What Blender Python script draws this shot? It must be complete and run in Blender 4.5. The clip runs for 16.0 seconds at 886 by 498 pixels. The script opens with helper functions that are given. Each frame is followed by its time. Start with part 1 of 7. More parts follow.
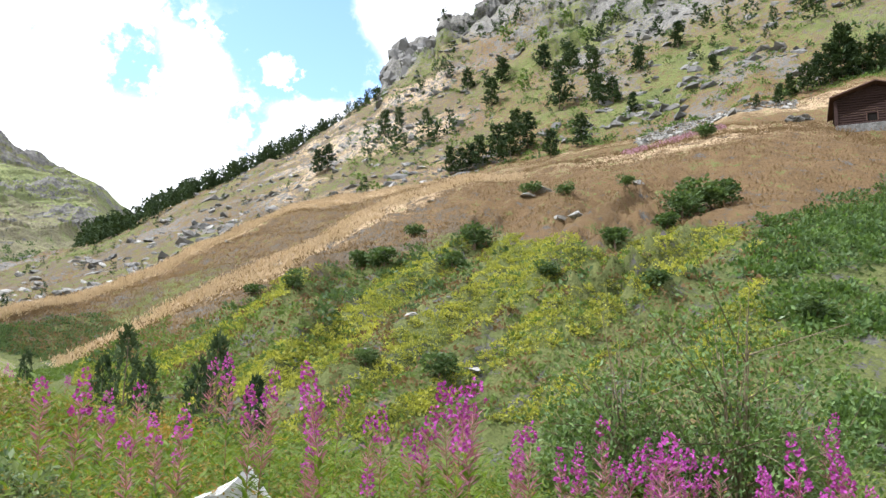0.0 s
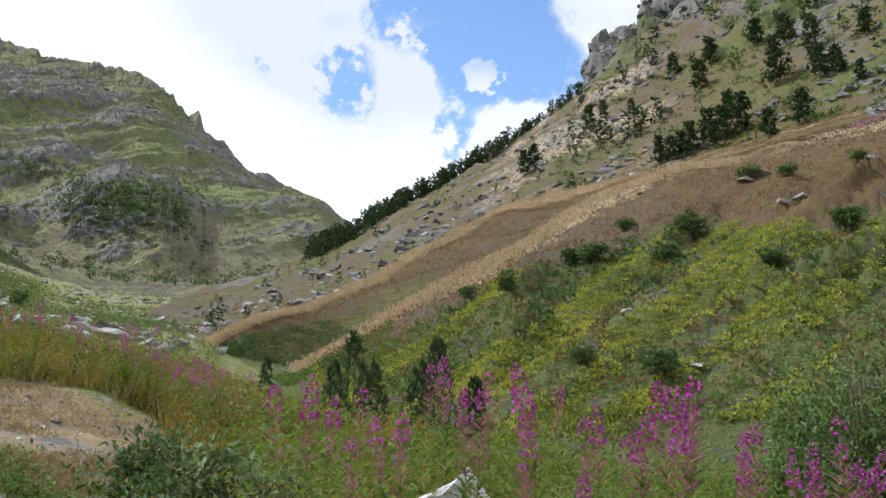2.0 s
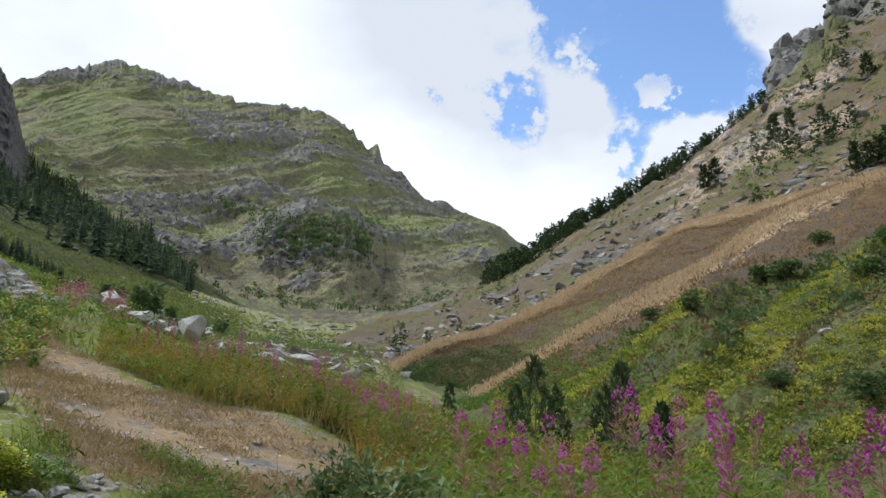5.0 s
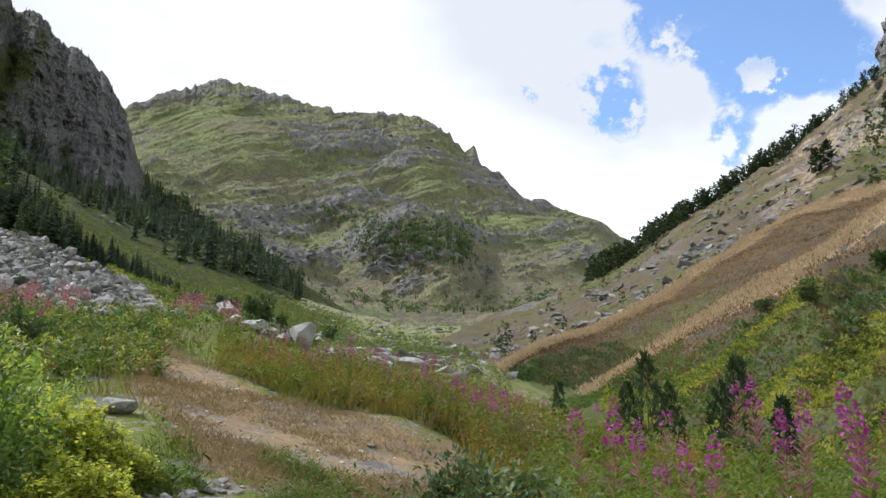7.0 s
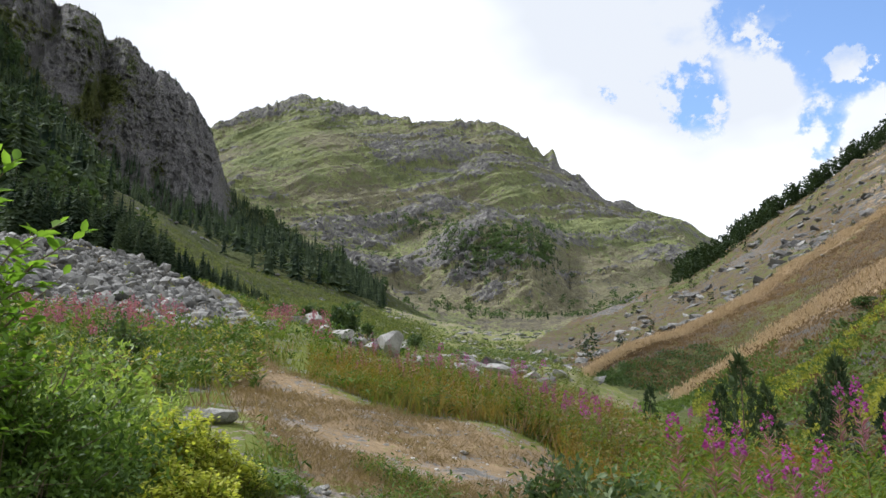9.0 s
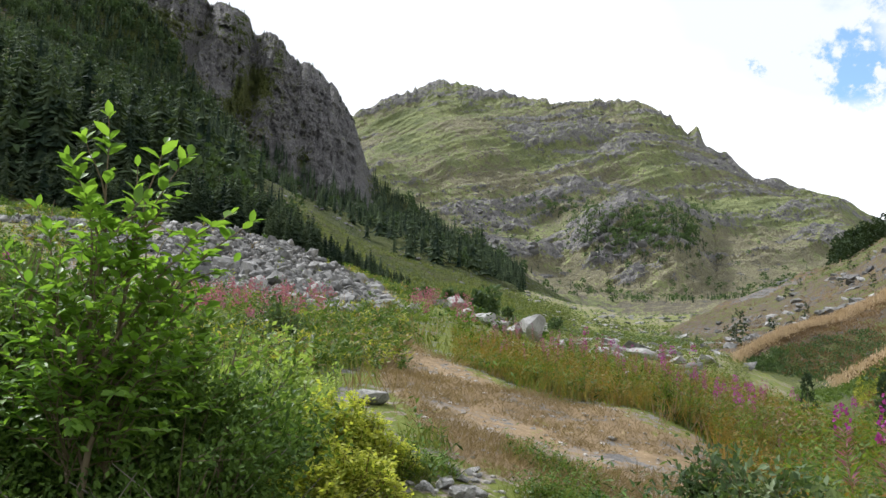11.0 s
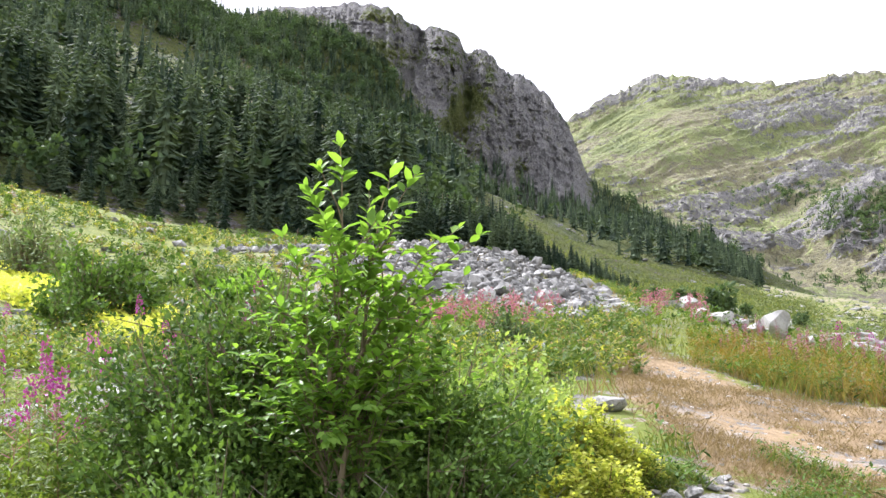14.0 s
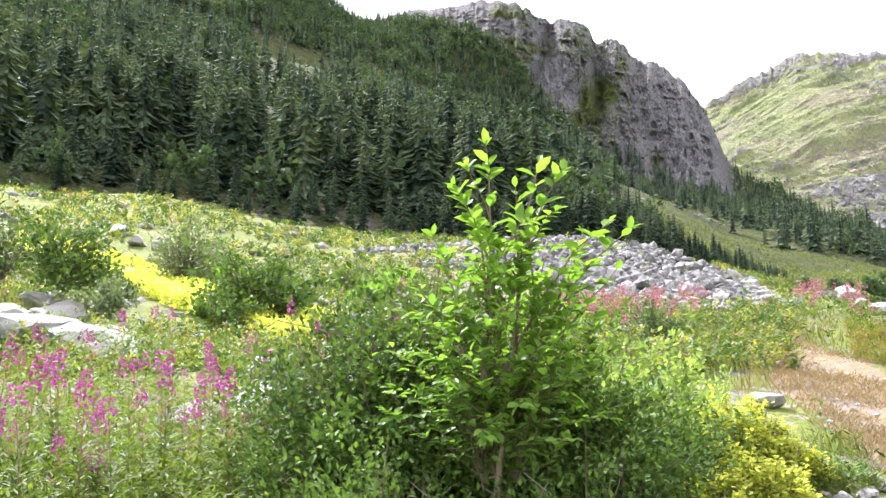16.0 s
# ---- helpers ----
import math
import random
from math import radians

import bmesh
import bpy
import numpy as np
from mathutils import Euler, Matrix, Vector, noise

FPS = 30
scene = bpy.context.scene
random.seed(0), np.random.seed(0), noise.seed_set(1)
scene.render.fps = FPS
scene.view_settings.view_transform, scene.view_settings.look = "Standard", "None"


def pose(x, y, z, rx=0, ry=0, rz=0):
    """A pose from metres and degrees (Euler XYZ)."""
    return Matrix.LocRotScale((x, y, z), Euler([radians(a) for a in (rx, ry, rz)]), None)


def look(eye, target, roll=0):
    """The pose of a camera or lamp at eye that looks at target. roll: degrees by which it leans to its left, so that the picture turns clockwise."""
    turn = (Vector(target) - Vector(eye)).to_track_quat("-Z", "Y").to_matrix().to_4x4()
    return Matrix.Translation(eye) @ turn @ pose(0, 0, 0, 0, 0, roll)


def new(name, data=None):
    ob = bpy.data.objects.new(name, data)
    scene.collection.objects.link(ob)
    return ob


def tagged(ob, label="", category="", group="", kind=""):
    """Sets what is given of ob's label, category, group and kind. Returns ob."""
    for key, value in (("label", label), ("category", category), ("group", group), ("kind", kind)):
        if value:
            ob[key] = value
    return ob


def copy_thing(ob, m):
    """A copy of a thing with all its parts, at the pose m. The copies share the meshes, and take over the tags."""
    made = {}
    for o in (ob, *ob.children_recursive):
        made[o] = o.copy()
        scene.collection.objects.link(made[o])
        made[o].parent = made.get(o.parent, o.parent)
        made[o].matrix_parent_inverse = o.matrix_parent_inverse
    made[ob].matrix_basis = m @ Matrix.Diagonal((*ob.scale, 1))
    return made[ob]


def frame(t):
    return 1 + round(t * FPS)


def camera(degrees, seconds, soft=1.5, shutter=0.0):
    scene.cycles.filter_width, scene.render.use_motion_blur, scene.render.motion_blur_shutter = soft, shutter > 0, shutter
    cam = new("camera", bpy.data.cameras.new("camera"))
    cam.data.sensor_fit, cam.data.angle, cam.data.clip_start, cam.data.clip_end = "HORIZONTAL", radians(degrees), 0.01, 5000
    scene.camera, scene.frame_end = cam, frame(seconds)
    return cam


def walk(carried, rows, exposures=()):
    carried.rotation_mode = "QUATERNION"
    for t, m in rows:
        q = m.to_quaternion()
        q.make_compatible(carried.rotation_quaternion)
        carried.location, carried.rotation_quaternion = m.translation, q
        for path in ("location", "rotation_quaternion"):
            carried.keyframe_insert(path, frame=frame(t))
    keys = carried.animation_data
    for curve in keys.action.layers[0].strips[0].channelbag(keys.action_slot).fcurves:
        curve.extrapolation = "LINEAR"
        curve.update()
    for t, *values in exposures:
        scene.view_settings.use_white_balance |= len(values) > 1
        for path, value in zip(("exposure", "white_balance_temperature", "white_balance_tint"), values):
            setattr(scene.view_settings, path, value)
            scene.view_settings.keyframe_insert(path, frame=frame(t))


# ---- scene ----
cam = camera(54.52, 16.0)
PATH = [
    (0.0, pose(0.043, 0.027, 1.319, 101.50, -0.88, -0.80)),
    (0.5, pose(0.073, 0.035, 1.319, 101.34, -0.65, 4.35)),
    (1.0, pose(0.085, 0.039, 1.328, 101.22, -0.42, 8.47)),
    (1.5, pose(0.090, 0.044, 1.330, 101.19, 0.05, 11.51)),
    (2.0, pose(0.080, 0.044, 1.336, 101.25, -0.40, 13.58)),
    (2.5, pose(0.075, 0.044, 1.338, 101.36, -0.11, 15.92)),
    (3.0, pose(0.070, 0.048, 1.335, 101.96, -0.47, 18.03)),
    (3.5, pose(0.071, 0.061, 1.341, 102.27, -0.37, 19.73)),
    (4.0, pose(0.054, 0.056, 1.346, 102.49, -0.03, 21.64)),
    (4.5, pose(0.049, 0.059, 1.347, 102.62, -0.57, 23.54)),
    (7.0, pose(0.014, 0.062, 1.345, 102.63, -0.13, 32.50)),
    (7.5, pose(0.011, 0.063, 1.348, 102.77, 0.26, 34.06)),
    (8.0, pose(0.015, 0.053, 1.344, 103.01, -0.36, 35.16)),
    (10.5, pose(-0.033, -0.059, 1.346, 102.34, 0.61, 44.85)),
    (11.0, pose(-0.036, -0.041, 1.352, 101.90, -1.04, 47.32)),
    (11.5, pose(-0.034, -0.026, 1.357, 101.72, -1.05, 49.60)),
    (12.0, pose(-0.028, -0.020, 1.358, 101.82, -1.16, 52.10)),
    (12.5, pose(-0.056, -0.022, 1.364, 101.85, -0.74, 55.36)),
    (13.0, pose(-0.070, -0.021, 1.363, 102.05, -0.58, 58.11)),
    (13.5, pose(-0.069, -0.038, 1.365, 102.09, -0.64, 60.52)),
    (14.0, pose(-0.067, -0.036, 1.358, 102.22, -0.09, 62.66)),
    (14.5, pose(-0.084, -0.067, 1.362, 102.04, -0.17, 64.97)),
    (15.0, pose(-0.089, -0.074, 1.363, 101.94, -0.41, 67.25)),
    (15.5, pose(-0.092, -0.076, 1.361, 101.97, -0.25, 69.71)),
    (16.0, pose(-0.103, -0.081, 1.362, 101.96, -0.33, 71.75)),
]
walk(cam, PATH, [(0.0, 0.85, 6150, 10), (1.0, 0.43, 6100, 9), (2.0, 0.02, 6000, 8), (3.5, -0.2, 5950, 8), (7.0, -0.03, 6100, 9), (10.5, 0.12, 6150, 10), (12.0, 0.53, 6100, 11), (13.5, 1.05, 6050, 15), (16.0, 1.58, 6050, 18)])
EYE = 1.35

# ---- sky, sun ----
SUN_BEARING, SUN_HEIGHT = 102.0, 50.0


def toward(bearing, rise):
    b, e = radians(bearing), radians(rise)
    return Vector((-math.sin(b) * math.cos(e), math.cos(b) * math.cos(e), math.sin(e)))


class Nodes:
    """A short way to write node trees."""

    def __init__(self, tree):
        self.tree = tree
        self.tree.nodes.clear()

    def add(self, kind, inputs=(), **props):
        n = self.tree.nodes.new(kind)
        for k, v in props.items():
            setattr(n, k, v)
        for k, v in dict(inputs).items():
            if isinstance(v, bpy.types.NodeSocket):
                self.tree.links.new(v, n.inputs[k])
            else:
                n.inputs[k].default_value = v
        return n

    def math(self, op, a, b=0.0, clamp=False):
        return self.add("ShaderNodeMath", {0: a, 1: b}, operation=op, use_clamp=clamp).outputs[0]

    def noise(self, vec, scale, detail=4.0, rough=0.55, kind="FBM"):
        return self.add("ShaderNodeTexNoise", {"Vector": vec, "Scale": scale, "Detail": detail, "Roughness": rough}, noise_type=kind).outputs[0]

    def ramp(self, fac, stops, mode="LINEAR"):
        n = self.add("ShaderNodeValToRGB", {0: fac})
        n.color_ramp.interpolation = mode
        els = n.color_ramp.elements
        while len(els) < len(stops):
            els.new(0.5)
        for e, (p, c) in zip(els, stops):
            e.position = p
            e.color = (*c, 1) if len(c) == 3 else c
        return n.outputs[0]

    def mix(self, fac, a, b, blend="MIX"):
        n = self.add("ShaderNodeMix", data_type="RGBA", blend_type=blend)
        for i, v in ((0, fac), (6, a), (7, b)):
            if isinstance(v, bpy.types.NodeSocket):
                self.tree.links.new(v, n.inputs[i])
            else:
                n.inputs[i].default_value = v if i == 0 else ((*v, 1) if len(v) == 3 else v)
        return n.outputs[2]

    def range(self, v, a, b, c=0.0, d=1.0, smooth=True):
        return self.add("ShaderNodeMapRange", {0: v, 1: a, 2: b, 3: c, 4: d}, interpolation_type="SMOOTHSTEP" if smooth else "LINEAR").outputs[0]


def grey(v):
    return (v, v, v)


world = bpy.data.worlds.new("world")
world.use_nodes = True
scene.world = world
w = Nodes(world.node_tree)
sky = w.add("ShaderNodeTexSky", sky_type="NISHITA", sun_disc=False, sun_elevation=radians(SUN_HEIGHT), sun_rotation=radians(-SUN_BEARING), altitude=1800.0, ozone_density=1.6)
way = w.add("ShaderNodeTexCoord").outputs["Generated"]
parts = w.add("ShaderNodeSeparateXYZ", {0: way})
lift = w.math("ADD", w.math("MAXIMUM", parts.outputs[2], 0.0), 0.22)
flat = w.add("ShaderNodeCombineXYZ", {0: w.math("DIVIDE", parts.outputs[0], lift), 1: w.math("DIVIDE", parts.outputs[1], lift), 2: 3.7}).outputs[0]
billow = w.noise(flat, 2.1, 8.0, 0.58)
warp = w.math("ADD", w.math("MULTIPLY", w.math("SUBTRACT", w.noise(way, 11.0, 9.0, 0.62), 0.5), 12.0), w.math("MULTIPLY", w.math("SUBTRACT", w.noise(way, 34.0, 7.0, 0.65), 0.5), 6.0))


def opening(bearing, rise, radius, amount):
    """A hole of that radius in the cloud, in degrees, with a ragged edge."""
    near = w.add("ShaderNodeVectorMath", {0: way, 1: toward(bearing, rise)}, operation="DOT_PRODUCT").outputs["Value"]
    angle = w.math("MULTIPLY", w.math("ARCCOSINE", w.math("MINIMUM", near, 1.0)), 180 / math.pi)
    return w.range(w.math("DIVIDE", w.math("ADD", angle, warp), radius), 0.35, 1.3, amount, 0.0)


holes = 0.0
for spot in ((9.5, 24.0, 6.3, 0.5), (19.4, 21.2, 2.6, 0.33), (14.2, 28.2, 4.6, 0.42), (12.6, 19.6, 3.0, 0.36), (5.5, 22.0, 3.2, 0.3), (26.8, 22.9, 1.0, 0.16), (11.0, 34.0, 6.5, 0.4)):
    holes = w.math("MAXIMUM", holes, opening(*spot))
for spot in ((16.4, 21.4, 2.6, 0.42), (11.3, 22.9, 1.3, 0.24), (15.4, 27.2, 1.8, 0.25), (8.6, 18.0, 3.4, 0.42), (2.6, 27.6, 3.4, 0.3)):
    holes = w.math("SUBTRACT", holes, opening(*spot))
cover = w.math("SUBTRACT", w.math("ADD", billow, 0.17), holes)
cloud = w.range(cover, 0.34, 0.56)
shade = w.ramp(w.noise(flat, 0.9, 5.0, 0.5), [(0.32, (1.5, 1.5, 1.5)), (0.47, (1.3, 1.3, 1.32)), (0.62, (0.86, 0.88, 0.92))])
blue = w.mix(1.0, sky.outputs[0], (0.26, 0.26, 0.26), "MULTIPLY")
air = w.mix(cloud, blue, shade)
w.add("ShaderNodeOutputWorld", {0: w.add("ShaderNodeBackground", {0: air, 1: 1.0}).outputs[0]})

sun = new("sun", bpy.data.lights.new("sun", "SUN"))
sun.data.energy, sun.data.angle, sun.data.color = 5.0, radians(0.6), (1.0, 0.975, 0.94)
sun.matrix_world = look(toward(SUN_BEARING, SUN_HEIGHT) * 300, (0, 0, 0))


# ---- arithmetic ----


def hash3(ix, iy, iz, seed):
    h = (ix * 374761393 + iy * 668265263 + iz * 2147483647 + seed * 974634777) & 0xFFFFFFFF
    h = ((h ^ (h >> 13)) * 1274126177) & 0xFFFFFFFF
    h = ((h ^ (h >> 16)) * 2246822519) & 0xFFFFFFFF
    return ((h ^ (h >> 15)) & 0xFFFFFF) / 0xFFFFFF * 2 - 1


def vnoise(p, seed=0):
    """Smooth value noise, -1 to 1, at points p (n, 3)."""
    i = np.floor(p).astype(np.int64)
    f = p - i
    f = f * f * f * (f * (f * 6 - 15) + 10)
    out = 0
    for dx in (0, 1):
        for dy in (0, 1):
            for dz in (0, 1):
                wgt = (f[:, 0] if dx else 1 - f[:, 0]) * (f[:, 1] if dy else 1 - f[:, 1]) * (f[:, 2] if dz else 1 - f[:, 2])
                out = out + wgt * hash3(i[:, 0] + dx, i[:, 1] + dy, i[:, 2] + dz, seed)
    return out


def fbm(p, octaves=5, seed=0, ridged=False, gain=0.5):
    total, amp = 0, 1.0
    for k in range(octaves):
        n = vnoise(p * 2.0 ** k + 17.3 * k, seed + k)
        total = total + amp * ((0.5 - np.abs(n)) * 2 if ridged else n)
        amp *= gain
    return total


def polar(b, r, z):
    b = np.radians(b)
    return np.stack([-np.sin(b) * r, np.cos(b) * r, z], -1)


def smooth(x, a, b):
    t = np.clip((x - a) / (b - a), 0, 1)
    return t * t * (3 - 2 * t)


def unit(a):
    return a / np.maximum(np.linalg.norm(a, axis=-1, keepdims=True), 1e-9)


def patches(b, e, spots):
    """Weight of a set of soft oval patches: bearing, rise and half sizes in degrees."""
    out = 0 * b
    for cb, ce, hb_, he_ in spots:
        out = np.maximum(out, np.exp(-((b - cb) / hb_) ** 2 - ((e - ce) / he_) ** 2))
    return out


def mesh_np(name, verts, faces, materials, smooth_shade=True, slots=None):
    """A mesh from arrays: faces (n, 3) or (n, 4), or a list of such arrays."""
    me = bpy.data.meshes.new(name)
    groups = faces if isinstance(faces, list) else [faces]
    groups = [g for g in groups if len(g)]
    total = sum(g.size for g in groups)
    count = sum(len(g) for g in groups)
    me.vertices.add(len(verts))
    me.vertices.foreach_set("co", np.asarray(verts, np.float32).ravel())
    me.loops.add(total)
    me.loops.foreach_set("vertex_index", np.concatenate([g.ravel() for g in groups]).astype(np.int32))
    me.polygons.add(count)
    sizes = np.concatenate([np.full(len(g), g.shape[1]) for g in groups])
    me.polygons.foreach_set("loop_start", np.concatenate([[0], np.cumsum(sizes)[:-1]]).astype(np.int32))
    if slots is not None:
        me.polygons.foreach_set("material_index", np.asarray(slots, np.int32))
    me.polygons.foreach_set("use_smooth", np.full(count, smooth_shade))
    for m in materials if isinstance(materials, (list, tuple)) else [materials]:
        me.materials.append(m)
    me.update(calc_edges=True)
    me.validate()
    return me


def paint(me, name, colours):
    """A colour for each vertex: weights of ground covers, for the material to mix."""
    layer = me.color_attributes.new(name, "FLOAT_COLOR", "POINT")
    layer.data.foreach_set("color", np.asarray(colours, np.float32).ravel())


# ---- materials ----
def surface(name, build, rough=0.9, spec=0.25, bump=None, translucent=0.0):
    m = bpy.data.materials.new(name)
    m.use_nodes = True
    n = Nodes(m.node_tree)
    colour = build(n)
    relief = None
    if isinstance(colour, tuple) and len(colour) == 2 and not isinstance(colour[0], float):
        colour, relief = colour
    b = n.add("ShaderNodeBsdfPrincipled", {"Base Color": colour, "Roughness": rough, "Specular IOR Level": spec})
    if relief is not None:
        n.tree.links.new(n.add("ShaderNodeBump", {"Height": relief, "Strength": bump[0], "Distance": bump[1]}).outputs[0], b.inputs["Normal"])
    out = b.outputs[0]
    if translucent:
        t = n.add("ShaderNodeBsdfTranslucent", {0: n.mix(1.0, colour, (1.3, 1.35, 0.6), "MULTIPLY")})
        out = n.add("ShaderNodeMixShader", {0: translucent, 1: out, 2: t.outputs[0]}).outputs[0]
    n.add("ShaderNodeOutputMaterial", {0: out})
    return m


def terrain(name, size, rock, green, dry, bare, bump, fall=None, straw=None, crack=0.0):
    """Ground whose cover follows the weights in 'cover' (red rock, green grass, blue dry grass; the rest bare soil;
    where alpha falls, pale straw), in blotches of that size in metres, drawn out down the fall line (its bearing, and
    how much).
    """
    def build(n):
        at = n.add("ShaderNodeNewGeometry").outputs["Position"]
        if fall:
            turned = n.add("ShaderNodeVectorRotate", {"Vector": at, "Angle": -radians(fall[0])}, rotation_type="Z_AXIS").outputs[0]
            at = n.add("ShaderNodeVectorMath", {0: turned, 1: (1.0, fall[1], fall[1])}, operation="MULTIPLY").outputs[0]
        weights = n.add("ShaderNodeVertexColor", layer_name="cover")
        cover = n.add("ShaderNodeSeparateColor", {0: weights.outputs[0]})
        big = n.noise(at, 1.0 / size, 5.0, 0.6)
        mid = n.noise(at, 4.5 / size, 6.0, 0.65)
        fine = n.noise(at, 22.0 / size, 5.0, 0.7)
        broad = n.noise(at, 0.07 / size, 4.0, 0.6)
        wob = n.math("ADD", n.math("MULTIPLY", n.math("SUBTRACT", broad, 0.5), 1.6), n.math("ADD", n.math("MULTIPLY", n.math("SUBTRACT", mid, 0.5), 3.2), n.math("MULTIPLY", n.math("SUBTRACT", fine, 0.5), 2.4)))
        c_rock = n.mix(n.range(fine, 0.32, 0.68), n.mix(n.range(mid, 0.35, 0.65), rock[0], rock[1]), n.mix(n.range(mid, 0.35, 0.65), rock[1], rock[2]))
        c_green = n.mix(n.range(fine, 0.3, 0.7), n.mix(n.range(mid, 0.35, 0.65), green[0], green[1]), n.mix(n.range(big, 0.35, 0.65), green[1], green[2]))
        c_dry = n.mix(n.range(fine, 0.3, 0.7), n.mix(n.range(mid, 0.35, 0.65), dry[0], dry[1]), n.mix(n.range(big, 0.35, 0.65), dry[1], dry[2]))
        if straw:
            c_dry = n.mix(n.range(n.math("SUBTRACT", n.math("MULTIPLY", wob, 0.5), weights.outputs[1]), -0.75, -0.3), c_dry, straw)
        c = n.mix(n.range(n.math("ADD", cover.outputs[2], wob), 0.38, 0.62), bare, c_dry)
        c = n.mix(n.range(n.math("ADD", cover.outputs[1], wob), 0.38, 0.62), c, c_green)
        c = n.mix(n.range(n.math("SUBTRACT", cover.outputs[0], wob), 0.42, 0.58), c, c_rock)
        height = n.math("ADD", n.math("MULTIPLY", mid, 0.7), fine)
        if crack:
            where = n.add("ShaderNodeVectorMath", {0: n.add("ShaderNodeNewGeometry").outputs["Position"], 1: (1.0, 1.0, 0.45)}, operation="MULTIPLY").outputs[0]
            where = n.add("ShaderNodeVectorMath", {0: where, 1: n.add("ShaderNodeVectorMath", {0: n.add("ShaderNodeTexNoise", {"Vector": at, "Scale": 2.0 / crack, "Detail": 4.0}).outputs["Color"], "Scale": crack * 1.5}, operation="SCALE").outputs[0]}, operation="ADD").outputs[0]
            for scale in (1.0 / crack, 3.1 / crack):
                edge = n.add("ShaderNodeTexVoronoi", {"Vector": where, "Scale": scale}, feature="DISTANCE_TO_EDGE").outputs["Distance"]
                height = n.math("ADD", height, n.math("MULTIPLY", n.range(edge, 0.0, 0.12), 0.8))
        return c, height
    return surface(name, build, rough=0.95, spec=0.1, bump=bump)


ROCK = ((0.13, 0.125, 0.12), (0.22, 0.21, 0.195), (0.36, 0.345, 0.32))
GRASS = ((0.06, 0.085, 0.022), (0.115, 0.14, 0.03), (0.20, 0.205, 0.052))
DRY = ((0.145, 0.105, 0.06), (0.225, 0.162, 0.094), (0.32, 0.235, 0.145))
M_GROUND = terrain("meadow_soil", 2.2, ROCK, GRASS, DRY, (0.24, 0.2, 0.158), (0.9, 0.06))
M_HILL = terrain("hill_turf", 5.0, ((0.085, 0.082, 0.079), (0.165, 0.16, 0.15), (0.31, 0.30, 0.28)), ((0.055, 0.073, 0.028), (0.105, 0.125, 0.042), (0.18, 0.188, 0.07)), ((0.105, 0.068, 0.035), (0.188, 0.122, 0.064), (0.14, 0.093, 0.048)), (0.13, 0.10, 0.068), (0.9, 0.6), (4, 0.7), (0.48, 0.36, 0.235))
M_LEFT = terrain("crag_and_turf", 14.0, ((0.145, 0.142, 0.147), (0.24, 0.231, 0.23), (0.36, 0.345, 0.332)), ((0.04, 0.062, 0.02), (0.09, 0.115, 0.032), (0.175, 0.185, 0.055)), DRY, (0.12, 0.10, 0.075), (1.0, 4.0), (64, 0.6), None, 9.0)
# Greens made bluer and greyer, with the haze of distance in their colour.
M_FAR = terrain("alpine_turf_and_rock", 45.0, ((0.11, 0.107, 0.11), (0.205, 0.197, 0.19), (0.36, 0.345, 0.32)), ((0.085, 0.112, 0.055), (0.18, 0.205, 0.09), (0.33, 0.35, 0.145)), ((0.13, 0.128, 0.08), (0.215, 0.2, 0.122), (0.29, 0.26, 0.17)), (0.15, 0.135, 0.10), (0.8, 5.0), (38, 0.8), None, 22.0)


def leafy(name, dark, light, translucent=0.25, rough=0.55, patch=0.6, single=0.65, wide=0.7):
    def build(n):
        island = n.add("ShaderNodeNewGeometry").outputs["Random Per Island"]
        whole = n.add("ShaderNodeObjectInfo").outputs["Random"]
        at = n.add("ShaderNodeNewGeometry").outputs["Position"]
        fac = n.math("ADD", n.math("MULTIPLY", island, single), n.math("ADD", n.math("MULTIPLY", whole, 0.2), n.math("MULTIPLY", n.math("SUBTRACT", n.noise(at, patch, 3.0), 0.5), wide)))
        return n.mix(n.math("MINIMUM", n.math("MAXIMUM", fac, 0.0), 1.0), dark, light)
    return surface(name, build, rough=rough, spec=0.14, translucent=translucent)


# Needles tinted bluer and lighter to stand for haze over the forest.
M_SPRUCE = leafy("spruce_needles", (0.016, 0.031, 0.02), (0.12, 0.16, 0.085), 0.18, 0.85, 0.2, 0.3, 2.4)
M_PINE = leafy("pine_needles", (0.02, 0.038, 0.02), (0.07, 0.10, 0.045), 0.15, 0.75, 0.15, 0.45, 1.2)
M_BARK = surface("bark", lambda n: (n.mix(n.noise(n.add("ShaderNodeNewGeometry").outputs["Position"], 30.0, 5.0), (0.07, 0.05, 0.035), (0.2, 0.15, 0.11)), n.noise(n.add("ShaderNodeNewGeometry").outputs["Position"], 60.0, 4.0)), 0.9, 0.1, (0.6, 0.01))


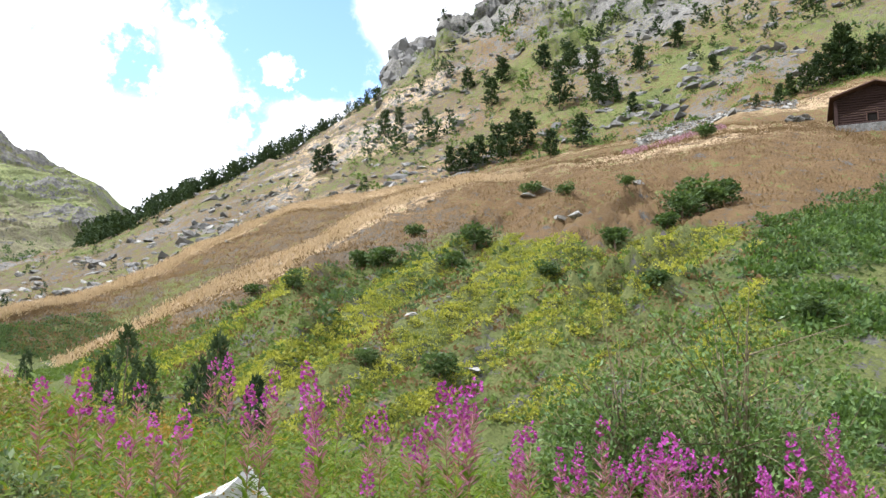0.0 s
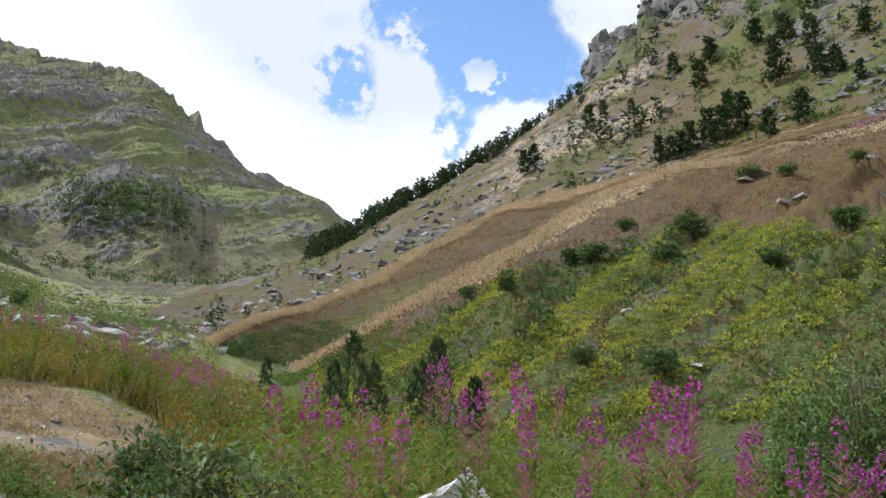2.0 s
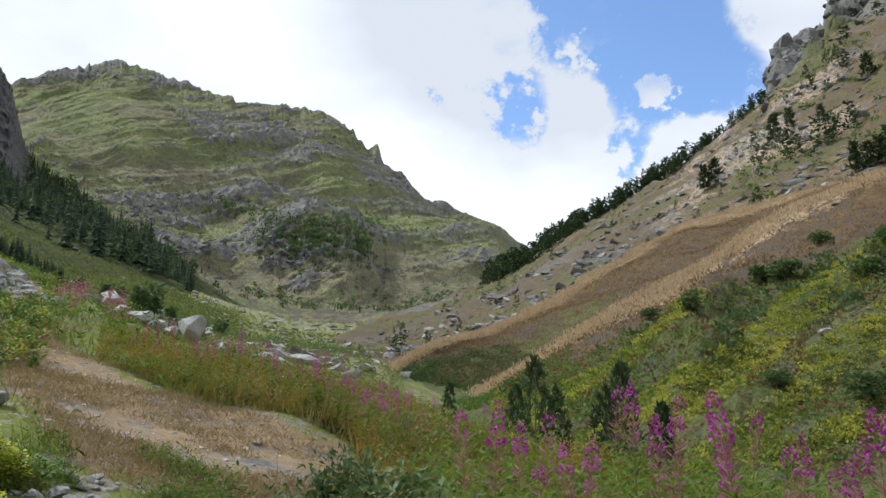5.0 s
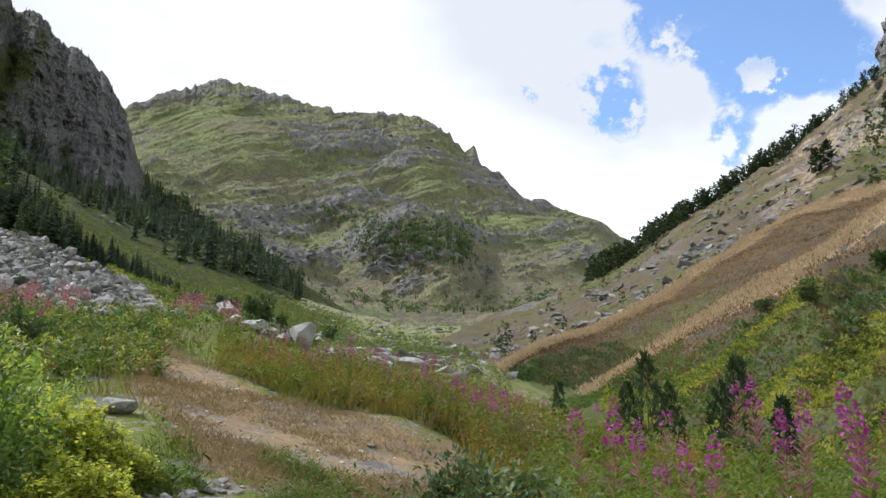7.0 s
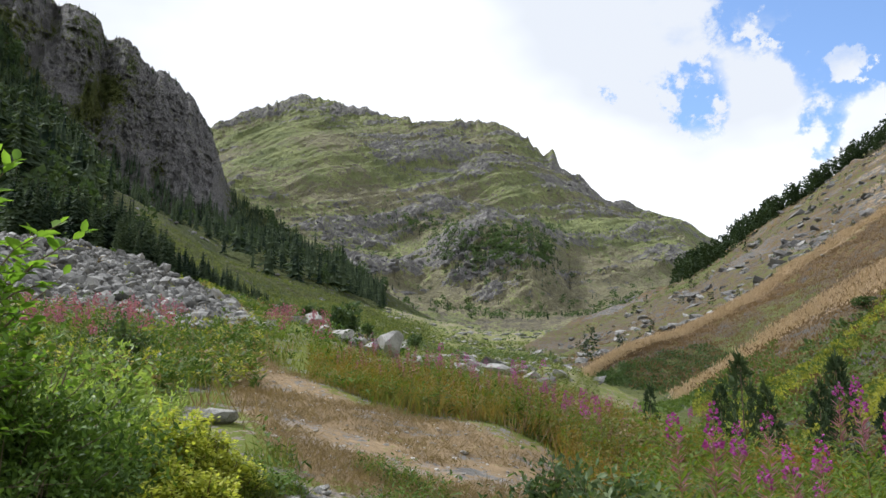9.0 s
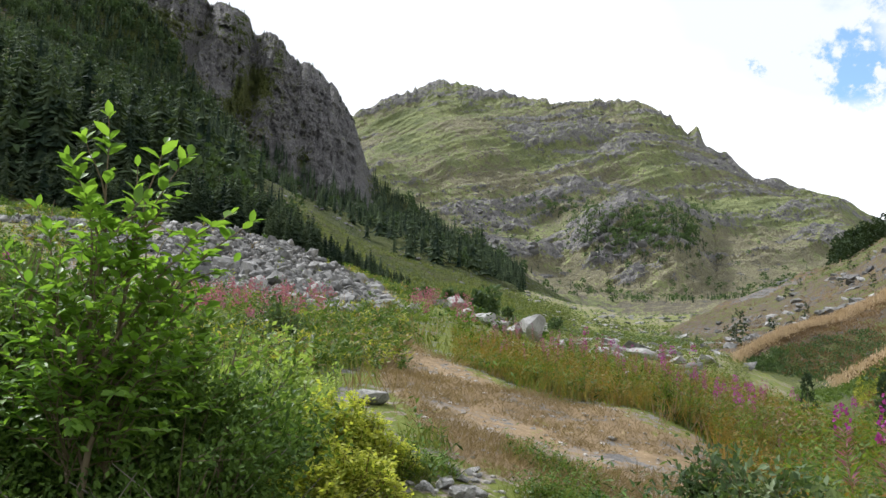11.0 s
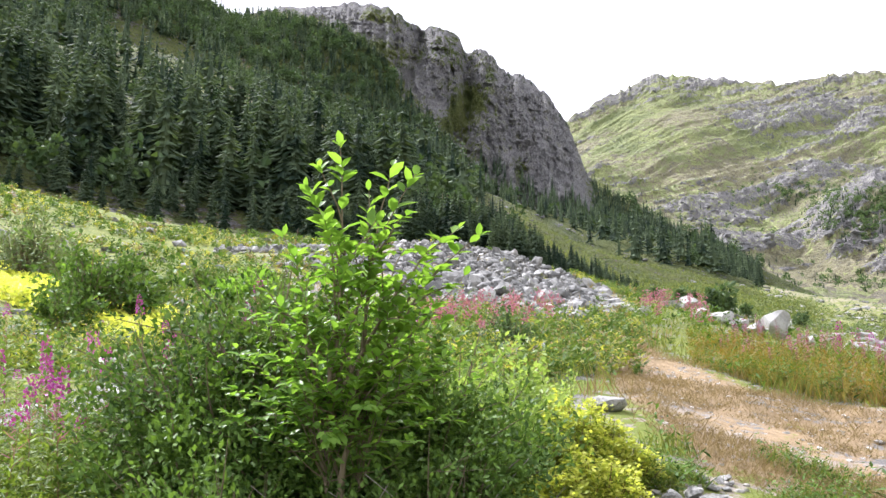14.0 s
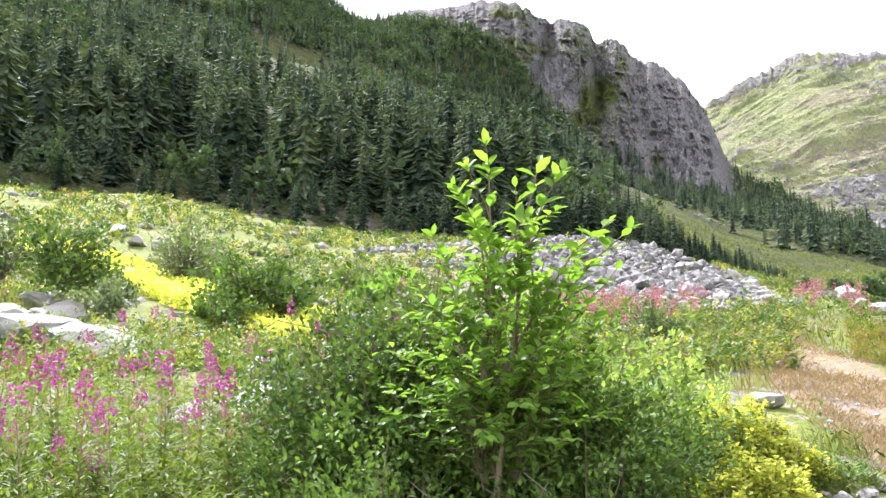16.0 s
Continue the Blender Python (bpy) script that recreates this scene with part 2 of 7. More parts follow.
# ---- the lie of the land ----
class Sheet:
    """A stretch of land between survey lines. A line is (bearing, distance, rise) stations: degrees to the left of north, metres, and the angle at which that spot rises over eye height."""

    def __init__(self, lines, start, end, step, rows, blur=0):
        b = np.arange(start, end + step / 2, step)
        rs, es = [], []
        for line in lines:
            line = np.array(sorted(line))
            rs.append(np.interp(b, line[:, 0], line[:, 1]))
            es.append(np.interp(b, line[:, 0], line[:, 2]))
        rs = np.array(rs)
        zs = EYE + rs * np.tan(np.radians(np.array(es)))
        k = np.concatenate([np.linspace(i, i + 1, n, endpoint=False) for i, n in enumerate(rows)] + [[len(lines) - 1.0]])
        i = np.minimum(k.astype(int), len(lines) - 2)
        f = (k - i)[:, None]
        self.r = rs[i] * (1 - f) + rs[i + 1] * f
        self.z = zs[i] * (1 - f) + zs[i + 1] * f
        self.k, self.b, self.step = k, b, step
        for _ in range(blur):
            for a in (self.r, self.z):
                a[1:-1] = (a[:-2] + 2 * a[1:-1] + a[2:]) / 4
        self.rise = np.degrees(np.arctan2(self.z - EYE, self.r))
        self.bearing = np.broadcast_to(b, self.r.shape)

    def points(self):
        return polar(self.bearing, self.r, self.z)

    def push(self, d, hold=False):
        """Moves the sheet out along its face by d metres; held, along the way to the viewpoint alone."""
        p = self.points()
        n = unit(np.cross(np.gradient(p, axis=1), np.gradient(p, axis=0)))
        out = polar(self.bearing, np.ones_like(self.r), 0 * self.r)
        toward_eye = -np.sum(n * out, -1)
        n = n * np.sign(toward_eye + n[..., 2])[..., None]
        if hold:
            old_r = self.r
            self.r = self.r - d
            self.z = EYE + (self.z - EYE) * self.r / old_r
        else:
            self.r = self.r + np.sum(n * out, -1) * d
            self.z = self.z + n[..., 2] * d

    def settle(self):
        """Takes the final heights, once the relief is on."""
        self.rise = np.degrees(np.arctan2(self.z - EYE, self.r))

    def faces(self):
        n, m = self.r.shape
        i = np.arange(n * m).reshape(n, m)
        return np.stack([i[:-1, :-1], i[:-1, 1:], i[1:, 1:], i[1:, :-1]], -1).reshape(-1, 4)[:, ::-1]

    def spot(self, bearing, k):
        """The place on the sheet at a bearing and a line number (with fractions)."""
        j = np.clip((np.asarray(bearing, float) - self.b[0]) / self.step, 0, len(self.b) - 1.001)
        i = np.interp(k, self.k, np.arange(len(self.k)))
        i = np.clip(i, 0, len(self.k) - 1.001)
        j0, i0 = j.astype(int), i.astype(int)
        u, v = j - j0, i - i0
        mixed = lambda a: (a[i0, j0] * (1 - u) + a[i0, j0 + 1] * u) * (1 - v) + (a[i0 + 1, j0] * (1 - u) + a[i0 + 1, j0 + 1] * u) * v
        return polar(np.asarray(bearing, float), mixed(self.r), mixed(self.z))

    def seen(self, bearing, rise):
        """The first place on the sheet that shows at that bearing and rise."""
        j = int(np.clip(round((bearing - self.b[0]) / self.step), 0, len(self.b) - 1))
        e = np.maximum.accumulate(self.rise[:, j])
        i = min(int(np.searchsorted(e, rise)), len(e) - 1)
        t = 0.0 if i == 0 or e[i] <= e[i - 1] else np.clip((rise - e[i - 1]) / (e[i] - e[i - 1]), 0, 1)
        a = max(i - 1, 0)
        return polar(bearing, self.r[a, j] * (1 - t) + self.r[i, j] * t, self.z[a, j] * (1 - t) + self.z[i, j] * t)


# near slope: metres climbed per metre walked, by bearing
SLOPE = np.array([(-180, -0.05), (-90, -0.03), (-30, 0.03), (0, 0.05), (12, 0.07), (20, 0.08), (27, 0.10), (34, 0.14), (42, 0.17), (50, 0.20), (75, 0.20), (100, 0.20), (140, 0.1), (180, -0.05)])
EDGE = np.array([(-180, 12), (-30, 10), (0, 10.5), (12, 11), (20, 12), (27, 13), (34, 15), (42, 23), (47, 30), (58, 32), (130, 32), (180, 12)])
HOLLOW = np.array([(-180, 16, -8), (-35, 15, -8.2), (0, 15, -7.6), (12, 17, -5.3), (20, 19, -2.5), (27, 22, 0.5), (34, 30, 3.4), (42, 34, 5.6), (50, 40, 8.0), (58, 40, 10.2), (70, 40, 10.6), (85, 40, 10.2), (100, 40, 10.6), (130, 40, 8), (180, 30, -4)])
FLOOR = np.array([(-180, 60, -2), (-35, 60, -2), (20, 60, 1), (30, 60, 4.6), (34, 60, 5.1), (38, 60, 5.3), (42, 60, 6.0), (50, 55, 8.1), (54, 55, 10.2), (58, 52, 11.5), (63, 52, 12.6), (70, 52, 12.2), (78, 55, 11.9), (85, 55, 11.9), (95, 55, 12.4), (110, 55, 12), (180, 60, -2)])
RISE = np.array([(-180, 150, -1), (-35, 150, -1), (20, 150, 3), (30, 150, 5.6), (34, 150, 5.9), (38, 150, 6.3), (42, 140, 7.5), (46, 130, 8.4), (50, 110, 9.2), (56, 100, 10.6), (60, 100, 11.7), (67, 100, 12.3), (78, 100, 13.1), (92, 100, 14.5), (110, 100, 14), (180, 150, -1)])
VALLEY = np.array([(-180, 420, 0), (10, 420, 5), (28, 420, 7.6), (31, 420, 7.5), (35, 420, 7.5), (39, 420, 8.4), (42, 420, 9.4), (46, 420, 10.5), (60, 420, 8), (180, 420, 0)])


def ground_height(b, r):
    at = lambda table, col: np.interp(b, table[:, 0], table[:, col])
    edge = at(EDGE, 1)
    z_edge = -1.3 + at(SLOPE, 1) * edge
    knots_r = [0 * b, edge] + [at(t, 1) for t in (HOLLOW, FLOOR, RISE, VALLEY)] + [0 * b + 900, 0 * b + 4900]
    rises = [np.tan(np.radians(at(t, 2))) * at(t, 1) for t in (HOLLOW, FLOOR, RISE, VALLEY)]
    knots_z = [0 * b - 1.3, z_edge] + rises + [rises[-1], rises[-1] * 0.5]
    z = knots_z[0]
    for k in range(len(knots_r) - 1):
        t = np.clip((r - knots_r[k]) / (knots_r[k + 1] - knots_r[k]), 0, 1)
        z = np.where(r >= knots_r[k], knots_z[k] * (1 - t) + knots_z[k + 1] * t, z)
    p = polar(b, r, 0 * r)
    bumps = 0.06 * fbm(p * 0.9, 4, 3) * smooth(r, 0.5, 4) + 0.004 * r * fbm(p * (14.0 / np.maximum(r, 14))[:, None] * 0.5, 4, 11)
    return EYE + z + bumps


def ground_at(b, r):
    """Places on the ground sheet."""
    b, r = np.atleast_1d(np.asarray(b, float)), np.atleast_1d(np.asarray(r, float))
    j, i = np.interp(b, b_in, np.arange(len(b_in))), np.interp(r, r_in, np.arange(len(r_in)))
    j0, i0 = np.minimum(j.astype(int), len(b_in) - 2), np.minimum(i.astype(int), len(r_in) - 2)
    u, v = j - j0, i - i0
    z = (gh[i0, j0] * (1 - u) + gh[i0, j0 + 1] * u) * (1 - v) + (gh[i0 + 1, j0] * (1 - u) + gh[i0 + 1, j0 + 1] * u) * v
    return polar(b, r, z)


NEAR_SIDE = np.array([(29, 8.6), (31, 7.5), (33, 6.4), (36, 5.7), (42, 5.5), (46, 5.5), (48.6, 6.1), (49.4, 6.9), (50.5, 8.0), (52.4, 10.0), (53.5, 11.6), (54.3, 13.2), (55, 15.4)])
FAR_SIDE = np.array([(29, 8.6), (31, 9.4), (36, 9.8), (40, 9.9), (43, 10.3), (46, 10.6), (47, 11.2), (49, 12.7), (50.2, 14.3), (51, 16.4), (53, 16.8), (55, 15.4)])


def road_part(b, r):
    """How far a spot is inside the track, 0 to 1: a band that comes up from the right and bends away uphill."""
    near, far_edge = np.interp(b, *NEAR_SIDE.T), np.interp(b, *FAR_SIDE.T)
    wander = 0.35 * vnoise(polar(b, r, 0 * r) * 1.3, 64)
    return smooth(r + wander, near - 0.5, near + 0.4) * (1 - smooth(r + wander, far_edge - 0.4, far_edge + 0.5)) * smooth(b, 29, 32) * (1 - smooth(b, 54, 55))


b_in = np.concatenate([np.arange(-180, -34, 4.0), np.arange(-34, 106, 0.3), np.linspace(106, 180, 19)])
r_in = np.concatenate([[0.0], np.geomspace(0.5, 60, 190), np.geomspace(61, 4900, 110)])
gb, gr = np.meshgrid(b_in, r_in)
gz = ground_height(gb.ravel(), gr.ravel())
gh = gz.reshape(gb.shape)
gp = polar(gb.ravel(), gr.ravel(), gz)
idx = np.arange(gb.size).reshape(gb.shape)
gf = np.stack([idx[:-1, :-1], idx[1:, :-1], idx[1:, 1:], idx[:-1, 1:]], -1).reshape(-1, 4)[:, ::-1]
me = mesh_np("ground", gp, gf, M_GROUND)
fb, fr = gb.ravel(), gr.ravel()
road = road_part(fb, fr)
patch = fbm(gp * 0.25, 4, 21)
scree = smooth(fb, 49.5, 52) * (1 - smooth(fb, 70, 78)) * smooth(fr, 20, 26) * (1 - smooth(fr, 55, 62))
green = np.clip(0.75 + 0.35 * patch - 0.12 * smooth(fr, 90, 300) * (1 - smooth(fb, 40, 48)) + 0.45 * smooth(fb, 50, 62), 0, 1) * (1 - road) * (1 - scree)
near_side, far_side = np.interp(fb, *NEAR_SIDE.T), np.interp(fb, *FAR_SIDE.T)
across = (fr - near_side) / np.maximum(far_side - near_side, 0.3)
ruts = np.exp(-((across - 0.3) / 0.11) ** 2) + np.exp(-((across - 0.78) / 0.10) ** 2)
dry = np.clip(0.55 + 0.4 * patch + road * (0.5 - 0.45 * ruts), 0, 1)
paint(me, "cover", np.stack([np.clip((0.12 + 0.25 * smooth(patch, 0.2, 0.8)) * (1 - 0.7 * smooth(fb, 58, 66)) * (1 - 0.6 * smooth(fr, 22, 40)) + 0.75 * scree, 0, 1) * (1 - 0.95 * road), green, dry, 0 * road + 1], -1))
ground = tagged(new("ground", me), "uneven mountain meadow with grass, stones and a worn track", "ground", kind="structure")

# the hill across the stream
hill = Sheet([
    [(-60, 16, -13), (-30, 16, -12), (0, 16, -10), (12, 18, -7), (20, 20, -4), (26, 30, 0), (33.5, 55, 3.5)],
    [(-60, 66, 16), (-28.7, 70, 17.3), (-25.9, 70, 17.9), (-23.6, 70, 18.4), (-20, 70, 18.7), (-12.8, 70, 17.5), (-5.1, 70, 16.5), (-2.3, 68, 16.3), (2.7, 64, 14.5), (6.5, 61, 12.3), (10.1, 58, 10.6), (13.7, 56, 9.1), (18, 55, 6.4), (22.4, 52, 3.4), (26, 56, 2.6), (33.5, 66, 4.0)],
    [(-60, 85, 17), (-28, 85, 18.6), (-20, 85, 18.8), (-5, 85, 16.2), (-2, 83, 15.0), (2.7, 77, 12.6), (6.5, 74, 10.4), (10, 71, 8.9), (13.7, 68, 7.3), (18, 67, 5.0), (22.4, 64, 3.2), (26, 66, 4.0), (33.5, 75, 4.6)],
    [(-60, 120, 20), (-28, 120, 20), (-20, 120, 19.4), (-15, 120, 18.3), (-9, 120, 17.6), (-5, 120, 17), (-1.2, 120, 16.2), (2.7, 118, 15.4), (6.6, 112, 14.7), (10.3, 108, 13.6), (13.9, 102, 11.7), (17.3, 95, 9.8), (20.6, 90, 8.3), (23.7, 82, 7.2), (26.6, 74, 5.8), (28.8, 70, 4.8), (33.5, 85, 4.9)],
    [(-60, 150, 22), (-29, 150, 21), (-22, 150, 20.2), (-14.7, 150, 18.7), (-9, 150, 17.9), (-5, 150, 16.8), (0, 150, 15.7), (5.8, 145, 14.2), (10, 140, 12.6), (15.3, 135, 10.6), (21.5, 125, 7.8), (26.7, 115, 6.0), (30, 110, 5.3), (33.5, 110, 5.2)],
    [(-60, 250, 31), (-29, 250, 30), (-15, 250, 26), (-5, 240, 23), (0, 230, 20.5), (5.8, 220, 18.3), (11.5, 215, 15.4), (15.3, 210, 13.8), (21.5, 200, 10.3), (26.7, 190, 8.2), (30, 180, 6.6), (33.5, 160, 5.6)],
    [(-60, 360, 40), (-30, 360, 39), (-20, 360, 36.5), (-12, 350, 33), (-7, 345, 30), (-4.6, 340, 28.2), (-3.8, 338, 27.7), (-3.0, 335, 27.4), (-2.4, 335, 26.8), (-1.6, 335, 26.6), (-0.5, 332, 26.4), (-0.05, 331, 26.0), (0.15, 330, 25.0), (1.0, 327, 24.6), (2.1, 324, 24.1), (3.1, 321, 23.6), (3.75, 320, 22.8), (3.9, 318, 21.7), (6.0, 314, 20.3), (8.7, 309, 18.3), (11.5, 304, 16.8), (14.1, 300, 15.2), (17.6, 290, 13.3), (20.6, 275, 11.4), (22.4, 265, 10.4), (24.3, 255, 9.7), (28.1, 235, 8.5), (31, 215, 7.5), (33.5, 190, 6.0)],
    [(-60, 480, 20), (0, 440, 12), (20, 360, 5), (33.5, 260, 3)],
], -60, 33.5, 0.16, (46, 22, 26, 22, 34, 40, 8), 2)
p = hill.points().reshape(-1, 3)
k2 = np.repeat(hill.k, len(hill.b)).reshape(hill.r.shape)
crag = smooth(hill.bearing, 5.0, 2.5) * smooth(k2, 5.4, 5.95) + 0.4 * smooth(hill.bearing, -2, -9) * smooth(k2, 4.4, 5.2)
crag = np.clip(crag, 0, 1)
bump_h = fbm(p * 0.12, 5, 31).reshape(hill.r.shape) * (0.5 + 0.006 * hill.r) * 0.55 + fbm(p * 0.055, 5, 41, True).reshape(hill.r.shape) * crag * 6.0
hill.z = hill.z + bump_h * smooth(k2, 0, 0.3)
old = hill.r.copy()
hill.r = hill.r + crag * (fbm(p * np.array([0.06, 0.06, 0.02]), 5, 43, True, 0.6).reshape(hill.r.shape) * 7 + fbm(p * 0.3, 3, 45).reshape(hill.r.shape) * 1.5)
hill.z = EYE + (hill.z - EYE) * (1 + 0.5 * (hill.r / old - 1))
hill.settle()
ribs = fbm(np.stack([0.42 * (hill.rise + 0.62 * hill.bearing).ravel(), 0.06 * hill.bearing.ravel(), 0 * p[:, 0]], -1), 3, 33, True).reshape(hill.r.shape)
hill.push(1.1 * ribs * smooth(hill.bearing, -20, -14) * (1 - smooth(hill.bearing, 9, 15)) * smooth(k2, 0.05, 0.3) * (1 - smooth(k2, 0.6, 0.85)) + (0.35 * fbm(p * 0.2, 2, 37) * (0.4 + 0.006 * old.ravel())).reshape(hill.r.shape) * smooth(k2, 0.1, 0.4) * (1 - smooth(k2, 5.8, 5.95)) * (1 - 0.8 * smooth(hill.bearing, 17, 21) * (1 - smooth(k2, 1.5, 2.5))))
hill.settle()
me = mesh_np("hillside", hill.points().reshape(-1, 3), hill.faces(), M_HILL)
hb, hk = hill.bearing.ravel(), k2.ravel()
blotch = fbm(p * 0.05, 4, 51)
border = np.interp(hb, [-29, -23, -16, -12.6, -7, -3, 2.6, 10, 13.6, 18.5, 24, 33], [14.2, 12.6, 13.0, 12.0, 11.8, 12.9, 10.9, 8.8, 6.9, 4.0, 4.0, 5.2])
lush = 1 - smooth(hill.rise.ravel() + 0.7 * blotch, border - 0.9, border + 0.9)
between = np.exp(-((hk - 2.42) / 0.26) ** 2) * smooth(hb, 11, 17) * 0.65
upper = smooth(hk, 3.5, 4.3)
rocky = np.clip(upper * (0.02 + 0.4 * blotch) + smooth(hb, 3, 12) * upper * 0.12 * (1 - smooth(hk, 5.2, 5.8)) + 1.2 * crag.ravel() + 0.08 + 0.2 * smooth(blotch, 0.3, 0.8), 0, 1)
# Sunlit crest edges put into the colour as pale straw, plus straw patches.
pale_lit_straw = np.exp(-((hk - 0.98) / 0.14) ** 2) * smooth(hb, -6, 2) * (1 - smooth(hb, 21, 24)) + 0.9 * np.exp(-((hk - 2.96) / 0.13) ** 2) * smooth(hb, 0, 4) + (0.3 + 0.35 * blotch) * smooth(hk, 0.8, 1.0) * (1 - smooth(hk, 3.3, 3.8)) * smooth(-hb, -3, 3) + (0.25 + 0.6 * blotch) * smooth(hk, 3.9, 4.3) * smooth(hb, -6, 2) * (1 - smooth(hb, 8, 14))
pale_lit_straw = np.clip(pale_lit_straw, 0, 1)
rocky = np.where(hk < 3.6, 0.03 + 0.15 * smooth(blotch, 0.35, 0.9), rocky)
paint(me, "cover", np.stack([rocky, np.clip(np.maximum(lush * 1.0, between) + upper * (0.27 - 0.4 * blotch + 0.2 * smooth(-hb, 4, 12)), 0, 1), np.clip(0.4 + 0.15 * blotch + 0.55 * np.exp(-((hk - 1.0) / 0.2) ** 2) + 0.5 * np.exp(-((hk - 3.0) / 0.25) ** 2) + 0.4 * smooth(-hb, 0, 6), 0, 0.95), 1 - pale_lit_straw], -1))
hillside = tagged(new("hillside", me), "steep hillside of dry brown grass, green scrub and grey crags", "hillside", kind="structure")

# forested slope and cliff
CREST = [(38.5, 480, 8.2), (41.6, 482, 10.0), (44.2, 486, 11.6), (46.0, 489, 12.4), (47.5, 491, 13.2), (49.1, 495, 14.3), (51.0, 502, 15.4), (52.0, 505, 15.9), (52.7, 508, 16.8), (53.3, 510, 18.4), (53.8, 511, 19.8), (54.1, 512, 20.5), (54.7, 514, 21.4), (55.6, 516, 22.4), (56.3, 518, 23.0), (57.0, 520, 23.4), (57.5, 521, 23.5), (58.2, 522, 23.7), (58.8, 524, 24.2), (59.1, 524, 24.8), (59.7, 525, 25.3), (60.4, 526, 25.4), (60.8, 527, 25.0), (61.2, 528, 25.1), (61.5, 529, 25.9), (62.0, 530, 26.4), (62.8, 530, 26.6), (63.8, 532, 26.7), (64.2, 533, 26.3), (64.5, 534, 26.6), (65.4, 536, 27.0), (66.7, 540, 27.9), (68, 542, 28.0), (69.6, 546, 28.1), (70.5, 548, 27.9), (72.4, 552, 27.6), (73.7, 554, 27.5), (75.8, 555, 27.0), (77.3, 555, 26.4), (78, 520, 26.5), (79.4, 498, 27.2), (81, 480, 27.9), (86, 460, 29.0), (91, 450, 29.6), (102, 450, 29.0), (130, 450, 24)]
left = Sheet([
    [(38.5, 140, 3), (43, 130, 5.5), (50, 105, 7), (56, 92, 8.4), (67, 92, 10.2), (78, 92, 11), (92, 92, 12.4), (110, 92, 12), (130, 92, 9)],
    [(38.5, 250, 6.2), (43, 220, 8.4), (50, 200, 10.2), (53, 200, 11.2), (56, 200, 12.9), (60, 200, 15.2), (65, 190, 16.4), (70, 180, 17.2), (78, 175, 18.4), (90, 170, 19.5), (102, 170, 19.5), (130, 170, 15)],
    [(38.5, 430, 7.2), (43, 430, 10), (47, 430, 12), (50, 430, 13), (53, 430, 13.8), (56, 430, 14.6), (60, 430, 16.1), (63, 430, 17.2), (68, 430, 19.6), (72, 420, 21), (78, 380, 23), (90, 350, 25.2), (102, 350, 25), (130, 350, 20)],
    CREST,
    [(b, r * 1.25, e * 0.55) for b, r, e in CREST],
], 38.5, 114, 0.11, (34, 40, 150, 8), 0)
p = left.points().reshape(-1, 3)
k2 = np.repeat(left.k, len(left.b)).reshape(left.r.shape)
foot = np.interp(left.bearing, [54, 60, 63, 66, 70, 74, 78], [1.75, 1.9, 2.1, 2.35, 2.55, 2.72, 2.95])
wall = smooth(k2, foot, foot + 0.3) * smooth(left.bearing, 51, 54) * (1 - smooth(left.bearing, 76, 80))
sh = left.r.shape
left.z = left.z + fbm(p * 0.03, 5, 61).reshape(sh) * 2.2 * smooth(k2, 0, 0.5) * (1 - wall) * (1 - smooth(k2, 2.6, 2.9))
steady = wall * (1 - 0.8 * np.exp(-((k2 - 3) / 0.06) ** 2))
left.settle()
face = np.stack([np.radians(left.bearing.ravel()) * 520, left.z.ravel(), 0 * p[:, 0]], -1)
buttress = fbm(face * np.array([0.022, 0.007, 1]), 4, 73, True, 0.5).reshape(sh)
column = fbm(face * np.array([0.11, 0.02, 1]), 4, 74, True, 0.55).reshape(sh)
chip = fbm(face * np.array([0.24, 0.1, 1]), 4, 77, True, 0.68).reshape(sh)
ledge = fbm(face * np.array([0.02, 0.05, 1]), 4, 75).reshape(sh)
cleft = np.exp(-((left.bearing - np.interp(left.rise, [19, 21, 22.8, 24.3, 26.5], [66.2, 65.5, 65.3, 64.6, 64.3])) / 0.42) ** 2) * smooth(left.rise, 19, 22)
cleft = cleft + 0.8 * np.exp(-((left.bearing - np.interp(left.rise, [17.4, 19.6, 21.8, 23.6, 25.1], [62.4, 61.3, 60.7, 60.9, 61.1])) / 0.5) ** 2) * smooth(left.rise, 17.5, 20)
left.push(steady * (6 * buttress + 4.2 * column + 2.6 * chip + 0.9 * ledge - 18 * cleft), True)
left.z = left.z + wall * smooth(k2, 2.85, 2.98) * 1.0 * fbm(np.stack([left.bearing.ravel() * 5.0, 0 * p[:, 0] + 9, 0 * p[:, 0]], -1), 2, 78, True).reshape(sh)
left.z = left.z + wall * smooth(k2, 2.6, 2.95) * 1.5 * fbm(np.stack([left.bearing.ravel() * 1.9, 0 * p[:, 0] + 3, 0 * p[:, 0]], -1), 3, 79).reshape(sh)
left.settle()
me = mesh_np("forest_slope", left.points().reshape(-1, 3), left.faces(), M_LEFT, False)
blotch = fbm(p * 0.012, 5, 81)
lb = left.bearing.ravel()
CLIFF_GREEN = ((60.5, 22.0, 0.9, 1.1), (61.7, 20.9, 0.8, 1.5), (59.4, 23.6, 0.5, 0.9), (66.4, 19.8, 2.0, 1.8), (71.4, 25.6, 3.2, 0.6), (73.1, 26.7, 2.7, 0.5), (62.5, 19.2, 0.8, 2.0), (57.3, 17.4, 0.5, 0.9))
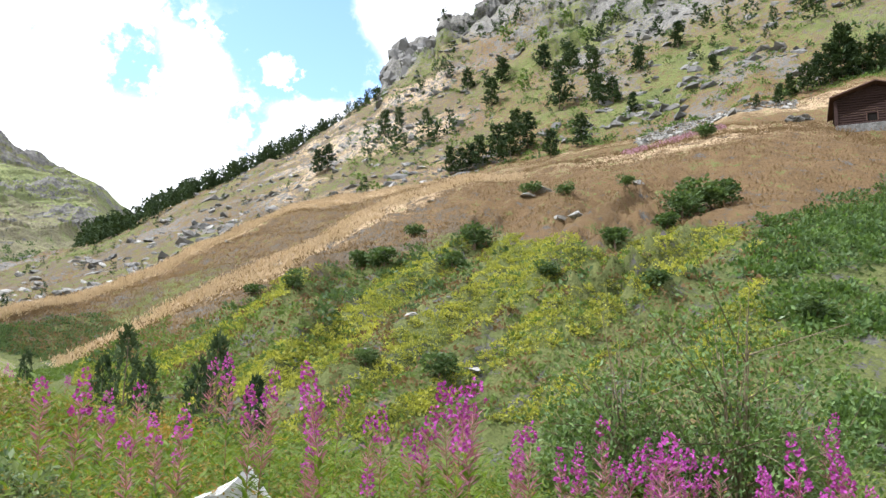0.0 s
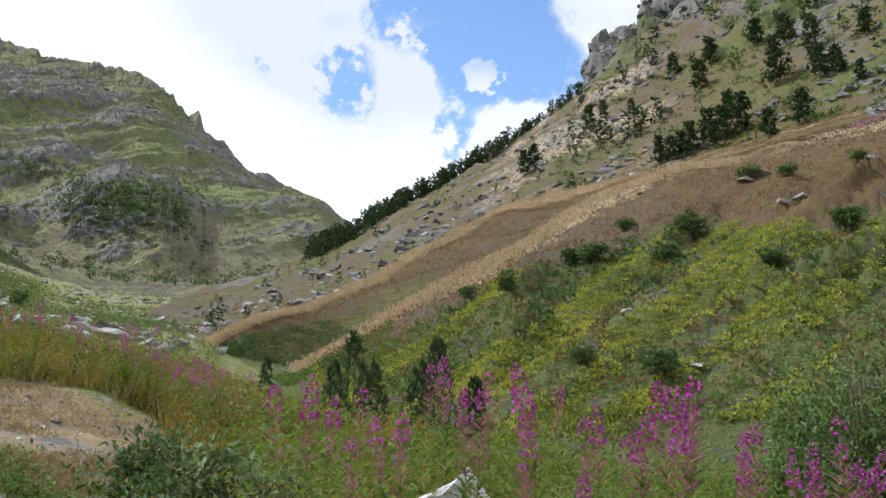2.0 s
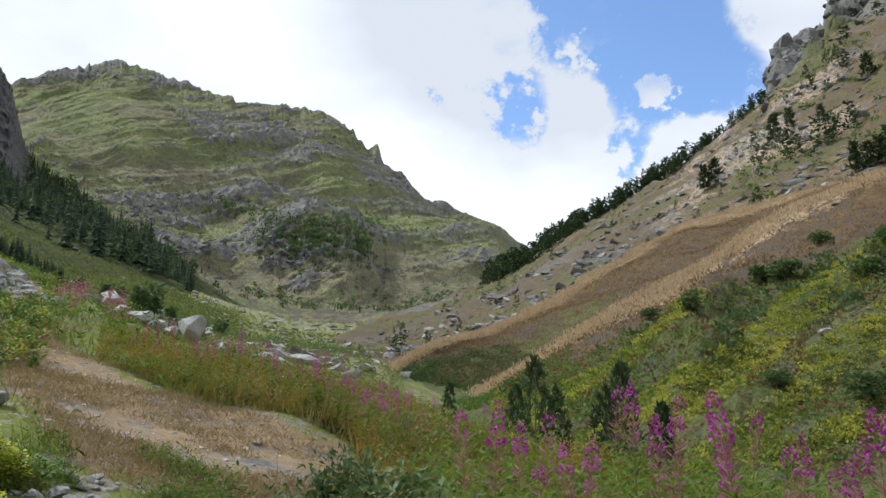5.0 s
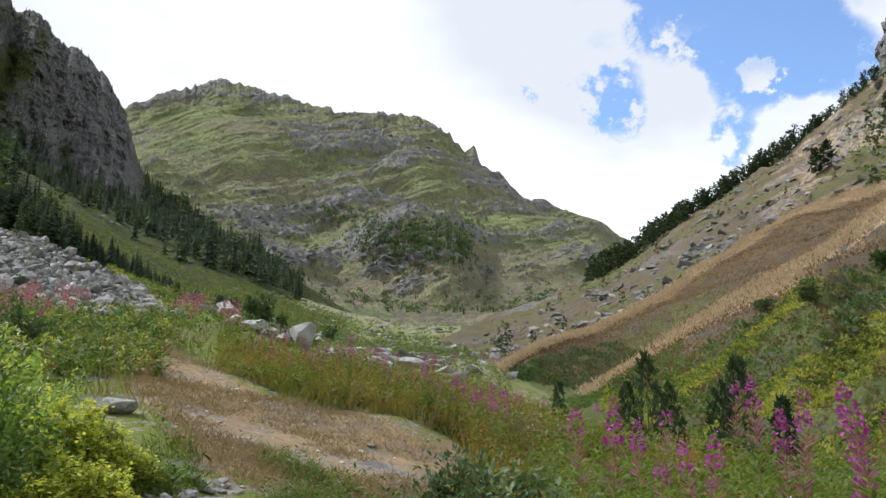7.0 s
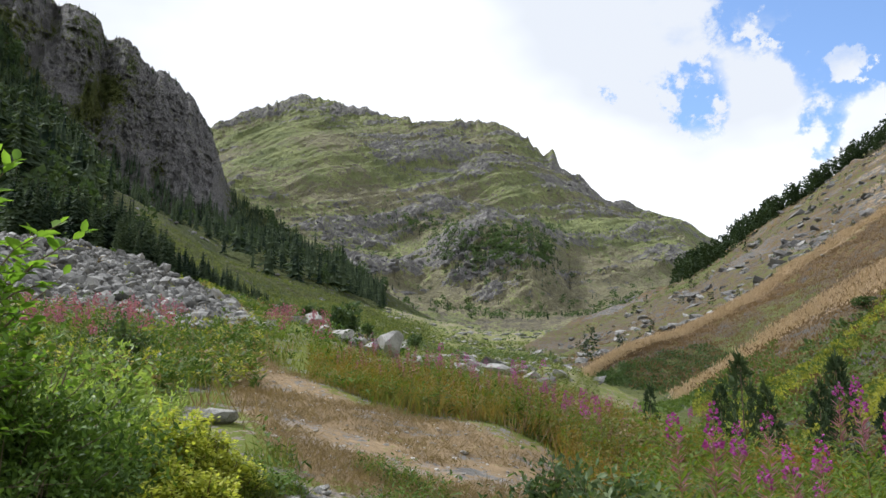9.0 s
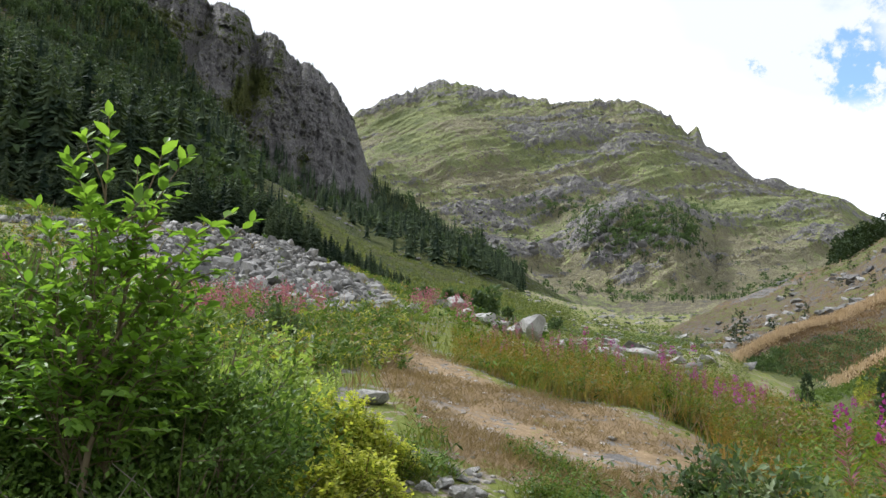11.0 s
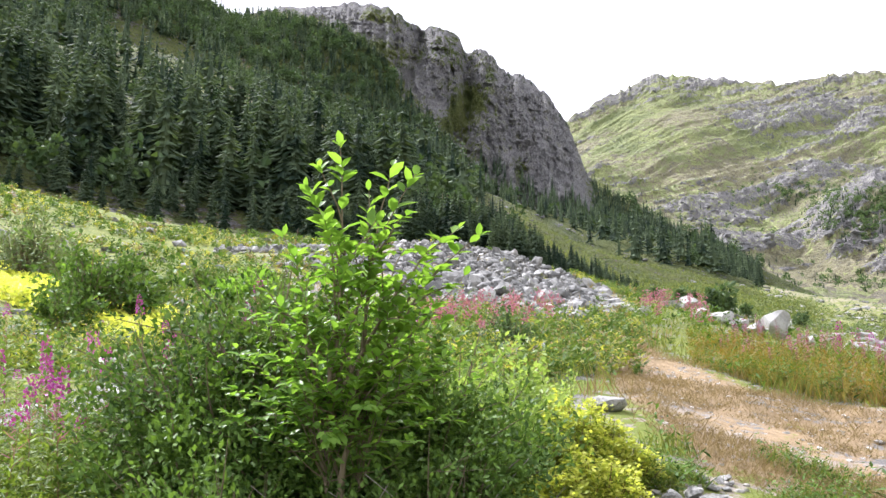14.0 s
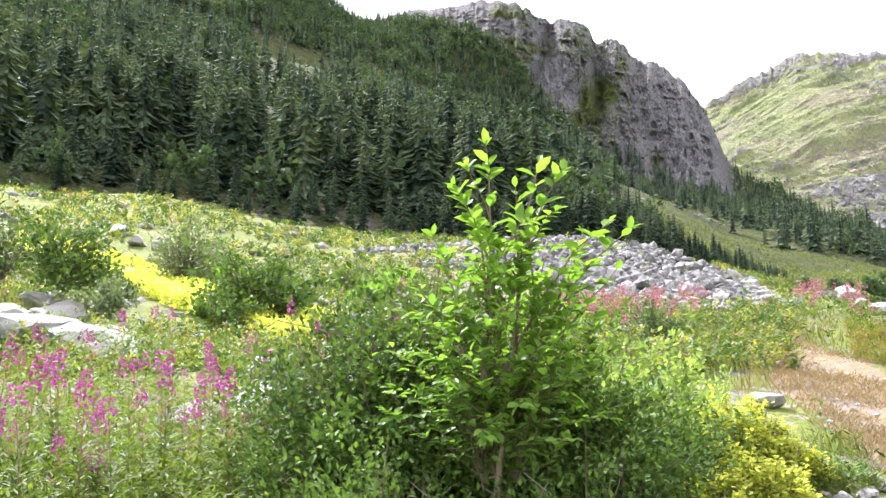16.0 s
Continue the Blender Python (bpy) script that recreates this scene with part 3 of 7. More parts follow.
paint(me, "cover", np.stack([np.clip(0.1 + 1.15 * wall.ravel() - (0.15 + 0.3 * smooth(lb, 57, 62) + 0.3 * smooth(lb, 65, 68)) * smooth(blotch + 0.5 * ledge.ravel(), 0.3, 0.9) * wall.ravel() - 0.7 * wall.ravel() * patches(lb, left.rise.ravel(), CLIFF_GREEN), 0, 1.3), 0.75 + 0.3 * blotch, 0.7 + 0 * blotch, 1 + 0 * blotch], -1))
tagged(new("mountain_slope", me), "steep mountain slope below a dark grey cliff", "mountain", kind="structure")

# the far mountain at the valley's head
PEAKS = [(6, 1500, 8), (18, 1500, 11.5), (20.3, 1500, 13.0), (21.2, 1500, 13.7), (22.1, 1520, 14.4), (23.4, 1535, 14.8), (24.7, 1550, 15.1), (25.6, 1565, 15.45), (26.8, 1580, 15.7), (27.5, 1595, 16.25), (28.3, 1605, 17.0), (29.0, 1612, 17.7), (29.95, 1620, 18.3), (30.15, 1620, 19.15), (30.4, 1620, 19.5), (30.65, 1620, 19.35), (30.95, 1620, 18.9), (32.1, 1645, 20.2), (33.7, 1665, 21.1), (34.4, 1680, 21.6), (35.0, 1685, 21.3), (35.7, 1690, 21.45), (36.7, 1695, 21.5), (37.5, 1700, 21.5), (38.5, 1705, 21.25), (39.7, 1712, 21.5), (40.8, 1720, 21.6), (42.1, 1720, 21.8), (43.5, 1725, 22.2), (44.4, 1728, 22.3), (45.6, 1735, 22.6), (46.8, 1740, 22.8), (48.2, 1740, 22.95), (49.6, 1740, 22.4), (51.2, 1740, 21.7), (52.7, 1740, 21.1), (53.9, 1740, 20.5), (58, 1740, 18), (75, 1740, 12)]
# the broad run of the crest, and what stands out from it
crest = np.array(PEAKS)
stations = np.arange(6.0, 75.5, 0.25)
full = np.interp(stations, crest[:, 0], crest[:, 2])
kernel = np.exp(-(np.arange(-16, 17) / 7.0) ** 2)
broad = np.convolve(np.pad(full, 16, "edge"), kernel / kernel.sum(), "valid") - 0.1
CROWN = list(zip(stations, np.interp(stations, crest[:, 0], crest[:, 1]), broad))
far = Sheet([
    [(6, 520, 4), (20, 520, 5), (28, 520, 6.8), (32, 520, 6.6), (36, 520, 6.6), (39.5, 520, 7.4), (42.5, 520, 8.5), (46, 520, 9.5), (58, 520, 9), (75, 520, 8)],
    [(6, 700, 6), (20, 700, 8.6), (24, 700, 8.8), (28, 700, 8.6), (32, 690, 8.6), (36, 690, 8.8), (39.5, 700, 9.6), (42.5, 720, 10.8), (46, 740, 12), (58, 740, 12), (75, 740, 9)],
    [(6, 840, 7), (20, 840, 9.6), (26, 840, 10.0), (29.6, 840, 10.4), (30.6, 820, 12.0), (32, 800, 13.5), (35, 790, 14.0), (37.7, 800, 13.3), (39.6, 840, 12.0), (42, 860, 12.3), (46, 880, 13.6), (58, 880, 14), (75, 880, 10)],
    [(6, 1200, 7.5), (20, 1200, 12.0), (22, 1200, 13.6), (26, 1200, 14.0), (30.4, 1180, 14.5), (34, 1160, 15.4), (38, 1150, 15.8), (42, 1150, 16.2), (46, 1150, 16.8), (52, 1150, 16.5), (58, 1150, 15), (75, 1150, 10)],
    CROWN,
    [(b, r * 1.2, e * 0.6) for b, r, e in CROWN],
], 6, 75, 0.1, (14, 60, 80, 110, 6), 0)
p = far.points().reshape(-1, 3)
sh = far.r.shape
k2 = np.repeat(far.k, len(far.b)).reshape(sh)
stand_out = np.interp(far.bearing, crest[:, 0], crest[:, 2]) - np.interp(far.bearing, stations, broad)
jag = 0.16 * fbm(np.stack([far.bearing.ravel() * 1.7, 0 * p[:, 0], 0 * p[:, 0] + 5], -1), 4, 96, True, 0.6).reshape(sh) * smooth(far.bearing, 24, 29)
far.z = far.z + far.r * np.tan(np.radians(1.0)) * (stand_out + jag) * np.exp(-((k2 - 4) / 0.17) ** 2)
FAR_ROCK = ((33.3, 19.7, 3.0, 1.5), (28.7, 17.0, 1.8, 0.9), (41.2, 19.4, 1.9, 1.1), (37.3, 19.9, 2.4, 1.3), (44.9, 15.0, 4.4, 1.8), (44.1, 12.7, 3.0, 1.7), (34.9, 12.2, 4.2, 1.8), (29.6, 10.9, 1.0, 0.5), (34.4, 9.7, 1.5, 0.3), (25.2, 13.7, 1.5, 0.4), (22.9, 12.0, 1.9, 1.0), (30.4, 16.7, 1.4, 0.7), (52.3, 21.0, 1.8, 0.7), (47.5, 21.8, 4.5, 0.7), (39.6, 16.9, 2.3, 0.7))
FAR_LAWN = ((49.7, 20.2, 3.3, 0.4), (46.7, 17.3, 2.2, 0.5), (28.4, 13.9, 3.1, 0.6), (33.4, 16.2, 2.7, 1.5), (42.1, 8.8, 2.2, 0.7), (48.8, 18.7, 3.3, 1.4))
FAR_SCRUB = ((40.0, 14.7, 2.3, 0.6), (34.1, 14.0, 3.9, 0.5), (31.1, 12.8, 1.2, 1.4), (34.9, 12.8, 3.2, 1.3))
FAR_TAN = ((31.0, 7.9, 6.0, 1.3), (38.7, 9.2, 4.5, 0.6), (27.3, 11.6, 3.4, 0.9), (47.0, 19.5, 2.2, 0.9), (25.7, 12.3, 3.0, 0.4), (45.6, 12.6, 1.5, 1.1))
far.settle()
fb, fk, fe = far.bearing.ravel(), k2.ravel(), far.rise.ravel()
calm = smooth(fk, 0.1, 0.8) * (1 - 0.9 * np.exp(-((fk - 4) / 0.09) ** 2))
side = np.radians(fb) * far.r.ravel()
slant = np.stack([side * 0.0075 + p[:, 2] * 0.0035, p[:, 2] * 0.0022 - side * 0.001, 0 * fb], -1)
gully = fbm(slant, 6, 93, True, 0.52)
lump = fbm(p * 0.0045, 6, 91, False, 0.5)
blotch = fbm(p * 0.006, 5, 99)
grain = fbm(np.stack([side * 0.009 - p[:, 2] * 0.005, p[:, 2] * 0.022 + side * 0.014, 0 * fb], -1), 6, 101, False, 0.66)
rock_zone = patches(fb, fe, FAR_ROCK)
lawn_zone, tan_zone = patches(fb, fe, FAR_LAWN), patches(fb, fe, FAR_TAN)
far.push((calm * (gully * (5 + 6 * smooth(fk, 1.8, 3.2)) + lump * 8 + 2.5 * fbm(p * 0.02, 4, 92))).reshape(sh))
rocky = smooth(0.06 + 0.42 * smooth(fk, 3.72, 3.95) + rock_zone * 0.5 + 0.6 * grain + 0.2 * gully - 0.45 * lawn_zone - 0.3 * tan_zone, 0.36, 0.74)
hard = rocky * smooth(fk, 0.4, 0.9) * (1 - 0.8 * np.exp(-((fk - 4) / 0.05) ** 2))
far.push((hard * (3.2 * fbm(p * 0.035, 4, 103, True, 0.62) + 2.2 * fbm(np.stack([side * 0.01, p[:, 2] * 0.05 + side * 0.03, 0 * fb], -1), 3, 104, True)) + smooth(fk, 0.3, 1) * (1 - smooth(fk, 3.8, 3.97)) * 1.3 * fbm(p * 0.06, 3, 105)).reshape(sh))
far.settle()
me = mesh_np("far_mountain", far.points().reshape(-1, 3), far.faces(), M_FAR, False)
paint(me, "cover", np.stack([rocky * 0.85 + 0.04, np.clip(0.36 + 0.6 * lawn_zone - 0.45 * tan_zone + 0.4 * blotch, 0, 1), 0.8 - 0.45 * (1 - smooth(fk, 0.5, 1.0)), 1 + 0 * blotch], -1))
tagged(new("far_mountain", me), "high green and rocky mountain with a jagged crest", "mountain", kind="structure")

# ---- shapes ----
class Pile:
    """Gathers vertices and faces of one mesh."""

    def __init__(self):
        self.v, self.f3, self.f4, self.s3, self.s4, self.n = [], [], [], [], [], 0

    def add(self, verts, tris=None, quads=None, slot=0):
        if tris is not None and len(tris):
            self.f3.append(np.asarray(tris) + self.n)
            self.s3.append(np.full(len(tris), slot))
        if quads is not None and len(quads):
            self.f4.append(np.asarray(quads) + self.n)
            self.s4.append(np.full(len(quads), slot))
        self.v.append(np.asarray(verts, float))
        self.n += len(verts)

    def mesh(self, name, materials, smooth_shade=False):
        faces, slots = [], []
        if self.f3:
            faces.append(np.concatenate(self.f3))
            slots.append(np.concatenate(self.s3))
        if self.f4:
            faces.append(np.concatenate(self.f4))
            slots.append(np.concatenate(self.s4))
        return mesh_np(name, np.concatenate(self.v), faces, materials, smooth_shade, np.concatenate(slots))


def cards(p, d, up, length, width, fold=0.2, broad=0.45):
    """Folded pointed leaves: base p, way d, face up; four corners and two triangles each."""
    p, d = np.asarray(p, float), unit(np.asarray(d, float))
    side = unit(np.cross(d, up))
    nrm = np.cross(side, d)
    length, width = np.reshape(length, (-1, 1)) * np.ones((len(p), 1)), np.reshape(width, (-1, 1)) * np.ones((len(p), 1))
    mid = p + d * length * broad + nrm * width * fold
    v = np.stack([p, mid - side * width / 2, p + d * length, mid + side * width / 2], 1).reshape(-1, 3)
    i = np.arange(len(p))[:, None] * 4
    return v, np.concatenate([i + [[0, 2, 1]], i + [[0, 3, 2]]])


def leaves(p, d, up, length, width, curl=0.25):
    """Oval leaves with a midrib, eight corners and six faces each."""
    p, d = np.asarray(p, float), unit(np.asarray(d, float))
    side = unit(np.cross(d, up))
    nrm = np.cross(side, d)
    L, W = np.reshape(length, (-1, 1)), np.reshape(width, (-1, 1))
    at = lambda t, s, n: p + d * L * t + side * W * s + nrm * (W * n - L * curl * t * t)
    v = np.stack([at(0, 0, 0), at(.33, -.42, .16), at(.33, 0, 0), at(.33, .42, .16), at(.68, -.40, .16), at(.68, 0, 0), at(.68, .40, .16), at(1, 0, 0)], 1).reshape(-1, 3)
    i = np.arange(len(p))[:, None] * 8
    return v, np.concatenate([i + [[0, 2, 1]], i + [[0, 3, 2]], i + [[4, 5, 7]], i + [[5, 6, 7]]]), np.concatenate([i + [[1, 2, 5, 4]], i + [[2, 3, 6, 5]]])


def tube(path, radii, sides=5):
    path = np.asarray(path, float)
    way = unit(np.gradient(path, axis=0))
    a = unit(np.cross(way, np.array([0.31, 0.95, 0.05])))
    b = np.cross(way, a)
    ang = np.arange(sides) * 2 * np.pi / sides
    ring = np.cos(ang)[None, :, None] * a[:, None] + np.sin(ang)[None, :, None] * b[:, None]
    v = (path[:, None] + ring * np.reshape(radii, (-1, 1, 1))).reshape(-1, 3)
    q = [[k * sides + j, k * sides + (j + 1) % sides, (k + 1) * sides + (j + 1) % sides, (k + 1) * sides + j] for k in range(len(path) - 1) for j in range(sides)]
    return v, np.array(q)


def part(name, mesh, parent, label=""):
    ob = new(name, mesh)
    ob.parent = parent
    return tagged(ob, label, kind="stuff" if name in ("foliage", "seed_head", "flower_spike", "bloom", "branchwork", "stemwork", "crown") else "")


def aside(eye, b, d):
    """Bearing and distance from the origin of a spot told from another standpoint."""
    x, y = eye[0] - np.sin(np.radians(b)) * d, eye[1] + np.cos(np.radians(b)) * d
    return float(np.degrees(np.arctan2(-x, y))), float(np.hypot(x, y))


LAST = (-0.095, -0.075)


def thing(name, label, category, at=(0, 0, 0), group=""):
    ob = new(name)
    ob.location = at
    return tagged(ob, label, category, group)


def away(seed):
    return np.random.default_rng(seed)


# ---- rocks ----
def rock_surface(name, dark, light, lichen):
    def build(n):
        at = n.add("ShaderNodeTexCoord").outputs["Object"]
        own = n.add("ShaderNodeObjectInfo").outputs["Random"]
        island = n.add("ShaderNodeNewGeometry").outputs["Random Per Island"]
        a = n.noise(at, 3.0, 6.0, 0.65)
        f = n.noise(at, 24.0, 5.0, 0.7)
        c = n.mix(n.range(n.math("ADD", a, n.math("MULTIPLY", n.math("SUBTRACT", n.math("ADD", own, island), 1.0), 0.4)), 0.25, 0.75), dark, light)
        c = n.mix(n.range(f, 0.55, 0.75, 0.0, 0.5), c, (0.09, 0.085, 0.08))
        c = n.mix(n.range(n.noise(at, 5.0, 5.0, 0.7), 0.56, 0.66, 0.0, 0.75), c, lichen)
        return c, n.math("ADD", n.math("MULTIPLY", a, 2.0), f)
    return surface(name, build, 0.88, 0.2, (0.5, 0.03))


M_ROCK = rock_surface("grey_boulder", (0.12, 0.118, 0.114), (0.35, 0.342, 0.325), (0.24, 0.23, 0.185))
M_SCREE = rock_surface("scree_stone", (0.105, 0.104, 0.10), (0.36, 0.352, 0.335), (0.26, 0.255, 0.215))
M_GRAVEL = rock_surface("pale_gravel", (0.28, 0.265, 0.24), (0.52, 0.50, 0.46), (0.36, 0.33, 0.28))
M_PALE = rock_surface("pale_quartz_rock", (0.40, 0.40, 0.40), (0.66, 0.66, 0.66), (0.33, 0.32, 0.30))


def rock_shape(seed, level=2, cuts=9, rough=0.05, near=0.38, far_cut=0.78):
    bm = bmesh.new()
    bmesh.ops.create_icosphere(bm, subdivisions=level, radius=1.0)
    v = np.array([x.co for x in bm.verts])
    f = np.array([[x.index for x in fc.verts] for fc in bm.faces])
    bm.free()
    r = away(seed)
    v = v * r.uniform(0.8, 1.25, 3)
    for _ in range(cuts):
        n = unit(r.normal(size=3))
        d = r.uniform(near, far_cut)
        v = v - np.maximum(0, v @ n - d)[:, None] * n
    v = v + rough * np.stack([vnoise(v * 2.3 + k * 9.1, seed) for k in range(3)], -1)
    return v / np.abs(v).max(), f


ROCKS = [rock_shape(100 + k, 3 if k < 5 else 2, 16, 0.03) for k in range(12)]
STONES = [rock_shape(300 + k, 1, 6, 0.0) for k in range(10)]
ROCK_MESH = [mesh_np("rock", v, f, M_ROCK, False) for v, f in ROCKS]


def put_rock(at, size, seed, label, name="boulder", group="", mesh=None, sink=0.3, flat=0.75):
    ob = new(name, mesh or ROCK_MESH[seed % len(ROCK_MESH)])
    r = away(seed)
    s = size * np.array([r.uniform(0.85, 1.15), r.uniform(0.7, 1.0), flat * r.uniform(0.8, 1.1)]) / 2
    ob.matrix_world = Matrix.LocRotScale(Vector(at) + Vector((0, 0, s[2] * (1 - 2 * sink))), Euler((r.uniform(-.25, .25), r.uniform(-.25, .25), r.uniform(0, 6.3))), Vector(s))
    return tagged(ob, label, "rock", group)


# ---- conifers ----
def spruce_shape(seed, levels, per, spread=0.2, sprays=1, top=0.0, core=True, slim=0.36):
    """A spruce one metre tall: whorls of drooping boughs round a stem."""
    r = away(seed)
    pile = Pile()
    P, D, L, W = [], [], [], []
    for k in range(levels):
        h = 0.06 + 0.92 * (k / (levels - 1)) ** 0.92
        reach = spread * (1 - h) ** 0.8 * r.uniform(0.85, 1.1) + 0.012
        n = max(4, int(per * (1 - 0.55 * h)))
        for j in range(n):
            a = 2 * np.pi * (j + r.uniform(-.35, .35)) / n + k * 1.3
            l = reach * r.uniform(0.65, 1.2)
            droop = r.uniform(-1.0, -0.3) + 1.0 * top * h
            d = np.array([np.cos(a), np.sin(a), droop])
            P.append((0, 0, h + r.uniform(-.01, .01))), D.append(d), L.append(l), W.append(l * slim + 0.008)
            for s in range(sprays - 1):
                t = r.uniform(0.25, 0.75)
                e = np.array([np.cos(a + r.choice([-1, 1]) * 0.7), np.sin(a + r.choice([-1, 1]) * 0.7), droop - r.uniform(0, .3)])
                P.append(np.array([0, 0, h]) + unit(d) * l * t), D.append(e), L.append(l * 0.5), W.append(l * 0.3)
    up = np.tile([0.0, 0, 1], (len(P), 1)) + r.normal(size=(len(P), 3)) * 0.25
    v, t = cards(P, D, up, np.array(L), np.array(W), -0.35, 0.55)
    pile.add(v, t)
    if core:
        ang = np.arange(6) * np.pi / 3
        ring = np.stack([np.cos(ang) * spread * 0.28, np.sin(ang) * spread * 0.28, 0 * ang + 0.1], -1)
        pile.add(np.vstack([ring, [[0, 0, 0.9]]]), [[j, (j + 1) % 6, 6] for j in range(6)])
    return pile


def pine_shape(seed, clumps, width=0.36, base=0.15):
    """A broad young pine one metre tall: tufts of needles on rising limbs."""
    r = away(seed)
    pile = Pile()
    P, D, L, W = [], [], [], []
    for k in range(clumps):
        h = base + (1 - base) * r.uniform(0, 1) ** 0.85
        a = r.uniform(0, 2 * np.pi)
        rad = width * (1 - (h - base) / (1 - base)) ** 0.6 * r.uniform(0.35, 1.0)
        c = np.array([np.cos(a) * rad, np.sin(a) * rad, h - 0.06])
        for _ in range(9):
            d = unit(np.array([np.cos(a), np.sin(a), 0.7]) + r.normal(size=3) * 0.75)
            P.append(c), D.append(d), L.append(r.uniform(0.05, 0.11)), W.append(0.022)
    v, t = cards(P, D, r.normal(size=(len(P), 3)), np.array(L), np.array(W), 0.1, 0.5)
    pile.add(v, t)
    return pile


def trunk_mesh(radius, height, mat, seed=0, sides=6):
    r = away(seed)
    z = np.linspace(-0.05, height, 6)
    path = np.stack([np.cumsum(r.normal(size=6)) * 0.004, np.cumsum(r.normal(size=6)) * 0.004, z], -1)
    pile = Pile()
    v, q = tube(path, radius * (1 - 0.85 * np.linspace(0, 1, 6)), sides)
    pile.add(v, quads=q)
    return pile.mesh("trunk", mat, True)


def conifer(name, crown, trunk, label, category, group):
    ob = thing(name, label, category, group=group)
    part("trunk", trunk, ob)
    part("crown", crown, ob)
    return ob


def forest(name, spots, heights, shapes, material, label, category, seed):
    """Many trees as one mesh."""
    r = away(seed)
    pile = Pile()
    for i, (at, h) in enumerate(zip(spots, heights)):
        s = shapes[i % len(shapes)]
        a = r.uniform(0, 6.3)
        c, sn = np.cos(a), np.sin(a)
        wide = h * r.uniform(0.8, 1.25)
        v, f = s
        q = np.stack([(v[:, 0] * c - v[:, 1] * sn) * wide, (v[:, 0] * sn + v[:, 1] * c) * wide, v[:, 2] * h], -1) + at
        pile.add(q, f)
    return tagged(new(name, pile.mesh(name, material, False)), label, category, kind="stuff")


def flat_arrays(pile):
    return np.concatenate(pile.v), np.concatenate(pile.f3)


FAR_SPRUCE = [flat_arrays(spruce_shape(10 + k, 11, 7, (0.21, 0.25, 0.19, 0.23, 0.27, 0.18)[k])) for k in range(6)]
MID_SPRUCE = [flat_arrays(spruce_shape(16 + k, 24, 11, (0.23, 0.27, 0.2, 0.25)[k], slim=0.25)) for k in range(4)]
TINY_SPRUCE = [flat_arrays(spruce_shape(30 + k, 7, 5, 0.24)) for k in range(4)]


def round_shape(seed, n, size=0.13):
    """A leafy crown one metre tall, as loose clumps of leaves."""
    r = away(seed)
    lobes = [(np.array([r.uniform(-.22, .22), r.uniform(-.22, .22), r.uniform(0.3, 0.8)]), r.uniform(0.16, 0.3)) for _ in range(9)]
    P, D = [], []
    for k in range(n):
        c, rad = lobes[k % len(lobes)]
        d = unit(r.normal(size=3) + np.array([0, 0, 0.35]))
        P.append(c + d * rad * r.uniform(0.55, 1.0)), D.append(unit(d + r.normal(size=3) * 0.7))
    v, t = cards(P, D, r.normal(size=(n, 3)), r.uniform(0.6, 1.3, n) * size, r.uniform(0.5, 1.0, n) * size, 0.2)
    return v, t


FAR_ROUND = [round_shape(60 + k, 130, 0.15) for k in range(4)]


def pine_crown(seed, limbs, per, size, width=0.3):
    """An open pine crown one metre tall: tufted limbs in loose tiers."""
    r = away(seed)
    P, D = [], []
    for k in range(limbs):
        h = 0.1 + 0.86 * (k + r.uniform(0, 1)) / limbs
        a = r.uniform(0, 6.3)
        reach = width * (1.02 - h) ** 0.62 * r.uniform(0.45, 1.1) + 0.015
        for _ in range(per):
            t = r.uniform(0.35, 1.0)
            P.append(np.array([np.cos(a) * reach * t, np.sin(a) * reach * t, h + 0.08 * t * t]) + r.normal(size=3) * np.array([0.035, 0.035, 0.014]))
            D.append(np.array([np.cos(a), np.sin(a), 0.35]) + r.normal(size=3) * 0.8)
    n = len(P)
    return cards(P, D, r.normal(size=(n, 3)) * 0.5 + np.array([0, 0, 1.0]), r.uniform(0.6, 1.3, n) * size, r.uniform(0.4, 0.7, n) * size, 0.2)


FAR_PINE = [pine_crown(66 + k, 22, 4, 0.15, (0.26, 0.33, 0.22, 0.38, 0.28, 0.3)[k]) for k in range(6)]

M_BROAD = leafy("broad_leaves", (0.045, 0.083, 0.024), (0.15, 0.205, 0.055), 0.3)
M_SHRUB = leafy("dark_shrub_leaves", (0.04, 0.07, 0.03), (0.115, 0.165, 0.07), 0.28)
M_LIME = leafy("yellow_green_leaves", (0.085, 0.115, 0.032), (0.42, 0.40, 0.085), 0.4, 0.55, 0.35, 0.6, 1.6)

r = away(5)
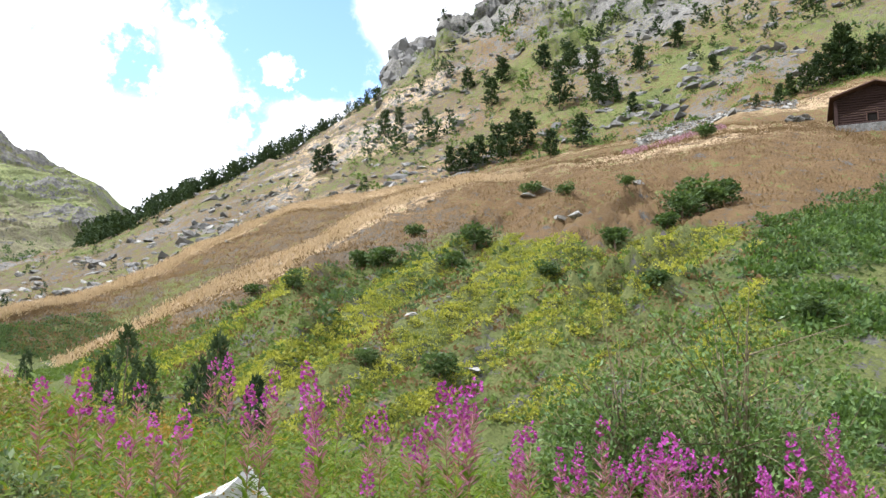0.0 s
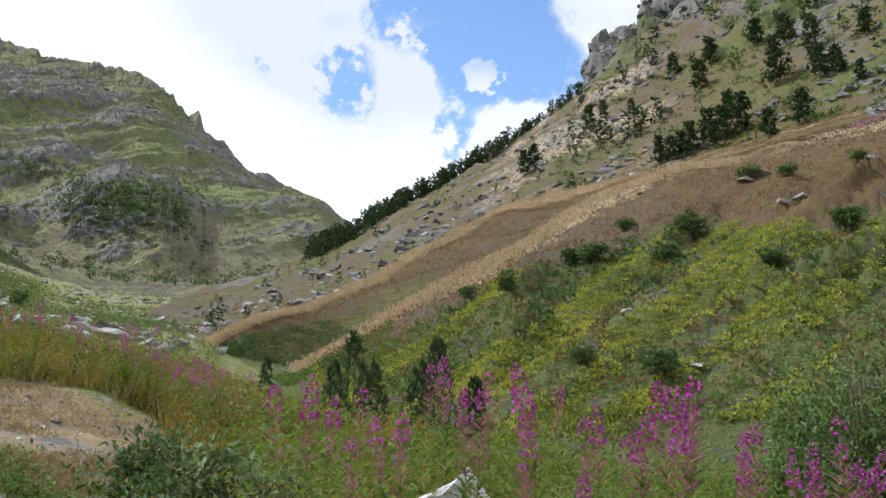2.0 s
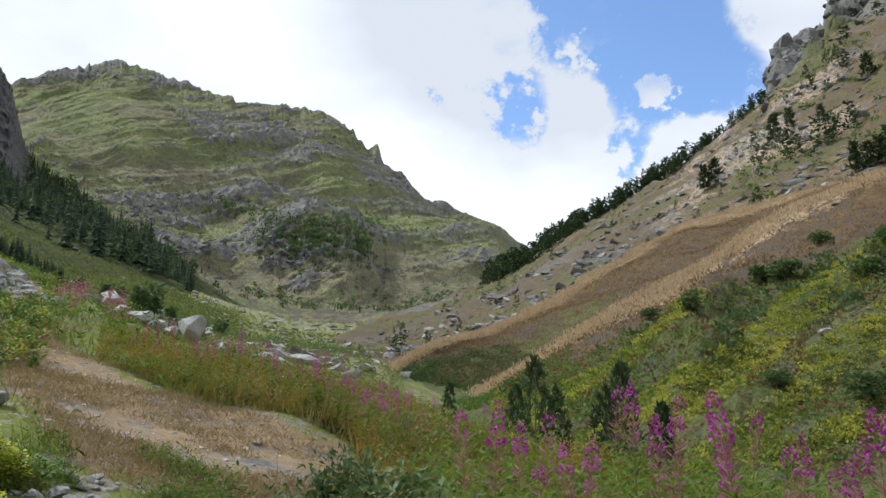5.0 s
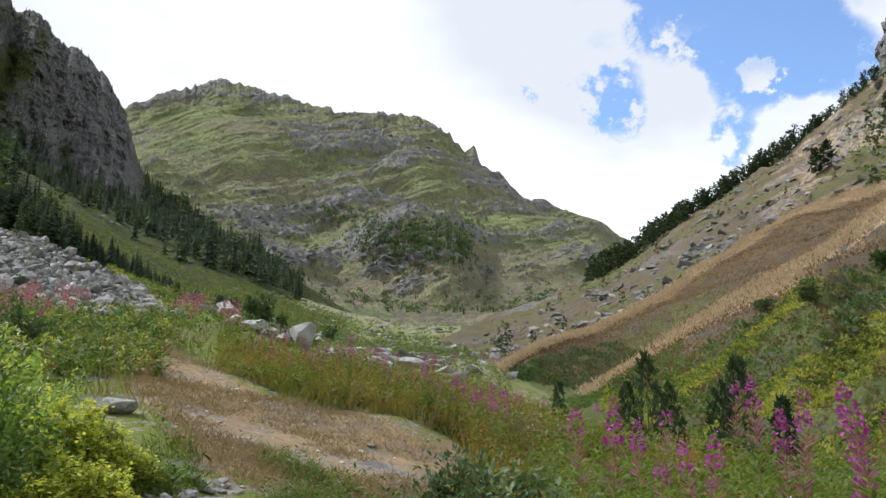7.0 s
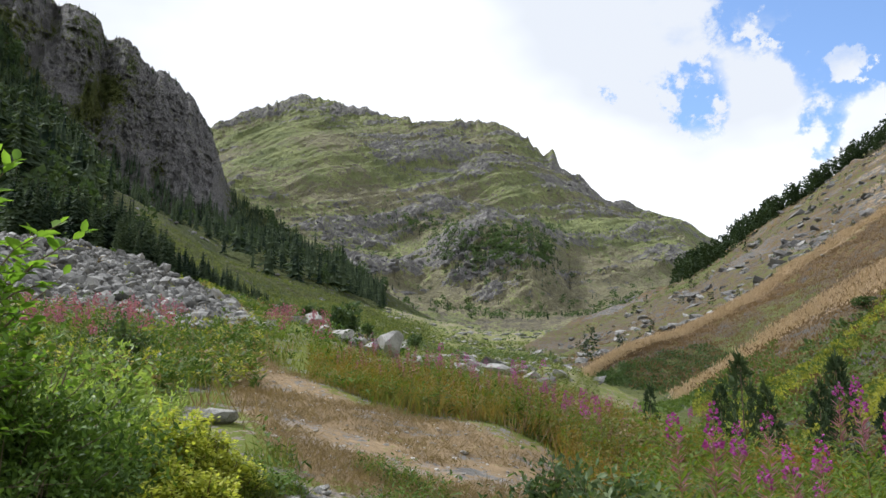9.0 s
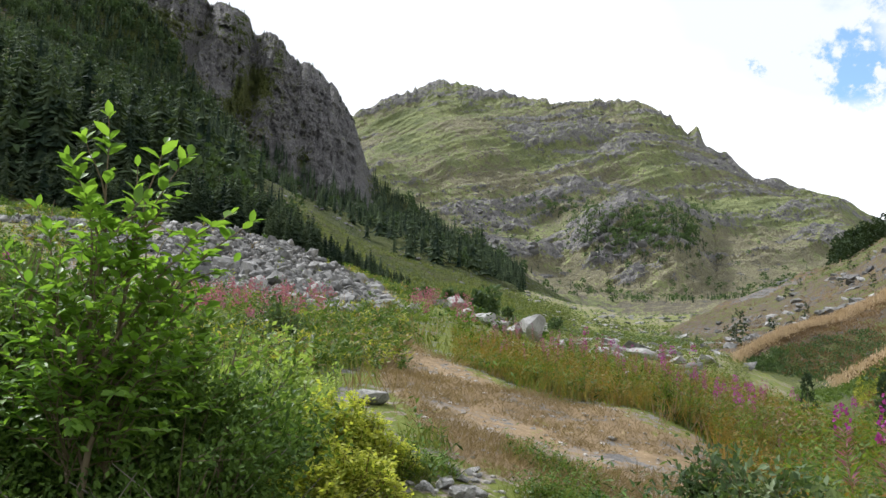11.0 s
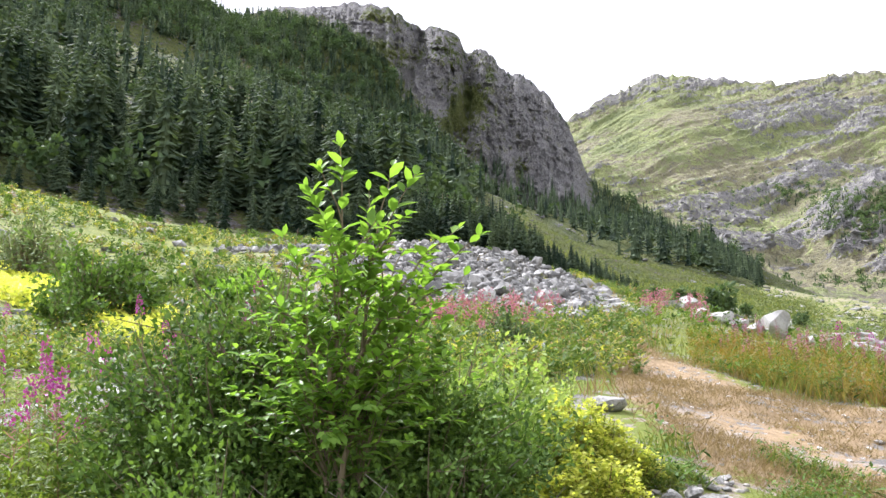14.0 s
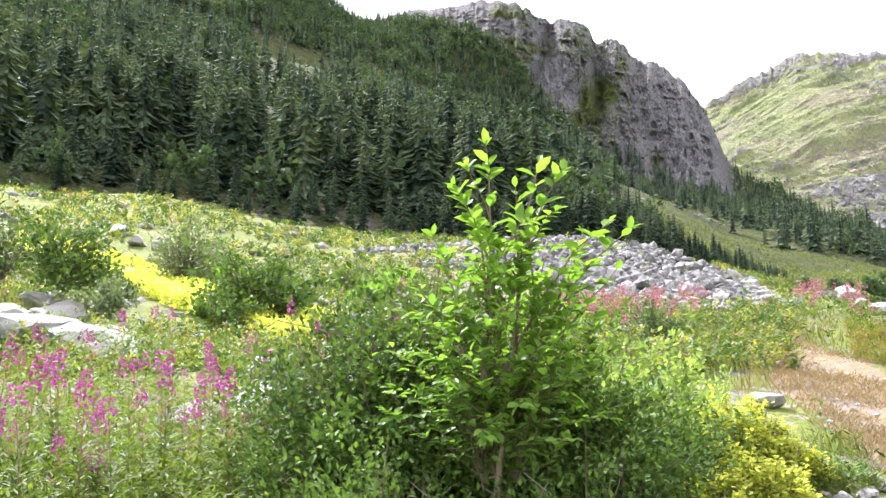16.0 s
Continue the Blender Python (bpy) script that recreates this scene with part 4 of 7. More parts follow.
# dense wood on the slope
spots, heights, broad, broad_h = [], [], [], []
edge_spots = []
for _ in range(9500):
    b, k = r.uniform(42, 112), r.uniform(0.05, 3.0) if r.random() < 0.55 else r.uniform(1.8, 3.0)
    if b > 62:
        top = np.interp(b, [62, 64, 66, 70, 75, 80, 90, 112], [1.95, 2.15, 2.35, 2.6, 2.85, 2.98, 3.0, 3.0]) + r.uniform(-0.12, 0.08)
        low = 0.16
        keep = low < k < top
    elif b > 50:
        keep = 0.16 < k < np.interp(b, [50, 53, 57, 62], [0.3, 0.45, 0.62, 1.3]) or (k > np.interp(b, [50, 53, 57, 62], [1.15, 1.35, 1.7, 1.95]) and k < 2.15 and r.random() < 0.5) or (b < 53.5 and k > 1.5 and r.random() < 0.8)
    else:
        keep = k > np.interp(b, [42, 46, 50], [1.5, 1.35, 1.2]) and r.random() < 0.75
    if not keep:
        continue
    if k > 2.2 and 52.5 < b < 64 and (b < 58 or k > 2.9 or vnoise(np.array([(b * 1.1, k * 2.0, 3.0)]), 14)[0] < 0.05 - 0.6 * (b > 63)):
        continue
    if r.random() < 0.3 and b > 60:
        continue
    at = left.spot(np.array([b]), np.array([k]))[0]
    at[2] = max(at[2], ground_at(b, np.hypot(at[0], at[1]))[0][2])
    dist = np.hypot(at[0], at[1])
    if dist < 165 and b > 62 and r.random() < 0.3:
        continue
    clear = vnoise(np.array([at * 0.02]), 4)[0]
    if clear > 0.62 and k > 0.8:
        continue
    h = r.uniform(9, 14) * (0.62 if dist < 118 else 1.0) * (1.6 if 118 < dist < 330 and r.random() < 0.55 else 1.0)
    if dist < 108:
        h = r.uniform(3.5, 6.5)
    if b < 63 and k < 1.0:
        h = np.interp(b, [50, 53, 57, 63], [2.0, 3.2, 4.6, 8.0]) * r.uniform(0.75, 1.2)
    if k > 2.2 and b < 78:
        h = r.uniform(5, 9)
    if (r.random() < 0.05 + 0.30 * smooth(k, 1.3, 2.4) * (b > 66)) or (b > 96 and r.random() < 0.35):
        broad.append(at), broad_h.append(r.uniform(5, 10) * (0.7 if b > 96 and dist < 140 else 1.0))
    elif dist < 112 and len(edge_spots) < 130:
        edge_spots.append((at, h))
    else:
        spots.append(at - np.array([0, 0, 0.4])), heights.append(h)
for _ in range(1300):
    b = r.uniform(60, 80)
    k = np.interp(b, [54, 60, 63, 66, 70, 74, 78], [1.75, 1.9, 2.1, 2.35, 2.55, 2.72, 2.95]) - 0.95 * r.random() ** 1.3 + 0.12
    at = left.spot(np.array([b]), np.array([k]))[0] - np.array([0, 0, 0.4])
    if r.random() < 0.16:
        broad.append(at), broad_h.append(r.uniform(4, 9))
    else:
        spots.append(at), heights.append(r.uniform(6, 13))
for _ in range(330):
    b, d = r.uniform(49.7, 66), r.uniform(90, 122)
    at = ground_at(b, d)[0]
    h = np.interp(b, [49.7, 53, 57, 66], [1.8, 3.2, 5.0, 8.0]) * r.uniform(0.7, 1.2)
    if d < 100 and len(edge_spots) < 190:
        edge_spots.append((at, h))
    else:
        spots.append(at), heights.append(h)
close = [np.hypot(at[0], at[1]) < 165 for at in spots]
forest("spruce_wood", [a for a, c in zip(spots, close) if c], [h for h, c in zip(heights, close) if c], MID_SPRUCE, M_SPRUCE, "tall dark spruces at the foot of the slope", "forest", 7)
spots, heights = [a for a, c in zip(spots, close) if not c], [h for h, c in zip(heights, close) if not c]
forest("spruce_forest", spots, heights, FAR_SPRUCE, M_SPRUCE, "dense dark spruce forest on the steep slope", "forest", 1)
M_FORESTLEAF = leafy("forest_broad_leaves", (0.03, 0.056, 0.024), (0.105, 0.15, 0.062), 0.2, 0.7, 0.12, 0.4, 1.3)
for _ in range(90):
    b = r.uniform(52.5, 66)
    spots.append(left.spot(np.array([b]), np.array([r.uniform(2.93, 3.0)]))[0] - np.array([0, 0, 0.5])), heights.append(r.uniform(2, 4.5))
forest("crest_spruces", spots[-90:], heights[-90:], FAR_SPRUCE, M_SPRUCE, "small spruces clinging to the cliff top", "forest", 8)
forest("broadleaf_trees", broad, broad_h, FAR_ROUND, M_FORESTLEAF, "light green broadleaf trees among the spruces", "forest", 2)

NEAR_SPRUCE = [spruce_shape(20 + k, 20, 12, 0.2, 2).mesh("crown", M_SPRUCE) for k in range(4)]
SPRUCE_TRUNK = trunk_mesh(0.018, 0.9, M_BARK)
kinds = [conifer("spruce", m, SPRUCE_TRUNK, "dark green spruce at the forest's edge", "tree", "spruces at the forest edge") for m in NEAR_SPRUCE]
for i, (at, h) in enumerate(edge_spots):
    m = pose(*at, 0, 0, r.uniform(0, 360))
    ob = kinds[i] if i < len(kinds) else copy_thing(kinds[i % len(kinds)], m)
    ob.matrix_world = m @ Matrix.Diagonal((h * 1.1, h * 1.1, h, 1))

# trees on the hill across the stream: bearing, rise, metres tall
TREES = [(8.1, 16.1, 7), (7.4, 16.5, 7), (3.6, 18.9, 8), (2.6, 19.6, 6), (0.7, 19.8, 5), (-1.0, 16.4, 6.5), (-1.8, 16.5, 6), (-3.1, 16.9, 7.5), (-4.3, 17.2, 8.5), (-5.2, 17.6, 8), (-6.4, 18.0, 9), (-10.1, 18.1, 7), (-8.0, 17.5, 5), (-11.3, 20.7, 8), (-12.3, 20.9, 7), (-8.6, 20.6, 13), (-3.9, 20.9, 9), (-13.6, 20.2, 5), (-9.4, 22.9, 10), (-14.1, 22.7, 8), (-16.8, 24.0, 8), (-4.6, 22.4, 9), (-7.6, 23.2, 9), (-11.0, 22.6, 9), (-2.2, 22.0, 8), (-19, 22.2, 5), (-5.6, 18.9, 7), (-2.5, 16.8, 6)]
CLUMP = [(-21.6, 19.9, 2.5), (-23.0, 19.9, 4), (-23.7, 20.2, 5), (-24.7, 20.4, 6), (-25.4, 20.6, 7), (-26.2, 20.8, 8), (-26.8, 20.9, 10), (-27.4, 21.0, 7.5), (-28.0, 20.9, 7), (-28.8, 21.0, 8), (-29.4, 21.1, 7), (-27.0, 22.0, 8)]
def crown_mesh(v, f, material):
    pile = Pile()
    pile.add(v, f)
    return pile.mesh("crown", material)


HILL_CROWNS = [crown_mesh(*pine_crown(50 + k, 50, 13, 0.095, (0.24, 0.32, 0.28, 0.36, 0.3)[k]), M_PINE) for k in range(5)]
kinds = [conifer("pine", m, SPRUCE_TRUNK, "dark green pine on the dry hillside", "tree", "pines on the hillside") for m in HILL_CROWNS]
made = 0
for b, e, h in TREES + CLUMP:
    h = h * 0.85
    at = hill.seen(b, e)
    m = pose(at[0], at[1], at[2] - 0.2, 0, 0, r.uniform(0, 360))
    ob = kinds[made] if made < len(kinds) else copy_thing(kinds[made % len(kinds)], m)
    wide = h * (1.15 if h < 9.5 else 0.85)
    ob.matrix_world = m @ Matrix.Diagonal((wide, wide, h, 1))
    made += 1
spots, heights = [], []
for _ in range(430):
    b = 3.9 + 19 * r.random()
    spots.append(hill.spot(np.array([b]), np.array([r.uniform(5.82, 6.02)]))[0] - np.array([0, 0, 0.5])), heights.append(r.uniform(2.5, 7.5) * (0.75 if b < 9 else 1.0))
for _ in range(70):
    b = r.uniform(16, 22.5)
    spots.append(hill.spot(np.array([b]), np.array([r.uniform(5.5, 6.0)]))[0] - np.array([0, 0, 0.5])), heights.append(r.uniform(4, 8))
for _ in range(330):
    b, k = r.uniform(-32, 5), r.uniform(4.3, 5.9)
    at = hill.spot(np.array([b]), np.array([k]))[0]
    if vnoise(np.array([at * 0.035]), 8)[0] > -0.05:
        spots.append(at - np.array([0, 0, 0.3])), heights.append(r.uniform(2.5, 7))
for _ in range(60):
    b, k = r.uniform(4, 31), r.uniform(3.3, 5.6)
    spots.append(hill.spot(np.array([b]), np.array([k]))[0] - np.array([0, 0, 0.1])), heights.append(r.uniform(0.8, 2.6))
forest("hillside_pines", spots, heights, FAR_PINE, M_PINE, "dark pines scattered over the upper hillside and its crest", "forest", 3)
spots = [hill.seen(b, e) for b, e in ((-4.9, 25.0), (-6.3, 21.8), (-7.5, 24.8), (-9.1, 25.8), (-12.4, 25.8), (-6.0, 24.2), (-10.5, 24.8), (-15, 26.5))]
forest("birch_scrub", spots, [7, 6, 6, 7, 6, 5, 5, 6], FAR_ROUND, M_BROAD, "bright green broadleaf scrub between the crags", "shrub", 4)
# dots of trees on the far mountain
spots, heights, low_spots = [], [], []
b, k = r.uniform(22, 52, 26000), r.uniform(0.6, 3.2, 26000)
at = far.spot(b, k)
e = np.degrees(np.arctan2(at[:, 2] - EYE, np.hypot(at[:, 0], at[:, 1])))
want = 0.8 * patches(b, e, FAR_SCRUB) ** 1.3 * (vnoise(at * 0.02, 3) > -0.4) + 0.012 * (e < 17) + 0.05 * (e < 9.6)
for i in np.nonzero(r.random(len(b)) < want)[0]:
    if r.random() < 0.5:
        spots.append(at[i] - np.array([0, 0, 1.0])), heights.append(r.uniform(3, 8))
    else:
        low_spots.append(at[i] - np.array([0, 0, 1.0]))
forest("distant_trees", spots, heights, TINY_SPRUCE, M_SPRUCE, "tiny dark trees on the far mountain's lower slopes", "forest", 5)
TINY_ROUND = [round_shape(75 + k, 26, 0.3) for k in range(4)]
forest("distant_scrub", low_spots, r.uniform(3, 7, len(low_spots)), TINY_ROUND, M_SHRUB, "green scrub on the far mountain's ledges", "scrub", 6)

# ---- scree, boulders, stones ----
r = away(31)
low_line = np.array([(49.5, 7.5), (53, 7.0), (56.4, 7.3), (61.8, 8.2), (67.4, 9.7), (73, 10.9), (78, 11.5)])
high_line = np.array([(49.5, 7.5), (50.3, 7.7), (52.8, 9.4), (56.3, 10.8), (59.8, 12.3), (63.5, 13.0), (67.4, 12.5), (74, 12.4), (78, 11.8)])
scree_bed = tagged(new("scree", mesh_np("scree", *[np.concatenate([ground_at(np.linspace(52, 72, 12), np.full(12, rr)) - np.array([0, 0, 0.4]) for rr in (24, 30, 36, 42, 48)]), np.array([[a * 12 + j, a * 12 + j + 1, a * 12 + j + 13, a * 12 + j + 12] for a in range(4) for j in range(11)])[:, ::-1]], M_SCREE)), "long tongue of loose grey scree stones", "scree", kind="structure")
stone_meshes = [mesh_np("stone", v, f, M_SCREE, False) for v, f in STONES]
rest = Pile()
count = 0
while count < 6500:
    b, rr = r.uniform(49.5, 78), 18 + 38 * r.random()
    at = ground_at(b, rr)[0]
    e = np.degrees(np.arctan2(at[2] - EYE, rr))
    if not np.interp(b, *low_line.T) < e < np.interp(b, *high_line.T) + 0.1:
        continue
    if b > 66 and vnoise(np.array([at * 0.25]), 2)[0] > 0.2:
        continue
    count += 1
    size = (0.08 + 0.2 * r.random() ** 1.7) * (1.7 if r.random() < 0.08 else 1.0) * min(1.0, rr / 34)
    turn = Euler((r.uniform(-.5, .5), r.uniform(-.5, .5), r.uniform(0, 6.3))).to_matrix()
    scale = size * np.array([r.uniform(0.8, 1.4), r.uniform(0.6, 1.1), r.uniform(0.55, 1.0)])
    at = at + np.array([0, 0, size * r.uniform(-0.1, 1.0)])
    if rr < 27 and count % 3 == 0 and len(scree_bed.children) < 280:
        ob = new("stone", stone_meshes[count % 10])
        ob.matrix_world = Matrix.LocRotScale(Vector(at), turn.to_quaternion(), Vector(scale))
        ob.parent = scree_bed
    else:
        v, f = STONES[count % 10]
        rest.add((v * scale) @ np.array(turn).T + at, f)
tagged(part("loose_stones", rest.mesh("loose_stones", M_SCREE), scree_bed), kind="stuff")

# single boulders: bearing, distance, size, height share
BOULDERS = [(41.6, 20.0, 1.0, 0.95), (42.3, 20.6, 0.7, 0.9), (44.7, 22, 0.75, 0.55), (43.8, 22, 0.8, 0.6), (43.1, 21.5, 0.65, 0.6), (46.8, 27, 1.1, 0.55), (47.6, 27, 0.9, 0.5), (45.9, 24, 0.85, 0.55), (45.2, 23, 0.7, 0.6), (39.8, 19, 0.5, 0.6), (36.6, 30, 0.6, 0.6), (34.4, 48, 1.7, 0.5), (32.9, 50, 1.0, 0.4), (52.3, 7.3, 0.42, 0.42), (56.0, 14.5, 0.3, 0.6), (58.4, 3.9, 0.27, 0.9), (36.8, 8.6, 0.16, 0.4), (35.5, 15.5, 0.4, 0.4), (31.5, 36, 0.9, 0.5)]
for i, (b, d, s, fl) in enumerate(BOULDERS):
    put_rock(ground_at(b, d)[0], s, 40 + i, "pale grey boulder with rough broken faces lying in the meadow" if d > 9 else "grey flat-topped stone beside the worn track", group="boulders in the meadow", flat=fl, sink=0.22)
for i, (b, d, s, fl) in enumerate([(97.5, 10.6, 1.6, 0.36), (95.1, 10.3, 1.4, 0.34), (98.8, 12.5, 1.4, 0.5), (93.0, 9.9, 1.1, 0.34), (96.4, 12.8, 1.2, 0.45), (98.8, 15, 1.1, 0.5), (97.2, 17, 1.2, 0.4), (96.4, 18, 1.1, 0.45), (98.6, 11.5, 0.95, 0.4), (97.2, 12, 0.8, 0.5), (95.6, 11, 0.85, 0.45), (92.9, 11.5, 0.8, 0.35), (94.2, 11.5, 0.7, 0.4), (91.2, 11.5, 0.6, 0.4), (88.4, 10.5, 0.5, 0.4), (83.9, 8.6, 0.62, 0.7), (82.0, 8.0, 0.55, 0.7), (89.2, 6.6, 0.7, 0.5), (87.5, 6.8, 0.65, 0.5), (84.6, 6.8, 0.75, 0.6), (86.2, 6.4, 0.6, 0.5), (92.2, 28, 1.3, 0.5), (93.2, 50, 1.6, 0.6), (92, 45, 1.5, 0.6), (90.6, 44, 1.2, 0.6), (85.4, 6.2, 0.3, 0.5), (83.2, 7.2, 0.4, 0.5)]):
    put_rock(ground_at(b, d)[0], s, 90 + i, "light grey boulder among the fireweed and herbs", group="boulders among the flowers", flat=fl, sink=0.2)
HILL_STONES = [(1.3, 7.0, 0.8), (4.3, 4.6, 0.6), (-8.2, 5.8, 0.45), (-5.3, 8.8, 0.5), (-1.1, 8.2, 0.5), (-13.8, 15.6, 1.3), (-9.7, 13.6, 1.2), (-7.4, 15.2, 1.8), (0.2, 14.6, 0.8), (13.7, 11.3, 1.6), (10.3, 10.0, 1.0), (8.1, 14.0, 1.2), (-2.8, 3.4, 0.8), (-6.4, 15.0, 1.6), (-8.6, 13.4, 1.2), (6.2, 14.2, 1.2), (3.0, 14.6, 1.1)]
for i, (b, e, s) in enumerate(HILL_STONES):
    put_rock(hill.seen(b, e), s * 0.8, 140 + i, "grey rock showing through the hillside turf", group="rocks on the hillside", flat=0.4, sink=0.35)
many = Pile()
for i in range(900):
    if i < 620:
        b, k = r.uniform(-5, 32), r.uniform(3.3, 5.0)
        if r.random() > smooth(b, -4, 10) * 0.8 + 0.2:
            continue
        at, size = hill.spot(np.array([b]), np.array([k]))[0], r.uniform(0.3, 1.3)
    else:
        b, rr = r.uniform(28, 50), 40 + 170 * r.random()
        at, size = ground_at(b, rr)[0], r.uniform(0.3, 1.1)
    v, f = STONES[i % 10]
    turn = np.array(Euler((r.uniform(-.5, .5), r.uniform(-.5, .5), r.uniform(0, 6.3))).to_matrix())
    many.add((v * size * np.array([1.2, 0.9, 0.5])) @ turn.T + at, f)
tagged(new("slope_debris", many.mesh("slope_debris", M_SCREE)), "grey stones strewn over the slopes", "stones", kind="stuff")

# stones at the near rim of the track
for i in range(46):
    b, d = r.uniform(34, 51), r.uniform(4.75, 5.45)
    put_rock(ground_at(b, d)[0], r.uniform(0.05, 0.15) * (1.5 if r.random() < 0.2 else 1), 200 + i, "small pale stone at the edge of the track", name="stone", group="stones by the track", flat=0.6, sink=0.25, mesh=ROCK_MESH[5 + i % 7])
pebbles = Pile()
for i in range(1500):
    b, d = r.uniform(29, 55), r.uniform(3.6, 17)
    if road_part(np.array([b]), np.array([d]))[0] < 0.3 and d > 5.6:
        continue
    v, f = STONES[i % 10]
    s = r.uniform(0.008, 0.035) * (2.0 if d < 5 else 1.0)
    turn = np.array(Euler((r.uniform(-.5, .5), 0, r.uniform(0, 6.3))).to_matrix())
    pebbles.add((v * s * np.array([1.2, 1, 0.6])) @ turn.T + ground_at(b, d)[0], f)
tagged(new("gravel", pebbles.mesh("gravel", M_GRAVEL)), "loose gravel and pebbles on the dusty track", "gravel", kind="stuff")

# pale rock among the fireweed
v, f = rock_shape(777, 3, 5, 0.03, 0.45, 0.8)
v = v * np.array([1.0, 0.8, 1.0])
v[:, 0] = v[:, 0] * np.clip(0.95 - 0.75 * v[:, 2], 0.18, 2) - 0.12 * v[:, 2]
at = ground_at(12.0, 5.2)[0]
ob = new("pale_rock", mesh_np("pale_rock", v * np.array([0.5, 0.36, 0.5]), f, M_PALE, False))
ob.location = (at[0], at[1], EYE + 5.2 * math.tan(radians(-2.4)) - 0.5)
ob.rotation_euler = (0, 0.2, radians(11.6))
tagged(ob, "large pale quartz rock with a broken point among flowers", "rock")

# ---- plants ----
M_STEM = surface("green_red_stem", lambda n: n.mix(n.noise(n.add("ShaderNodeTexCoord").outputs["Object"], 4.0, 3.0), (0.10, 0.12, 0.03), (0.20, 0.08, 0.05)), 0.6, 0.3)
M_FIRELEAF = leafy("fireweed_leaves", (0.055, 0.098, 0.02), (0.19, 0.245, 0.052), 0.4, 0.55, 0.9, 0.65, 1.1)
M_RUSTLEAF = leafy("rusty_leaves", (0.07, 0.13, 0.026), (0.30, 0.135, 0.04), 0.35, 0.55, 0.55, 0.45, 1.9)
M_PETAL = leafy("magenta_petals", (0.24, 0.03, 0.21), (0.42, 0.085, 0.38), 0.25)
M_POD = leafy("pink_seed_pods", (0.22, 0.08, 0.13), (0.38, 0.15, 0.25), 0.3)
M_WILLOW = leafy("willow_leaves", (0.07, 0.15, 0.028), (0.22, 0.35, 0.065), 0.55, 0.42)
# Dark tone carries the shade under the willow; also used on meadow herbs.
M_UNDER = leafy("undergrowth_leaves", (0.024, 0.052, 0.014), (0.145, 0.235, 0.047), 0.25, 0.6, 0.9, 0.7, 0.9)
# Lighter copy of the undergrowth leaf, with sunlight put into its colour.
M_SUNNY = leafy("sun_toned_leaves", (0.12, 0.19, 0.05), (0.33, 0.41, 0.14), 0.45, 0.5, 0.9, 0.7, 0.8)
M_GREYLEAF = leafy("grey_green_leaves", (0.09, 0.125, 0.06), (0.20, 0.245, 0.13), 0.25)
M_YELLOW = leafy("yellow_spurge_heads", (0.32, 0.36, 0.07), (0.64, 0.61, 0.14), 0.45)
M_GRASS = leafy("grass_blades", (0.08, 0.108, 0.024), (0.25, 0.265, 0.072), 0.4)
M_HAY = leafy("hill_hay", (0.11, 0.072, 0.037), (0.225, 0.147, 0.078), 0.2, 0.7, 0.07, 0.4, 1.6)
M_MEADOW = leafy("meadow_herb_leaves", (0.07, 0.095, 0.035), (0.21, 0.225, 0.08), 0.3, 0.6, 0.3, 0.6, 1.3)
M_STRAW = leafy("straw", (0.14, 0.10, 0.055), (0.31, 0.23, 0.135), 0.25)
M_VERGE = leafy("verge_grass_blades", (0.085, 0.13, 0.03), (0.36, 0.2, 0.075), 0.4, 0.6, 0.3, 0.5, 2.0)
# Pale dry grass whose colour also carries the backlit glow of the crests.
M_TAN = leafy("tan_ridge_grass", (0.33, 0.245, 0.16), (0.54, 0.415, 0.285), 0.15, 0.7, 0.1, 0.6, 0.9)
M_ALDER = leafy("alder_leaves", (0.035, 0.07, 0.022), (0.13, 0.195, 0.065), 0.35, 0.5)
M_TWIG = surface("twig_bark", lambda n: (n.mix(n.noise(n.add("ShaderNodeTexCoord").outputs["Object"], 14.0, 5.0), (0.075, 0.058, 0.036), (0.2, 0.16, 0.10)), n.noise(n.add("ShaderNodeTexCoord").outputs["Object"], 50.0, 4.0)), 0.8, 0.2, (0.4, 0.004))


